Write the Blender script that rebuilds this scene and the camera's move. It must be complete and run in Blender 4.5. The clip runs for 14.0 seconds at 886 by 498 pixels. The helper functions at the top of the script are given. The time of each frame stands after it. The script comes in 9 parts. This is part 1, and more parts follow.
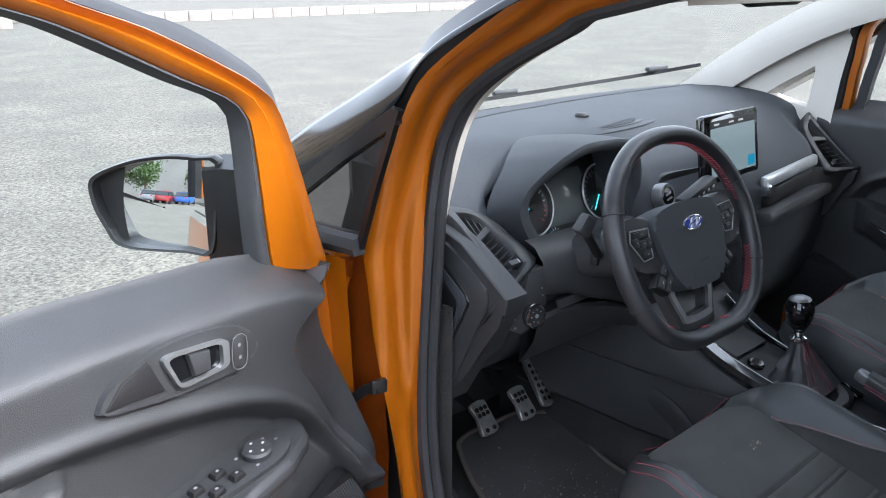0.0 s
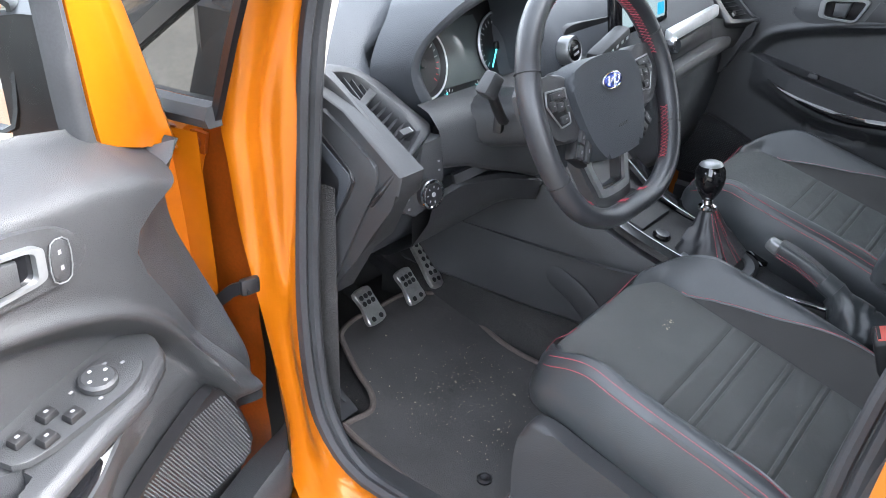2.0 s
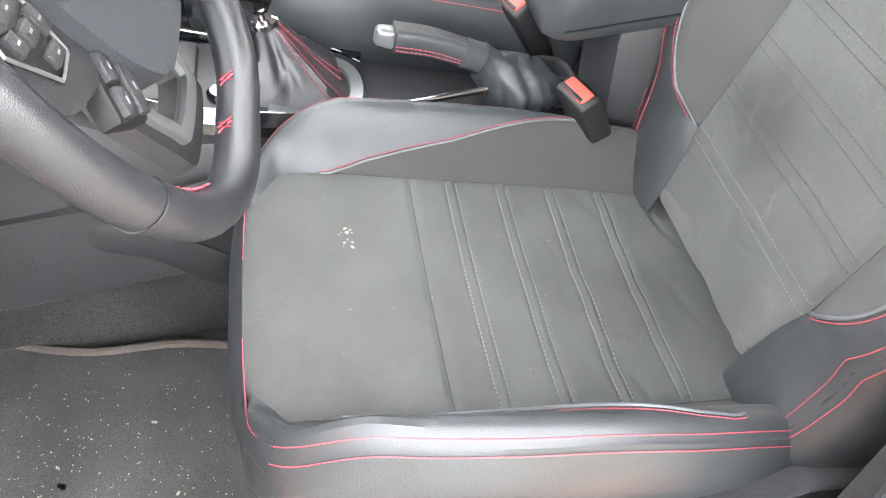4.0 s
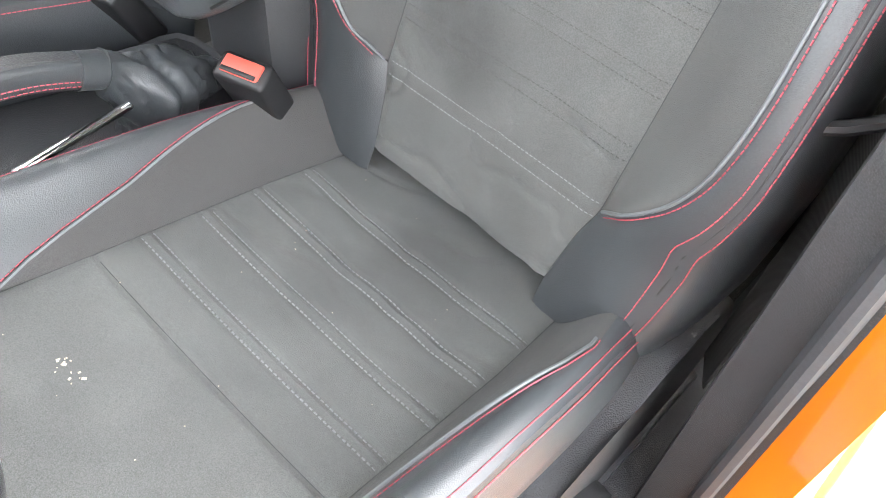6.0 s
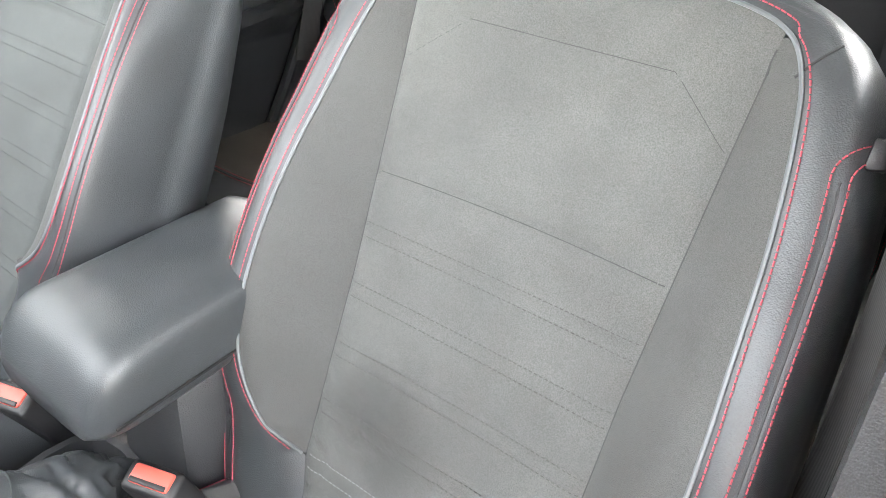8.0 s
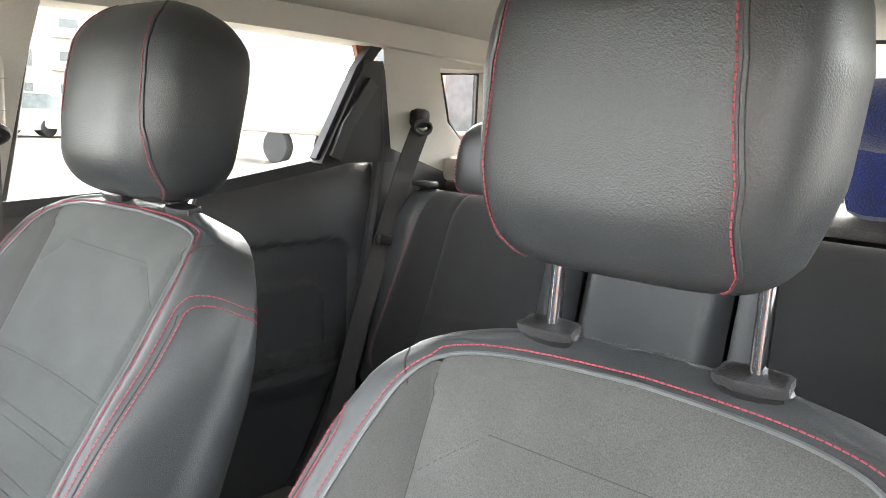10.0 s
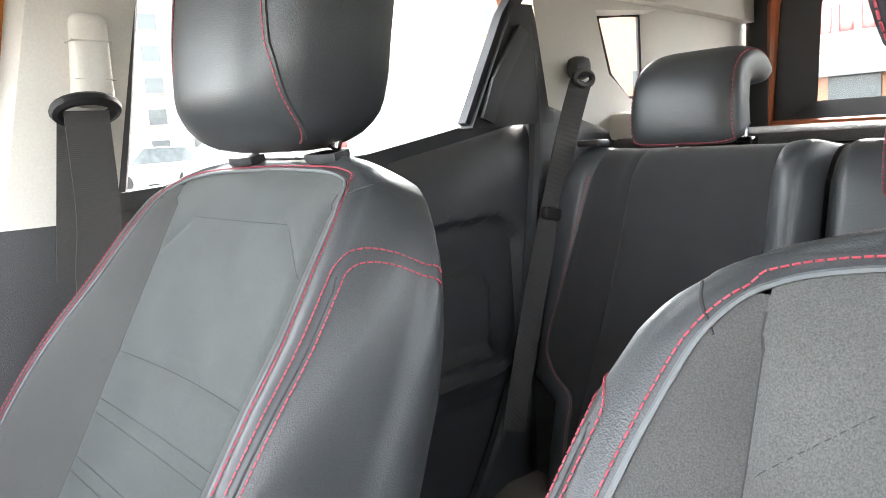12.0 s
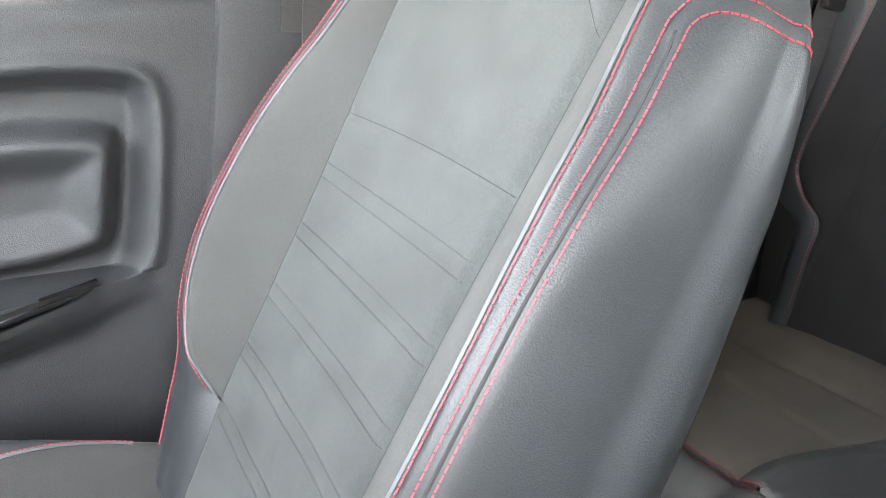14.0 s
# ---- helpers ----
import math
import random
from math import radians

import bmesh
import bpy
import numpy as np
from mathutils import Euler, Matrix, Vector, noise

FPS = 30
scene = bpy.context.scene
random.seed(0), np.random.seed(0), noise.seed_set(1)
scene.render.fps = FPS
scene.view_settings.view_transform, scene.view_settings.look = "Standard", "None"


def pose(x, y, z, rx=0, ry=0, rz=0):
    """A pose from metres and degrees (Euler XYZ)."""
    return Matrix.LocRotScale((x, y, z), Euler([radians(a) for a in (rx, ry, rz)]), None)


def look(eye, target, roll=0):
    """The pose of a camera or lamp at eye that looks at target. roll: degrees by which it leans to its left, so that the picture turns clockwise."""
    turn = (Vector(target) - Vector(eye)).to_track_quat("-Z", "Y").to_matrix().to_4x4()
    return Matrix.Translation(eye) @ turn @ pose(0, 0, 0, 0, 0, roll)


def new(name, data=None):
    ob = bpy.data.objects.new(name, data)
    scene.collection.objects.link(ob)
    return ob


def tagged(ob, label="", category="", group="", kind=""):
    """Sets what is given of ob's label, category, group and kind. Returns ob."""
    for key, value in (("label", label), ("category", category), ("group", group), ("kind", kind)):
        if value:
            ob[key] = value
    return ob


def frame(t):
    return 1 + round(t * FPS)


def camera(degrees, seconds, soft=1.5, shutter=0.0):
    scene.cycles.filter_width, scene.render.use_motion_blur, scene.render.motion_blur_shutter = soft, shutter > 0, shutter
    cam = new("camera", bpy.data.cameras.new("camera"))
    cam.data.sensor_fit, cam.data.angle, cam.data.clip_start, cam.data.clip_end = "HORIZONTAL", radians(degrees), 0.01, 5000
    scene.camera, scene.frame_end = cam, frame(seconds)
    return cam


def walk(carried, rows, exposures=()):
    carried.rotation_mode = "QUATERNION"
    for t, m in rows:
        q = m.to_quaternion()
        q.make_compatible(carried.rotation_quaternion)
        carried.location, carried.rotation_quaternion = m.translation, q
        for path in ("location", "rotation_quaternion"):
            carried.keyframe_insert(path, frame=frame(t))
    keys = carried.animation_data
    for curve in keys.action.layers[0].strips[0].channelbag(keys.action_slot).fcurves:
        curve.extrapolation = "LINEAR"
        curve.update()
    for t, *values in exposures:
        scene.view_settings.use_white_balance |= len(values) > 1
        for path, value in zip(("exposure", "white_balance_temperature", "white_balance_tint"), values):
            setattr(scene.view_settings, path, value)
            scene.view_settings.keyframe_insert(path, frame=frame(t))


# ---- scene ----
cam = camera(57.4, 14.0, soft=0.9)
PATH = [
    (0, (-1.546, 0.049, 1.497), (-0.282, 1.464, 0.866), 0.1),
    (0.5, (-1.606, 0.075, 1.457), (-0.417, 1.47, 0.656), -0.5),
    (1, (-1.631, 0.093, 1.425), (-0.425, 1.398, 0.509), 0.6),
    (1.2, (-1.623, 0.112, 1.426), (-0.377, 1.367, 0.492), 1.7),
    (1.5, (-1.592, 0.142, 1.422), (-0.293, 1.339, 0.483), 2.4),
    (2, (-1.421, 0.228, 1.43), (-0.016, 1.305, 0.499), 2.5),
    (2.5, (-1.263, 0.312, 1.43), (0.209, 1.295, 0.499), 0.7),
    (3, (-1.17, 0.462, 1.4), (0.447, 1.12, 0.424), -2.0),
    (3.5, (-1.05, 0.583, 1.36), (0.495, 0.858, 0.121), -5.3),
    (4, (-0.882, 0.597, 1.321), (0.465, 0.425, -0.147), -2.9),
    (4.2, (-0.843, 0.608, 1.303), (0.365, 0.233, -0.247), -0.1),
    (6.3, (-0.669, 0.653, 1.275), (0.11, -0.336, -0.279), 3.9),
    (6.5, (-0.661, 0.641, 1.283), (0.137, -0.472, -0.174), 4.9),
    (7, (-0.649, 0.605, 1.319), (0.28, -0.665, 0.084), 3.4),
    (7.5, (-0.649, 0.589, 1.334), (0.341, -0.72, 0.192), 2.6),
    (8, (-0.658, 0.58, 1.341), (0.37, -0.753, 0.261), 1.8),
    (8.5, (-0.664, 0.554, 1.345), (0.397, -0.977, 0.617), 4.5),
    (9, (-0.646, 0.539, 1.381), (0.476, -1.047, 0.904), 5.4),
    (9.2, (-0.639, 0.537, 1.39), (0.499, -1.062, 1.005), 5.8),
    (11.3, (-0.44, 0.341, 1.273), (1.15, -0.83, 0.957), -3.5),
    (11.5, (-0.405, 0.352, 1.262), (1.158, -0.858, 0.958), -4.0),
    (12, (-0.386, 0.365, 1.258), (1.161, -0.87, 0.974), -4.1),
    (12.5, (-0.325, 0.361, 1.249), (1.224, -0.872, 0.967), -4.5),
    (13, (-0.258, 0.345, 1.245), (1.294, -0.827, 0.779), -2.9),
    (13.5, (-0.243, 0.353, 1.244), (1.375, -0.629, 0.598), -1.5),
    (14, (-0.239, 0.374, 1.217), (1.429, -0.446, 0.478), -1.3),
]
EXPOSURES = [(0.0, 2.6, 5900, 10), (1.0, 3.4, 6000, 10), (2.2, 4.0, 6150, 10), (3.0, 4.8, 6500, 10), (4.0, 5.4, 6950, 10), (6.5, 5.45, 6900, 10), (7.1, 5.6, 7000, 10), (7.6, 5.55, 7000, 10), (8.2, 5.5, 7000, 10), (9.0, 5.0, 7050, 10), (11.4, 4.75, 6750, 10), (12.0, 4.9, 6700, 10), (13.0, 5.0, 6700, 10), (14.0, 5.6, 6850, 10)]
walk(cam, [(t, look(eye, target, roll)) for t, eye, target, roll in PATH], EXPOSURES)

# ---- daylight ----
SUN_ELEVATION, SUN_AZIMUTH = 42.0, 160.0
world = bpy.data.worlds.new("world")
scene.world = world
world.use_nodes = True
sky = world.node_tree.nodes.new("ShaderNodeTexSky")
sky.sky_type = "NISHITA"
sky.sun_disc = False
sky.sun_elevation, sky.sun_rotation = radians(SUN_ELEVATION), radians(SUN_AZIMUTH)
sky.dust_density = 3.0
world.node_tree.nodes["Background"].inputs["Strength"].default_value = 0.15
haze = world.node_tree.nodes.new("ShaderNodeHueSaturation")
haze.inputs["Saturation"].default_value = 0.28
world.node_tree.links.new(sky.outputs[0], haze.inputs["Color"])
world.node_tree.links.new(haze.outputs[0], world.node_tree.nodes["Background"].inputs["Color"])
sun = new("sun", bpy.data.lights.new("sun", "SUN"))
sun.data.energy, sun.data.angle, sun.data.color = 0.8, radians(16.0), (1.0, 0.97, 0.93)
sa, se = radians(SUN_AZIMUTH), radians(SUN_ELEVATION)
sun_way = Vector((math.sin(sa) * math.cos(se), math.cos(sa) * math.cos(se), math.sin(se)))
sun.matrix_basis = look(sun_way * 20, (0, 0, 0))


# ---- materials ----
def material(name, color, rough=0.5, metal=0.0, grain=0.0, grain_scale=60.0, stain=0.15, stain_scale=4.0,
             bump=0.0, bump_scale=400.0, kind="noise", coat=0.0, spec=0.5, sheen=0.0, vary=0.0, distance=0.001, spots=()):
    """A surface with fine grain, larger stains and a fine relief, all in object space (metres)."""
    m = bpy.data.materials.new(name)
    m.use_nodes = True
    nt = m.node_tree
    b = nt.nodes["Principled BSDF"]
    b.inputs["Roughness"].default_value = rough
    b.inputs["Metallic"].default_value = metal
    b.inputs["Specular IOR Level"].default_value = spec
    b.inputs["Coat Weight"].default_value = coat
    b.inputs["Coat Roughness"].default_value = 0.04
    b.inputs["Sheen Weight"].default_value = sheen
    b.inputs["Sheen Roughness"].default_value = 0.6
    tex = nt.nodes.new("ShaderNodeTexCoord")
    big = nt.nodes.new("ShaderNodeTexNoise")
    big.inputs["Scale"].default_value, big.inputs["Detail"].default_value = stain_scale, 5.0
    fine = nt.nodes.new("ShaderNodeTexNoise")
    fine.inputs["Scale"].default_value, fine.inputs["Detail"].default_value = grain_scale, 3.0
    nt.links.new(tex.outputs["Object"], big.inputs["Vector"])
    nt.links.new(tex.outputs["Object"], fine.inputs["Vector"])

    def ramp(source, low, high):
        r = nt.nodes.new("ShaderNodeMapRange")
        r.inputs["From Min"].default_value, r.inputs["From Max"].default_value = 0.3, 0.7
        r.inputs["To Min"].default_value, r.inputs["To Max"].default_value = low, high
        nt.links.new(source, r.inputs["Value"])
        return r.outputs[0]

    def times(a, b_):
        n = nt.nodes.new("ShaderNodeMath")
        n.operation = "MULTIPLY"
        nt.links.new(a, n.inputs[0])
        nt.links.new(b_, n.inputs[1])
        return n.outputs[0]

    value = times(ramp(big.outputs[0], 1 - stain, 1 + stain), ramp(fine.outputs[0], 1 - grain, 1 + grain))
    if vary:
        info = nt.nodes.new("ShaderNodeObjectInfo")
        r = nt.nodes.new("ShaderNodeMapRange")
        r.inputs["To Min"].default_value, r.inputs["To Max"].default_value = 1 - vary, 1 + vary
        nt.links.new(info.outputs["Random"], r.inputs["Value"])
        value = times(value, r.outputs[0])
    for centre, radius, strength in spots:
        # a rubbed or soiled place of its own, with a wandering edge
        warp = nt.nodes.new("ShaderNodeVectorMath")
        warp.operation = "MULTIPLY_ADD"
        warp.inputs[1].default_value = (radius * 0.9,) * 3
        nt.links.new(big.outputs["Color"], warp.inputs[0])
        nt.links.new(tex.outputs["Object"], warp.inputs[2])
        far = nt.nodes.new("ShaderNodeVectorMath")
        far.operation = "DISTANCE"
        far.inputs[1].default_value = tuple(c + radius * 0.45 for c in centre)
        nt.links.new(warp.outputs[0], far.inputs[0])
        r = nt.nodes.new("ShaderNodeMapRange")
        r.interpolation_type = "SMOOTHSTEP"
        r.inputs["From Min"].default_value, r.inputs["From Max"].default_value = radius * 0.25, radius
        r.inputs["To Min"].default_value, r.inputs["To Max"].default_value = strength, 1.0
        nt.links.new(far.outputs["Value"], r.inputs["Value"])
        value = times(value, r.outputs[0])
    mix = nt.nodes.new("ShaderNodeVectorMath")
    mix.operation = "SCALE"
    mix.inputs[0].default_value = color
    nt.links.new(value, mix.inputs["Scale"])
    nt.links.new(mix.outputs[0], b.inputs["Base Color"])
    rr = ramp(big.outputs[0], max(0.02, rough * (1 - stain * 0.6)), min(1.0, rough * (1 + stain * 0.6)))
    nt.links.new(rr, b.inputs["Roughness"])
    if bump:
        if kind == "wave":
            t = nt.nodes.new("ShaderNodeTexWave")
            t.bands_direction = "Z"
        elif kind == "voronoi":
            t = nt.nodes.new("ShaderNodeTexVoronoi")
            t.feature = "SMOOTH_F1"
        else:
            t = nt.nodes.new("ShaderNodeTexNoise")
            t.inputs["Detail"].default_value = 3.0
        t.inputs["Scale"].default_value = bump_scale
        nt.links.new(tex.outputs["Object"], t.inputs["Vector"])
        n = nt.nodes.new("ShaderNodeBump")
        n.inputs["Strength"].default_value, n.inputs["Distance"].default_value = bump, distance
        nt.links.new(t.outputs[0], n.inputs["Height"])
        nt.links.new(n.outputs[0], b.inputs["Normal"])
    return m


def glass_material(name, tint=(0.95, 0.97, 0.96), gloss=0.045):
    """A thin clear pane: most light goes straight on, a little is mirrored."""
    m = bpy.data.materials.new(name)
    m.use_nodes = True
    nt = m.node_tree
    nt.nodes.remove(nt.nodes["Principled BSDF"])
    clear, shine, mix = nt.nodes.new("ShaderNodeBsdfTransparent"), nt.nodes.new("ShaderNodeBsdfGlossy"), nt.nodes.new("ShaderNodeMixShader")
    clear.inputs["Color"].default_value = (*tint, 1)
    shine.inputs["Roughness"].default_value = 0.0
    mix.inputs["Fac"].default_value = gloss
    nt.links.new(clear.outputs[0], mix.inputs[1])
    nt.links.new(shine.outputs[0], mix.inputs[2])
    nt.links.new(mix.outputs[0], nt.nodes["Material Output"].inputs["Surface"])
    return m


def glow_material(name, color, strength):
    m = bpy.data.materials.new(name)
    m.use_nodes = True
    b = m.node_tree.nodes["Principled BSDF"]
    b.inputs["Base Color"].default_value = (0.01, 0.01, 0.01, 1)
    b.inputs["Roughness"].default_value = 0.2
    b.inputs["Emission Color"].default_value = (*color, 1)
    b.inputs["Emission Strength"].default_value = strength
    return m


LEATHER = material("leather", (0.042, 0.046, 0.049), 0.38, grain=0.10, grain_scale=600, bump=0.42, bump_scale=950, kind="voronoi", stain=0.16, stain_scale=9, distance=0.0006, spec=0.5)
SUEDE = material("suede", (0.056, 0.061, 0.060), 0.92, grain=0.32, grain_scale=1000, stain=0.28, stain_scale=19, bump=0.5, bump_scale=1200, sheen=0.08)
SUEDE_WORN = material("worn suede", (0.070, 0.072, 0.069), 0.92, grain=0.32, grain_scale=1000, stain=0.19, stain_scale=13, bump=0.5, bump_scale=1200, sheen=0.08,
                      spots=(((0.055, -0.170, 0.375), 0.085, 0.62), ((-0.02, -0.05, 0.215), 0.10, 0.78), ((0.03, 0.05, 0.225), 0.09, 0.85)))
SUEDE_DARK = material("suede dark", (0.048, 0.047, 0.046), 0.92, grain=0.3, grain_scale=1100, stain=0.16, stain_scale=10, bump=0.5, bump_scale=1200, sheen=0.06)
GROOVE = material("seam groove", (0.034, 0.035, 0.036), 0.9, stain=0.1)
RIM_LEATHER = material("rim leather", (0.026, 0.027, 0.030), 0.31, bump=0.4, bump_scale=1100, kind="voronoi", stain=0.15, stain_scale=12, distance=0.0006)
# Brown-grey cushion suede, its base raised to carry window light from above.
REAR_SEAT_LIT = material("rear seat suede with window light", (0.088, 0.080, 0.070), 0.92, grain=0.3, grain_scale=1100, stain=0.3, stain_scale=8, bump=0.5, bump_scale=1200)
# Dark backrest fabric; the dim rear cabin is darkened into its colour as well.
REAR_CLOTH_SHADED = material("rear cloth with cabin shade", (0.016, 0.016, 0.017), 0.95, grain=0.2, grain_scale=900, stain=0.2, stain_scale=10, bump=0.25, bump_scale=1500, sheen=0.12)
SUEDE_SIDE = material("suede side", (0.056, 0.057, 0.055), 0.92, grain=0.32, grain_scale=1100, stain=0.18, stain_scale=10, bump=0.5, bump_scale=1200, sheen=0.06)
SOFT = material("soft dash skin", (0.040, 0.044, 0.050), 0.64, grain=0.14, grain_scale=800, stain=0.1, stain_scale=6, bump=0.7, bump_scale=700, kind="voronoi", distance=0.0007, spec=0.32)
PLASTIC = material("grained plastic", (0.033, 0.034, 0.036), 0.48, grain=0.22, grain_scale=700, stain=0.16, stain_scale=8, bump=0.75, bump_scale=800, kind="voronoi", distance=0.0006)
PLASTIC_DARK = material("dark plastic", (0.011, 0.011, 0.012), 0.5, grain=0.08, grain_scale=500, stain=0.15, stain_scale=8, bump=0.2, bump_scale=700)
RUBBER = material("rubber seal", (0.028, 0.029, 0.032), 0.7, grain=0.1, grain_scale=300, stain=0.25, stain_scale=12, bump=0.15, bump_scale=500)
BLACK_TRIM = material("black trim", (0.008, 0.008, 0.009), 0.34, stain=0.12, stain_scale=15)
GLOSS = material("gloss black", (0.006, 0.006, 0.007), 0.08, stain=0.1, coat=0.6)
PAINT = material("orange metallic paint", (0.45, 0.124, 0.002), 0.30, metal=0.30, grain=0.08, grain_scale=1500, stain=0.06, stain_scale=5, coat=0.55, bump=0.03, bump_scale=60)
# The body orange again, with the shade of the door gap put into its colour.
PAINT_SHADED = material("orange paint darkened for shade", (0.20, 0.040, 0.002), 0.40, metal=0.1, grain=0.1, grain_scale=200, stain=0.25, stain_scale=15, coat=0.3)
PILLAR_BLACK = material("dark pillar film", (0.006, 0.008, 0.011), 0.10, stain=0.2, stain_scale=12, spec=0.22)
CHROME = material("chrome", (0.75, 0.76, 0.78), 0.10, metal=1.0, stain=0.1, stain_scale=20)
SATIN = material("satin silver", (0.56, 0.57, 0.58), 0.32, metal=0.55, stain=0.12, stain_scale=20, grain=0.05)
SILVER = material("silver plastic", (0.22, 0.225, 0.23), 0.35, metal=0.6, stain=0.1, grain=0.06)
RED = material("red thread", (0.40, 0.062, 0.085), 0.7, grain=0.2, grain_scale=600)
GREY_THREAD = material("grey thread", (0.15, 0.155, 0.155), 0.8, grain=0.2, grain_scale=600)
PIPING = material("grey piping", (0.11, 0.12, 0.125), 0.5, stain=0.2, stain_scale=20)
CARPET = material("carpet", (0.066, 0.064, 0.063), 0.98, grain=0.35, grain_scale=500, stain=0.3, stain_scale=8, bump=0.8, bump_scale=700, distance=0.002)
FLOOR_CARPET = material("footwell carpet", (0.040, 0.039, 0.038), 0.98, grain=0.5, grain_scale=350, stain=0.45, stain_scale=10, bump=1.0, bump_scale=450, distance=0.003)
MAT_EDGE = material("mat binding", (0.12, 0.10, 0.09), 0.9, grain=0.25, grain_scale=400, stain=0.2, bump=0.4, bump_scale=500)
BEIGE = material("beige trim", (0.57, 0.54, 0.49), 0.65, grain=0.05, grain_scale=400, stain=0.06, bump=0.12, bump_scale=700)
HEADLINER = material("headliner", (0.50, 0.48, 0.44), 0.95, grain=0.1, grain_scale=500, stain=0.06, bump=0.2, bump_scale=800)
BELT = material("belt webbing", (0.040, 0.038, 0.037), 0.6, grain=0.12, grain_scale=900, stain=0.12, bump=0.3, bump_scale=150, kind="wave", distance=0.0007)
TINTED = material("tinted glass", (0.030, 0.028, 0.026), 0.03, stain=0.1, coat=1.0, spec=1.0)
BUCKLE_RED = material("red button", (0.62, 0.10, 0.075), 0.4, stain=0.15, stain_scale=30)
PEDAL = material("brushed pedal metal", (0.55, 0.55, 0.53), 0.35, metal=0.9, grain=0.1, grain_scale=300, stain=0.25, stain_scale=30)
GLASS = glass_material("glass")
GLASS_GREEN = glass_material("glass edge", (0.75, 0.9, 0.82))
MIRROR = material("mirror", (0.86, 0.88, 0.88), 0.01, metal=1.0, stain=0.0)
SCREEN = glow_material("lit screen", (0.46, 0.60, 0.62), 0.075)
SCREEN_BLUE = glow_material("lit blue", (0.03, 0.40, 0.65), 0.10)
CYAN = glow_material("dial needle", (0.1, 0.75, 0.8), 0.25)
LCD = material("instrument glass", (0.10, 0.115, 0.115), 0.15, stain=0.08)
WHITE_INK = material("white ink", (0.6, 0.6, 0.6), 0.5)
GREY_INK = material("grey ink", (0.22, 0.22, 0.23), 0.5)
RED_INK = material("red ink", (0.6, 0.03, 0.05), 0.4)
BLUE_BADGE = material("blue enamel", (0.02, 0.04, 0.25), 0.15, coat=1.0)
SKUFF = material("brushed sill plate", (0.20, 0.21, 0.25), 0.38, metal=0.5, grain=0.12, grain_scale=120, stain=0.35, stain_scale=9)
NECK = material("blue plush", (0.012, 0.03, 0.20), 0.95, grain=0.3, grain_scale=200, stain=0.25, stain_scale=30, bump=0.7, bump_scale=300, sheen=0.5, distance=0.003)
ASPHALT = material("pale worn asphalt", (0.108, 0.103, 0.086), 0.92, grain=0.6, grain_scale=45, stain=0.28, stain_scale=0.9, bump=0.8, bump_scale=90, distance=0.01)
CONCRETE = material("concrete kerb", (0.21, 0.19, 0.17), 0.9, grain=0.2, grain_scale=40, stain=0.25, stain_scale=1.5, bump=0.4, bump_scale=50, distance=0.005)
WALL_WHITE = material("white render wall", (0.34, 0.33, 0.31), 0.9, grain=0.06, grain_scale=8, stain=0.1, stain_scale=0.4)
WALL_OCHRE = material("ochre render wall", (0.32, 0.25, 0.17), 0.9, grain=0.06, grain_scale=8, stain=0.12, stain_scale=0.4)
WALL_BRICK = material("terracotta render wall", (0.34, 0.17, 0.11), 0.9, grain=0.08, grain_scale=8, stain=0.15, stain_scale=0.5)
WINDOW_DARK = material("window glass far", (0.05, 0.06, 0.065), 0.2, stain=0.2)
LEAF = material("foliage", (0.06, 0.12, 0.025), 0.7, grain=0.3, grain_scale=6, stain=0.35, stain_scale=1.0, vary=0.2)
BARK = material("bark", (0.14, 0.10, 0.07), 0.95, grain=0.3, grain_scale=20, bump=0.6, bump_scale=25, distance=0.01)
CAR_WHITE = material("white car paint", (0.72, 0.72, 0.72), 0.3, coat=1.0, stain=0.05)
CAR_GREY = material("grey car paint", (0.3, 0.31, 0.33), 0.3, metal=0.5, coat=1.0, stain=0.05)
CAR_BLUE = material("blue car paint", (0.02, 0.13, 0.55), 0.3, coat=1.0, stain=0.05)
CAR_RED = material("red car paint", (0.45, 0.03, 0.03), 0.3, coat=1.0, stain=0.05)
MIRROR_SHELL = material("satin black shell", (0.012, 0.013, 0.014), 0.38, stain=0.2, stain_scale=30)
TYRE = material("tyre rubber", (0.02, 0.02, 0.02), 0.85, grain=0.2, grain_scale=80)
LAMP_RED = material("tail lamp", (0.5, 0.02, 0.02), 0.2, coat=1.0)
CRUMB = material("crumbs", (0.36, 0.31, 0.24), 0.9, grain=0.3, grain_scale=300)
PAPER_GREEN = material("green paper wrapper", (0.25, 0.55, 0.12), 0.5, stain=0.3, stain_scale=40)
PAPER_WHITE = material("white paper", (0.75, 0.76, 0.74), 0.6, stain=0.1, stain_scale=40)


# ---- shape helpers ----
def thing(name, base, label, category, group="", kind=""):
    """An Empty at a thing's base, which holds its parts."""
    ob = new(name)
    ob.empty_display_size = 0.05
    ob.location = base
    return tagged(ob, label, category, group, kind)


def origin(ob):
    o = Vector((0, 0, 0))
    while ob is not None:
        o += ob.location
        ob = ob.parent
    return o


def part(name, shape, mat, parent=None, label="", angle=35):
    """Links one mesh, given as vertices and faces in world metres, under a thing or a part."""
    verts, faces = shape
    o = origin(parent)
    me = bpy.data.meshes.new(name)
    me.from_pydata([tuple(Vector(v) - o) for v in verts], [], faces)
    me.validate()
    me.shade_smooth()
    me.set_sharp_from_angle(angle=radians(angle))
    me.materials.append(mat)
    ob = new(name, me)
    ob.parent = parent
    if label:
        ob["label"] = label
    return ob


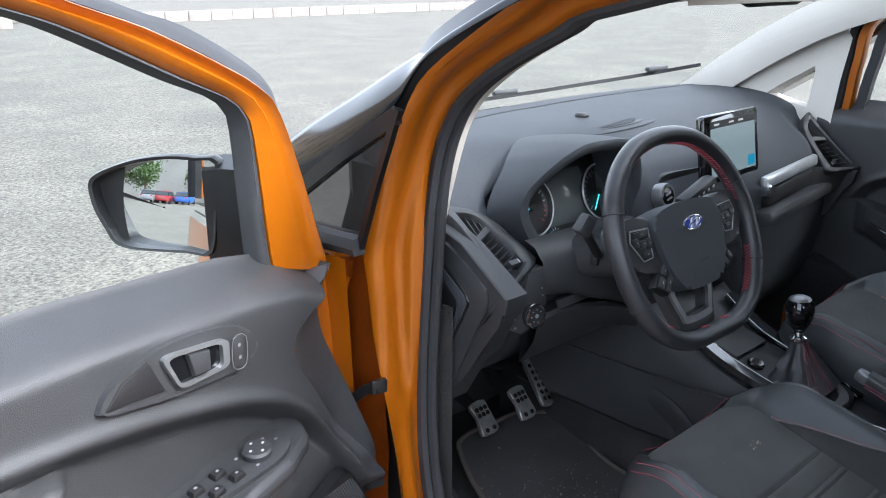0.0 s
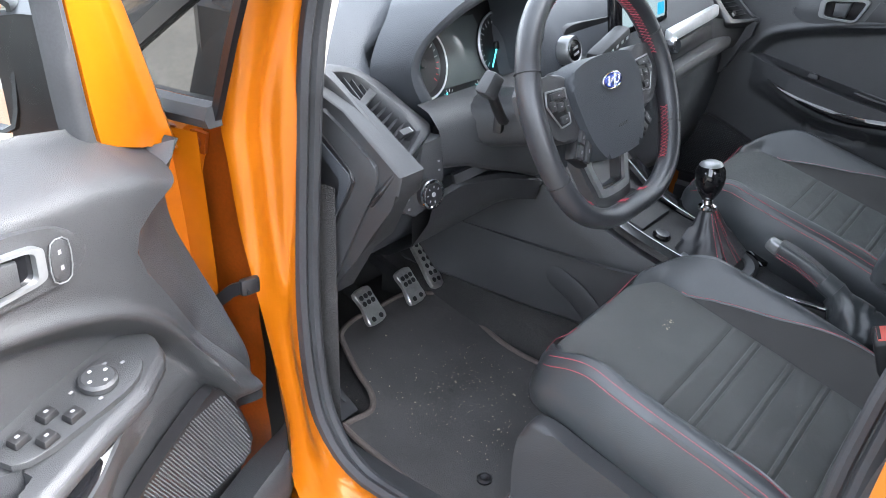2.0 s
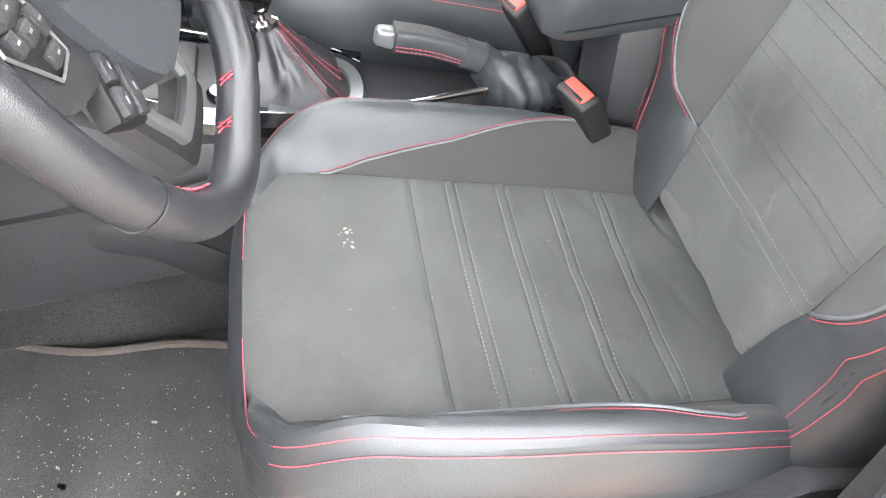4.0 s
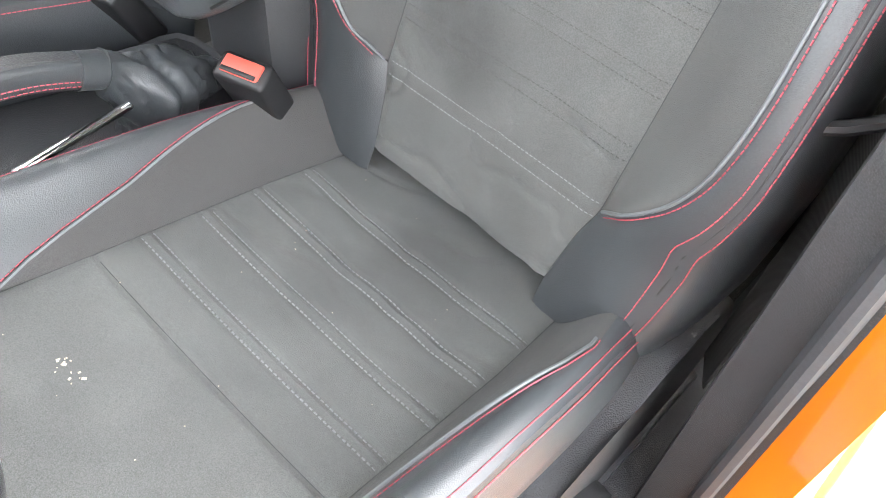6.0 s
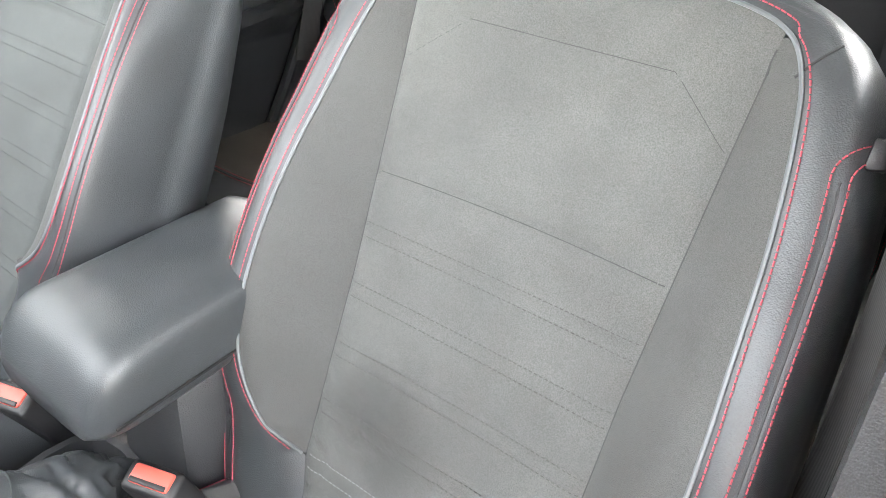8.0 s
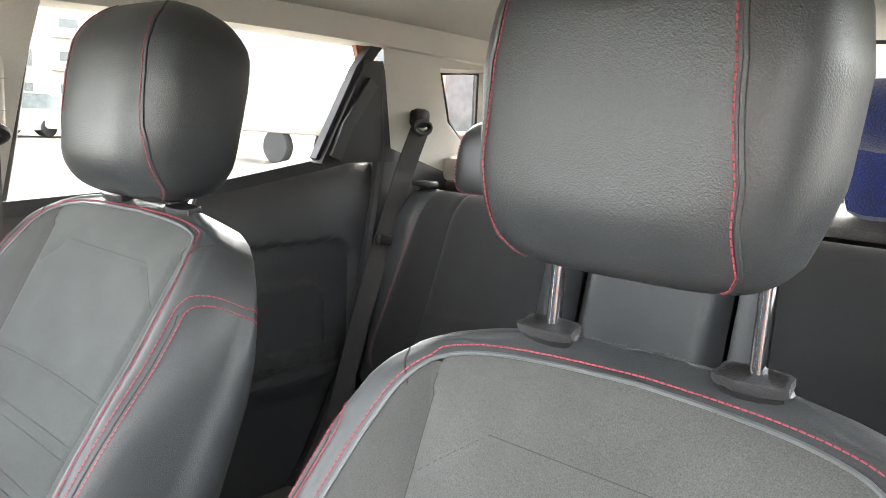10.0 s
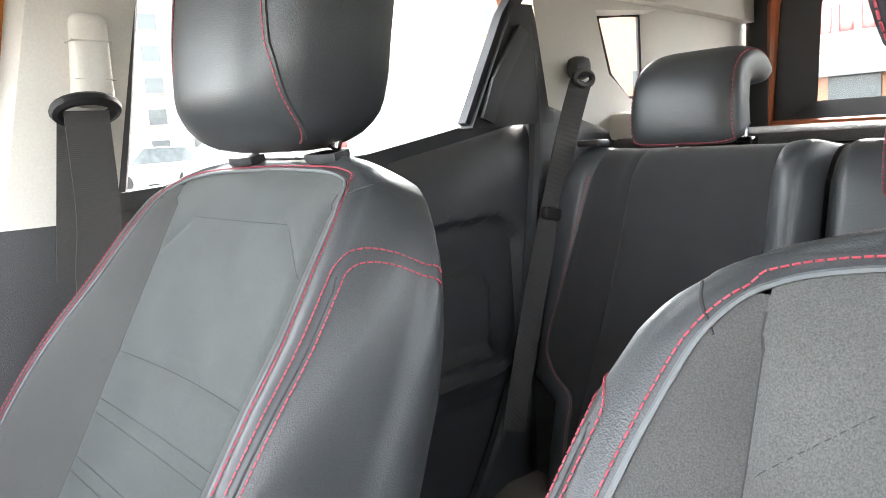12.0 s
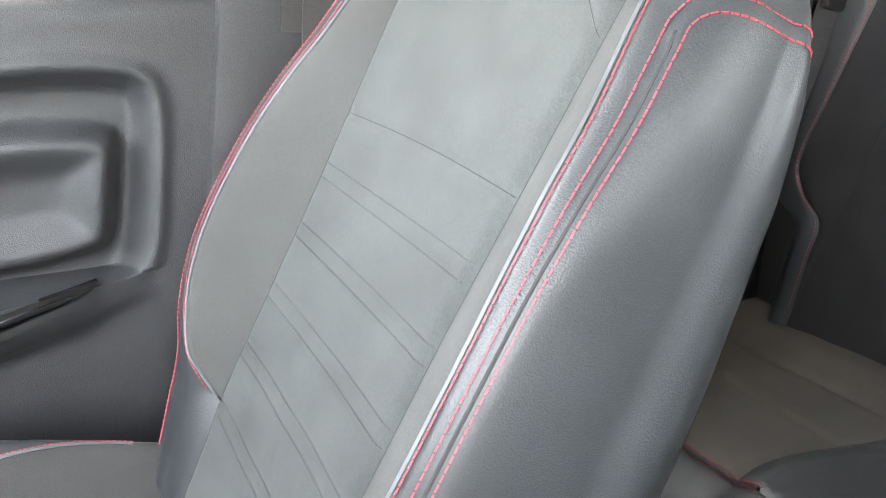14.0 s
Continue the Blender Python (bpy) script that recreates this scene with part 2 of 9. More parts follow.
def solo(name, shape, mat, label, category, group="", kind="", angle=35):
    """A thing that is one mesh; its origin lies at its base."""
    verts, faces = shape
    vs = [Vector(v) for v in verts]
    base = Vector((sum(v.x for v in vs) / len(vs), sum(v.y for v in vs) / len(vs), min(v.z for v in vs)))
    me = bpy.data.meshes.new(name)
    me.from_pydata([tuple(v - base) for v in vs], [], faces)
    me.validate()
    me.shade_smooth()
    me.set_sharp_from_angle(angle=radians(angle))
    me.materials.append(mat)
    ob = new(name, me)
    ob.location = base
    return tagged(ob, label, category, group, kind)


def from_bm(bm):
    bm.verts.ensure_lookup_table()
    bm.verts.index_update()
    out = [v.co.copy() for v in bm.verts], [[v.index for v in f.verts] for f in bm.faces]
    bm.free()
    return out


def join(*shapes):
    verts, faces = [], []
    for vs, fs in shapes:
        n = len(verts)
        verts += list(vs)
        faces += [[i + n for i in f] for f in fs]
    return verts, faces


def moved(shape, m):
    return [m @ Vector(v) for v in shape[0]], shape[1]


def axes(o, u, v):
    """A frame at o with the axes u, v and u x v."""
    u = Vector(u).normalized()
    n = u.cross(Vector(v)).normalized()
    v = n.cross(u)
    return Matrix(((u.x, v.x, n.x, o[0]), (u.y, v.y, n.y, o[1]), (u.z, v.z, n.z, o[2]), (0, 0, 0, 1)))


def rbox(size, r=0.004, m=None, seg=2):
    """A box about its middle with rounded edges."""
    bm = bmesh.new()
    bmesh.ops.create_cube(bm, size=1.0)
    bmesh.ops.scale(bm, vec=size, verts=bm.verts)
    r = min(r, min(size) * 0.49)
    if r > 0:
        bmesh.ops.bevel(bm, geom=bm.edges[:], offset=r, segments=seg, profile=0.5, affect="EDGES")
    s = from_bm(bm)
    return moved(s, m) if m is not None else s


def taper(size, top, r=0.004, m=None, seg=2):
    """A rounded box whose top is scaled by top = (x, y)."""
    bm = bmesh.new()
    bmesh.ops.create_cube(bm, size=1.0)
    for v in bm.verts:
        k = top if v.co.z > 0 else (1, 1)
        v.co = Vector((v.co.x * size[0] * k[0], v.co.y * size[1] * k[1], v.co.z * size[2]))
    if r > 0:
        bmesh.ops.bevel(bm, geom=bm.edges[:], offset=r, segments=seg, profile=0.5, affect="EDGES")
    s = from_bm(bm)
    return moved(s, m) if m is not None else s


def prism(outline, low, high, r=0.003, m=None, seg=2):
    """A flat piece with the given outline, from low to high along the frame's third axis, its top rim rounded."""
    bm = bmesh.new()
    area = sum(a[0] * b[1] - b[0] * a[1] for a, b in zip(outline, outline[1:] + outline[:1]))
    pts = outline if area > 0 else outline[::-1]
    bottom = [bm.verts.new((x, y, low)) for x, y in pts]
    top = [bm.verts.new((x, y, high)) for x, y in pts]
    cap = bm.faces.new(top)
    bm.faces.new(bottom[::-1])
    for i in range(len(pts)):
        j = (i + 1) % len(pts)
        bm.faces.new((bottom[i], bottom[j], top[j], top[i]))
    if r > 0:
        bmesh.ops.bevel(bm, geom=[e for e in cap.edges], offset=r, segments=seg, profile=0.5, affect="EDGES")
    s = from_bm(bm)
    return moved(s, m) if m is not None else s


def ring(outer, inner, low, high, r=0.002, m=None):
    """A frame between two outlines of equally many points."""
    k = len(outer)
    verts = [(*p, low) for p in outer] + [(*p, high) for p in outer] + [(*p, high) for p in inner] + [(*p, low) for p in inner]
    faces = []
    for i in range(k):
        j = (i + 1) % k
        for a in range(3):
            faces.append([a * k + i, a * k + j, (a + 1) * k + j, (a + 1) * k + i])
    s = [Vector(v) for v in verts], faces
    return moved(s, m) if m is not None else s


def spline(points, n=8, closed=False):
    """A smooth line through points (Catmull-Rom), n steps between two of them."""
    p = [Vector(q) for q in points]
    k = len(p)
    out = []
    for i in range(k if closed else k - 1):
        a = p[(i - 1) % k] if closed or i else p[0] * 2 - p[1]
        b, c = p[i], p[(i + 1) % k]
        d = p[(i + 2) % k] if closed or i + 2 < k else p[-1] * 2 - p[-2]
        for j in range(n):
            t = j / n
            out.append(0.5 * ((2 * b) + (c - a) * t + (2 * a - 5 * b + 4 * c - d) * t * t + (3 * b - a - 3 * c + d) * t ** 3))
    if not closed:
        out.append(p[-1])
    return out


def smooth2(points, n=4, closed=True):
    return [(v.x, v.y) for v in spline([(x, y, 0) for x, y in points], n, closed)]


def even(points, step):
    """Points at even steps along a line."""
    p = [Vector(q) for q in points]
    out, left = [p[0]], step
    for a, b in zip(p, p[1:]):
        d = (b - a).length
        while left <= d and d > 1e-9:
            a = a + (b - a) * (left / d)
            out.append(a.copy())
            d = (b - a).length
            left = step
        left -= d
    return out


def frames(points, closed=False, up=(0, 0, 1)):
    """At each point a tangent, a side and an upward direction, carried along without twisting."""
    p = [Vector(q) for q in points]
    k = len(p)
    tang = []
    for i in range(k):
        a, b = (p[i - 1], p[(i + 1) % k]) if closed else (p[max(i - 1, 0)], p[min(i + 1, k - 1)])
        t = b - a
        tang.append(t.normalized() if t.length > 1e-9 else Vector((0, 0, 1)))
    n = Vector(up) - tang[0] * tang[0].dot(Vector(up))
    if n.length < 1e-4:
        n = tang[0].orthogonal()
    n.normalize()
    out = []
    for t in tang:
        n = n - t * t.dot(n)
        n.normalize()
        out.append((t, n.cross(t), n.copy()))
    return out


def sweep(points, profile, closed=False, up=(0, 0, 1), scale=None, caps=True):
    """A profile of (side, up) pairs drawn along a line."""
    fr = frames(points, closed, up)
    verts, faces, k = [], [], len(profile)
    for i, (q, (t, side, n)) in enumerate(zip(points, fr)):
        s = scale[i] if scale else 1.0
        verts += [Vector(q) + side * (a * s) + n * (b * s) for a, b in profile]
    rows = len(points)
    for i in range(rows if closed else rows - 1):
        for j in range(k):
            a, b = i * k, ((i + 1) % rows) * k
            faces.append([a + j, a + (j + 1) % k, b + (j + 1) % k, b + j])
    if caps and not closed:
        faces += [list(range(k))[::-1], [(rows - 1) * k + j for j in range(k)]]
    return verts, faces


def circle(r, n=8):
    return [(r * math.cos(2 * math.pi * i / n), r * math.sin(2 * math.pi * i / n)) for i in range(n)]


def tube(points, r, n=8, closed=False, scale=None):
    return sweep(points, circle(r, n), closed, scale=scale)


def lathe(profile, m=None, n=24):
    """Turns (radius, height) pairs round the third axis."""
    verts, faces, k = [], [], len(profile)
    for i in range(n):
        c, s = math.cos(2 * math.pi * i / n), math.sin(2 * math.pi * i / n)
        verts += [Vector((r * c, r * s, h)) for r, h in profile]
    for i in range(n):
        for j in range(k - 1):
            a, b = i * k, ((i + 1) % n) * k
            faces.append([a + j, b + j, b + j + 1, a + j + 1])
    if profile[0][0] > 1e-5:
        faces.append([i * k for i in range(n)][::-1])
    if profile[-1][0] > 1e-5:
        faces.append([i * k + k - 1 for i in range(n)])
    s = verts, faces
    return moved(s, m) if m is not None else s


def loft(rows, closed=True, caps=True):
    """A skin through rows of equally many points."""
    k = len(rows[0])
    verts = [Vector(v) for row in rows for v in row]
    faces = []
    for i in range(len(rows) - 1):
        for j in range(k if closed else k - 1):
            a, b = i * k, (i + 1) * k
            faces.append([a + j, a + (j + 1) % k, b + (j + 1) % k, b + j])
    if caps and closed:
        faces += [list(range(k))[::-1], [(len(rows) - 1) * k + j for j in range(k)]]
    return verts, faces


def sheet(fn, us, vs):
    """A surface fn(u, v) over lists of u and v."""
    verts = [Vector(fn(u, v)) for v in vs for u in us]
    k = len(us)
    faces = [[i * k + j, i * k + j + 1, (i + 1) * k + j + 1, (i + 1) * k + j] for i in range(len(vs) - 1) for j in range(k - 1)]
    return verts, faces


def span(a, b, n):
    return [a + (b - a) * i / (n - 1) for i in range(n)]


def stitches(points, length=0.0045, gap=0.0025, r=0.0008, lift=(0, 0, 0)):
    """A row of short raised threads along a line."""
    shapes = []
    dots = even(points, (length + gap) / 2)
    for a, b in zip(dots[::2], dots[1::2]):
        way = (b - a)
        if way.length < 1e-6:
            continue
        way.normalize()
        mid = (a + b) / 2 + Vector(lift)
        m = axes(mid, way, way.orthogonal())
        shapes.append(rbox((length, 2 * r, 2 * r), 0, m))
    return join(*shapes) if shapes else ([Vector((0, 0, 0))], [])


def lerp_table(table, x):
    if x <= table[0][0]:
        return table[0][1]
    for (a, p), (b, q) in zip(table, table[1:]):
        if x <= b:
            t = (x - a) / (b - a)
            return p + (q - p) * t
    return table[-1][1]


def soft_table(table, x):
    """A table read smoothly (monotone between its entries)."""
    if x <= table[0][0]:
        return table[0][1]
    for i, ((a, p), (b, q)) in enumerate(zip(table, table[1:])):
        if x <= b:
            s0 = (q - table[i - 1][1]) / (b - table[i - 1][0]) if i else (q - p) / (b - a)
            s1 = (table[i + 2][1] - p) / (table[i + 2][0] - a) if i + 2 < len(table) else (q - p) / (b - a)
            h, t = b - a, (x - a) / (b - a)
            return p * (1 + 2 * t) * (1 - t) ** 2 + h * s0 * t * (1 - t) ** 2 + q * t * t * (3 - 2 * t) + h * s1 * t * t * (t - 1)
    return table[-1][1]


def step(a, b, x):
    t = min(1.0, max(0.0, (x - a) / (b - a)))
    return t * t * (3 - 2 * t)


def bell(x, w):
    return math.exp(-(x / w) ** 2)


def crease(a, b):
    """Folds of worn cloth: thin valleys that wander over the surface, 0 to 1."""
    q = noise.noise(Vector((a, b, 7.0))) + 0.35 * noise.noise(Vector((a * 2.3, b * 2.3, 2.0)))
    return max(0.0, 1 - abs(q) / 0.16) ** 1.5


# ---- ground and car shell ----
def ground_shape():
    xs = [-400, -120, -60, -30, -15] + span(-8, 8, 33) + [15, 30, 60, 120, 400]
    ys = [-400, -120, -60, -30, -15] + span(-8, 20, 43) + [30, 60, 120, 400]
    return sheet(lambda x, y: (x, y, 0.012 * noise.noise(Vector((x * 0.3, y * 0.3, 0))) if abs(x) < 15 and -15 < y < 30 else 0.0), xs, ys)


solo("ground", ground_shape(), ASPHALT, "pale worn asphalt yard with fine gravel", "ground", kind="structure")

car = thing("car_body", (0, 0, 0.2), "orange metallic compact crossover body shell", "car body", kind="structure")


def flip(points):
    return [Vector((-p[0], p[1], p[2])) for p in points]


# floor, tunnel, bulkhead, roof
part("floor_pan", rbox((1.36, 2.9, 0.06), 0.01, axes((0, 0.10, 0.352), (1, 0, 0), (0, 1, 0))), FLOOR_CARPET, car, "black carpeted floor")
part("bulkhead", sheet(lambda x, k: (x, 1.25 + 0.22 * math.cos(k * 1.57), 0.37 + 0.60 * math.sin(k * 1.57)), span(-0.66, 0.66, 3), span(0, 1, 8)), FLOOR_CARPET, car, "black carpeted bulkhead")
part("kick_panel", sheet(lambda y, z: (-0.655, y, z), span(1.02, 1.5, 3), span(0.37, 0.95, 3)), FLOOR_CARPET, car)
part("kick_panel", sheet(lambda y, z: (0.655, y, z), span(1.02, 1.5, 3), span(0.37, 0.95, 3)), FLOOR_CARPET, car)
roof_rows = [[(x, y, 1.525 + 0.06 * (1 - (x / 0.66) ** 2) - 0.04 * ((y + 0.3) / 1.0) ** 2) for x in span(-0.66, 0.66, 13)] for y in span(-1.33, 0.62, 14)]
part("headlining", loft(roof_rows, False), HEADLINER, car, "beige fabric headlining")
part("roof_skin", loft([[(x * 1.06, y, z + 0.03) for x, y, z in row] for row in roof_rows], False), PAINT, car)

# sills: painted outer step, scuff plate, trim and seal
for sx in (-1, 1):
    prof = [(0.865, 0.25), (0.872, 0.32), (0.862, 0.375), (0.815, 0.405), (0.795, 0.41), (0.78, 0.427), (0.715, 0.430), (0.705, 0.432), (0.70, 0.25)]
    part("sill", loft([[(sx * x, y, z + 0.004 * math.sin(y * 3)) for x, z in prof] for y in span(-0.95, 1.08, 12)][::sx], True), PAINT, car, "orange painted door sill")
    prof = [(0.706, 0.42), (0.704, 0.446), (0.690, 0.458), (0.66, 0.458), (0.628, 0.448), (0.612, 0.42), (0.605, 0.37)]
    part("sill_trim", loft([[(sx * (x - 0.03 * step(0.9, 0.4, y)), y, z) for x, z in prof] for y in span(-0.9, 1.06, 14)][::sx], False), PLASTIC, car, "grained plastic sill trim")

# front door aperture on the driver's side: seal, painted flange, pillar
SEAL = [(-0.712, -0.30, 1.53), (-0.706, 0.30, 1.535), (-0.70, 0.686, 1.470), (-0.70, 0.769, 1.438), (-0.70, 0.896, 1.374), (-0.70, 0.975, 1.307), (-0.70, 1.023, 1.193),
        (-0.70, 1.045, 0.991), (-0.70, 1.057, 0.768), (-0.70, 1.043, 0.60), (-0.70, 1.01, 0.52), (-0.70, 0.95, 0.472), (-0.695, 0.86, 0.458), (-0.682, 0.60, 0.456), (-0.67, 0.2, 0.456)]
seal_line = spline(SEAL, 8)
part("door_seal", sweep(seal_line, [(-0.010, -0.008), (0.010, -0.010), (0.016, 0.0), (0.010, 0.010), (-0.010, 0.010), (-0.016, 0.0)], up=(1, 0, 0)), RUBBER, car, "black rubber door seal")
part("door_seal", sweep([p + Vector((0.018, -0.012, 0)) for p in seal_line], circle(0.010, 8), up=(1, 0, 0)), RUBBER, car, "black rubber door seal")
OUTER = [(-0.80, -0.30, 1.55), (-0.79, 0.30, 1.548), (-0.785, 0.70, 1.502), (-0.78, 0.775, 1.470), (-0.78, 0.938, 1.374), (-0.782, 0.992, 1.308), (-0.785, 1.048, 1.190),
         (-0.785, 1.100, 1.072), (-0.785, 1.092, 1.0), (-0.780, 1.085, 0.90), (-0.778, 1.05, 0.76), (-0.79, 0.995, 0.60), (-0.80, 0.985, 0.52), (-0.80, 0.945, 0.455), (-0.80, 0.86, 0.425), (-0.80, 0.60, 0.415), (-0.80, 0.2, 0.413)]
outer_line = spline(OUTER, 8)
rows = []
n_rows = 90
inner_even = even(seal_line, sum((a - b).length for a, b in zip(seal_line, seal_line[1:])) / n_rows)[:n_rows]
outer_even = even(outer_line, sum((a - b).length for a, b in zip(outer_line, outer_line[1:])) / n_rows)[:n_rows]
for p, q in zip(inner_even, outer_even):
    out = (q - p)
    lift = Vector((-1, 0, 0)) - out.normalized() * out.normalized().dot(Vector((-1, 0, 0)))
    row = []
    for t, h in ((0.0, -0.02), (0.04, 0.014), (0.20, 0.020), (0.29, 0.014), (0.34, -0.003), (0.50, -0.007), (0.57, 0.002), (0.63, 0.018), (0.78, 0.022), (0.92, 0.016), (1.0, -0.004)):
        row.append(p + out * t + lift * h)
    rows.append(row)
part("door_aperture", loft(rows, False), PAINT, car, "orange painted door aperture flange", 60)
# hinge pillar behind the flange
# The recess's shade is in this darker orange.
part("hinge_pillar", sheet(lambda a, z: (-0.752 - 0.018 * math.sin(a * 3.0) + 0.003 * math.sin(z * 40 + a * 5), 1.09 + 0.24 * a, z), span(0, 1, 12), span(0.40, 1.075, 24)), PAINT_SHADED, car, "orange painted hinge pillar")
part("pillar_inner", sheet(lambda a, z: (-0.712 + 0.012 * a, 1.06 + 0.5 * a, z), span(0, 1, 3), span(0.40, 1.09, 3)), PLASTIC_DARK, car)
# slim outer front pillar in gloss black, quarter glass
pil = spline([(-0.80, 1.50, 1.045), (-0.80, 1.30, 1.15), (-0.795, 1.10, 1.272), (-0.785, 0.95, 1.378), (-0.78, 0.80, 1.462), (-0.775, 0.60, 1.52), (-0.77, 0.2, 1.565)], 6)
part("front_pillar", sweep([Vector((-p.x, p.y, p.z)) for p in pil], [(-0.045, -0.03), (0.045, -0.03), (0.055, -0.01), (0.04, 0.022), (0.0, 0.034), (-0.04, 0.022), (-0.055, -0.01)], up=(0, 0.5, 1)), GLOSS, car, "gloss black front pillar", 60)
Q = [(-0.800, 1.272, 1.125), (-0.800, 0.990, 1.296), (-0.800, 1.086, 1.098), (-0.800, 1.25, 1.085)]
low_line = even(spline([(-0.806, 1.50, 1.005), (-0.806, 1.277, 1.140), (-0.804, 1.12, 1.238), (-0.802, 0.998, 1.316), (-0.800, 0.956, 1.364), (-0.798, 0.908, 1.403), (-0.796, 0.780, 1.462), (-0.792, 0.60, 1.515), (-0.79, 0.2, 1.56)], 8), 0.02)[:66]
high_line = even(spline([(-0.770, 1.50, 1.135), (-0.768, 1.30, 1.242), (-0.765, 1.13, 1.323), (-0.765, 1.026, 1.373), (-0.765, 0.940, 1.412), (-0.765, 0.830, 1.460), (-0.765, 0.64, 1.525), (-0.765, 0.2, 1.578)], 8), 0.02)[:66]
rows = []
for p, q in zip(low_line, high_line):
    out_ = Vector((-1, 0.1, 0.25)).normalized()
    rows.append([p + Vector((0.03, 0.012, 0.006)), p] + [p.lerp(q, t) + out_ * (0.010 * math.sin(math.pi * t)) for t in (0.12, 0.3, 0.5, 0.7, 0.88)] + [q, q + Vector((0.05, 0.02, -0.004))])
part("pillar_panel", loft(rows[::-1], False), PILLAR_BLACK, car, "gloss black front pillar cover", 60)
outer_table = sorted((p.y, p.z) for p in outer_line if p.z > 1.27 and p.y > 0.0)
low_table = sorted((p.y, p.z) for p in low_line)
# Black strip laid in to stand for the shaded gap beside the pillar cover.
gap = [[Vector((-0.772, y + 0.004, lerp_table(outer_table, y) - 0.012)), Vector((-0.781, y + 0.004, lerp_table(outer_table, y) + 0.003)), Vector((-0.787, y + 0.008, lerp_table(low_table, y) + 0.004)), Vector((-0.760, y + 0.03, lerp_table(low_table, y) + 0.03))] for y in span(0.24, 1.0, 30)]
part("pillar_gap", loft(gap, False), BLACK_TRIM, car, "black strip for the dark gap between pillar and aperture", 60)
part("quarter_lining", ([Vector(p) for p in ((-0.71, 1.30, 1.09), (-0.71, 1.0, 1.26), (-0.71, 1.04, 1.06))], [[0, 1, 2]]), PLASTIC_DARK, car)
part("quarter_glass", ([Vector(p) for p in Q], [[0, 1, 2, 3]]), TINTED, car, "dark quarter glass reflecting the yard")
part("quarter_frame", sweep([Vector((-0.804, 1.283, 1.131)), Vector((-0.804, 1.13, 1.226)), Vector((-0.803, 0.982, 1.308))], [(-0.006, -0.013), (0.004, -0.013), (0.007, 0.0), (0.004, 0.013), (-0.006, 0.013)], up=(0, 0.5, 0.85)), BLACK_TRIM, car, "black quarter glass frame")
part("quarter_frame", sweep([Vector((-0.806, 0.975, 1.318)), Vector((-0.806, 1.035, 1.190)), Vector((-0.806, 1.082, 1.078))], [(-0.006, -0.005), (0.004, -0.005), (0.006, 0.005), (-0.006, 0.005)], up=(0, 1, 0)), BLACK_TRIM, car)
part("quarter_ledge", sweep([Vector((-0.812, 1.078, 1.084)), Vector((-0.812, 1.17, 1.076)), Vector((-0.812, 1.262, 1.070)), Vector((-0.812, 1.33, 1.066))], [(-0.012, -0.016), (0.010, -0.016), (0.014, -0.004), (0.008, 0.012), (-0.012, 0.014)]), PLASTIC, car, "grey plastic glass ledge")
part("grommet", lathe([(0.020, 0.0), (0.020, 0.006), (0.014, 0.010), (0.010, 0.006), (0.0, 0.005)], axes((-0.780, 1.186, 0.938), (0, -1, 0), (0, 0, 1)), 20), PAINT_SHADED, car, "painted rubber grommet")
# wings, bonnet
for sx in (-1, 1):
    rows = []
    for y in [1.164] + span(1.170, 2.02, 15):
        shut = 0.07 if y < 1.168 else 0.0
        t = (y - 1.06) / 0.96
        top = 1.045 - 0.13 * t ** 1.8
        rows.append([(sx * (x - 0.03 * t - 0.26 * t ** 5 - shut), y, z) for x, z in [(0.74 + shut, top + 0.012), (0.80, top), (0.845, top - 0.05), (0.872, top - 0.14), (0.880, 0.72), (0.86, 0.50), (0.84, 0.35)]])
    part("wing", loft(rows[::sx], False), PAINT, car, "orange front wing", 60)
part("bonnet", sheet(lambda x, t: (x * (1 - 0.25 * t ** 4), 1.55 + 0.55 * t - 0.10 * t * (x / 0.75) ** 2, 1.000 - 0.10 * t ** 1.8 - 0.045 * (x / 0.75) ** 2), span(-0.76, 0.76, 15), span(0, 1, 10)), PAINT, car, "orange bonnet", 60)
part("cowl", sheet(lambda x, t: (x, 1.53 + 0.16 * t, 1.105 - 0.02 * math.sin(t * 3.1) - 0.03 * (x / 0.75) ** 2), span(-0.74, 0.74, 11), span(0, 1, 5)), PLASTIC_DARK, car, "black plastic cowl")


def screen_point(x, t):
    """On the windscreen: x across, t from its foot to the roof."""
    return Vector((x * (1 - 0.10 * t), 1.60 - 0.10 * (x / 0.7) ** 2 - 0.96 * t - 0.06 * math.sin(3.14 * t) * 0.3, 1.165 - 0.03 * (x / 0.7) ** 2 + 0.380 * t + 0.05 * math.sin(3.14 * t)))


ws = part("windscreen", sheet(lambda x, t: screen_point(x, t), span(-0.73, 0.73, 13), span(0, 1, 10)), GLASS, car, "clear curved windscreen")
ws.visible_shadow = False
part("screen_band", sheet(lambda x, t: screen_point(x, t) + Vector((0, -0.004, -0.004)), span(-0.73, 0.73, 13), span(-0.03, 0.025, 3)), GLOSS, car, "black windscreen border")
# rear floor
part("tail_floor", rbox((1.2, 0.75, 0.05), 0.01, axes((0, -1.0, 0.60), (1, 0, 0), (0, 1, 0))), CARPET, car)
for sx in (-1, 1):
    part("roof_rail", sweep([Vector((sx * 0.62, y, 1.52 - 0.05 * ((y + 0.2) / 1.1) ** 2)) for y in span(0.6, -1.30, 14)], [(-0.05, -0.025), (0.05, -0.025), (0.05, 0.04), (-0.05, 0.04)]), BEIGE, car, "beige roof rail trim")

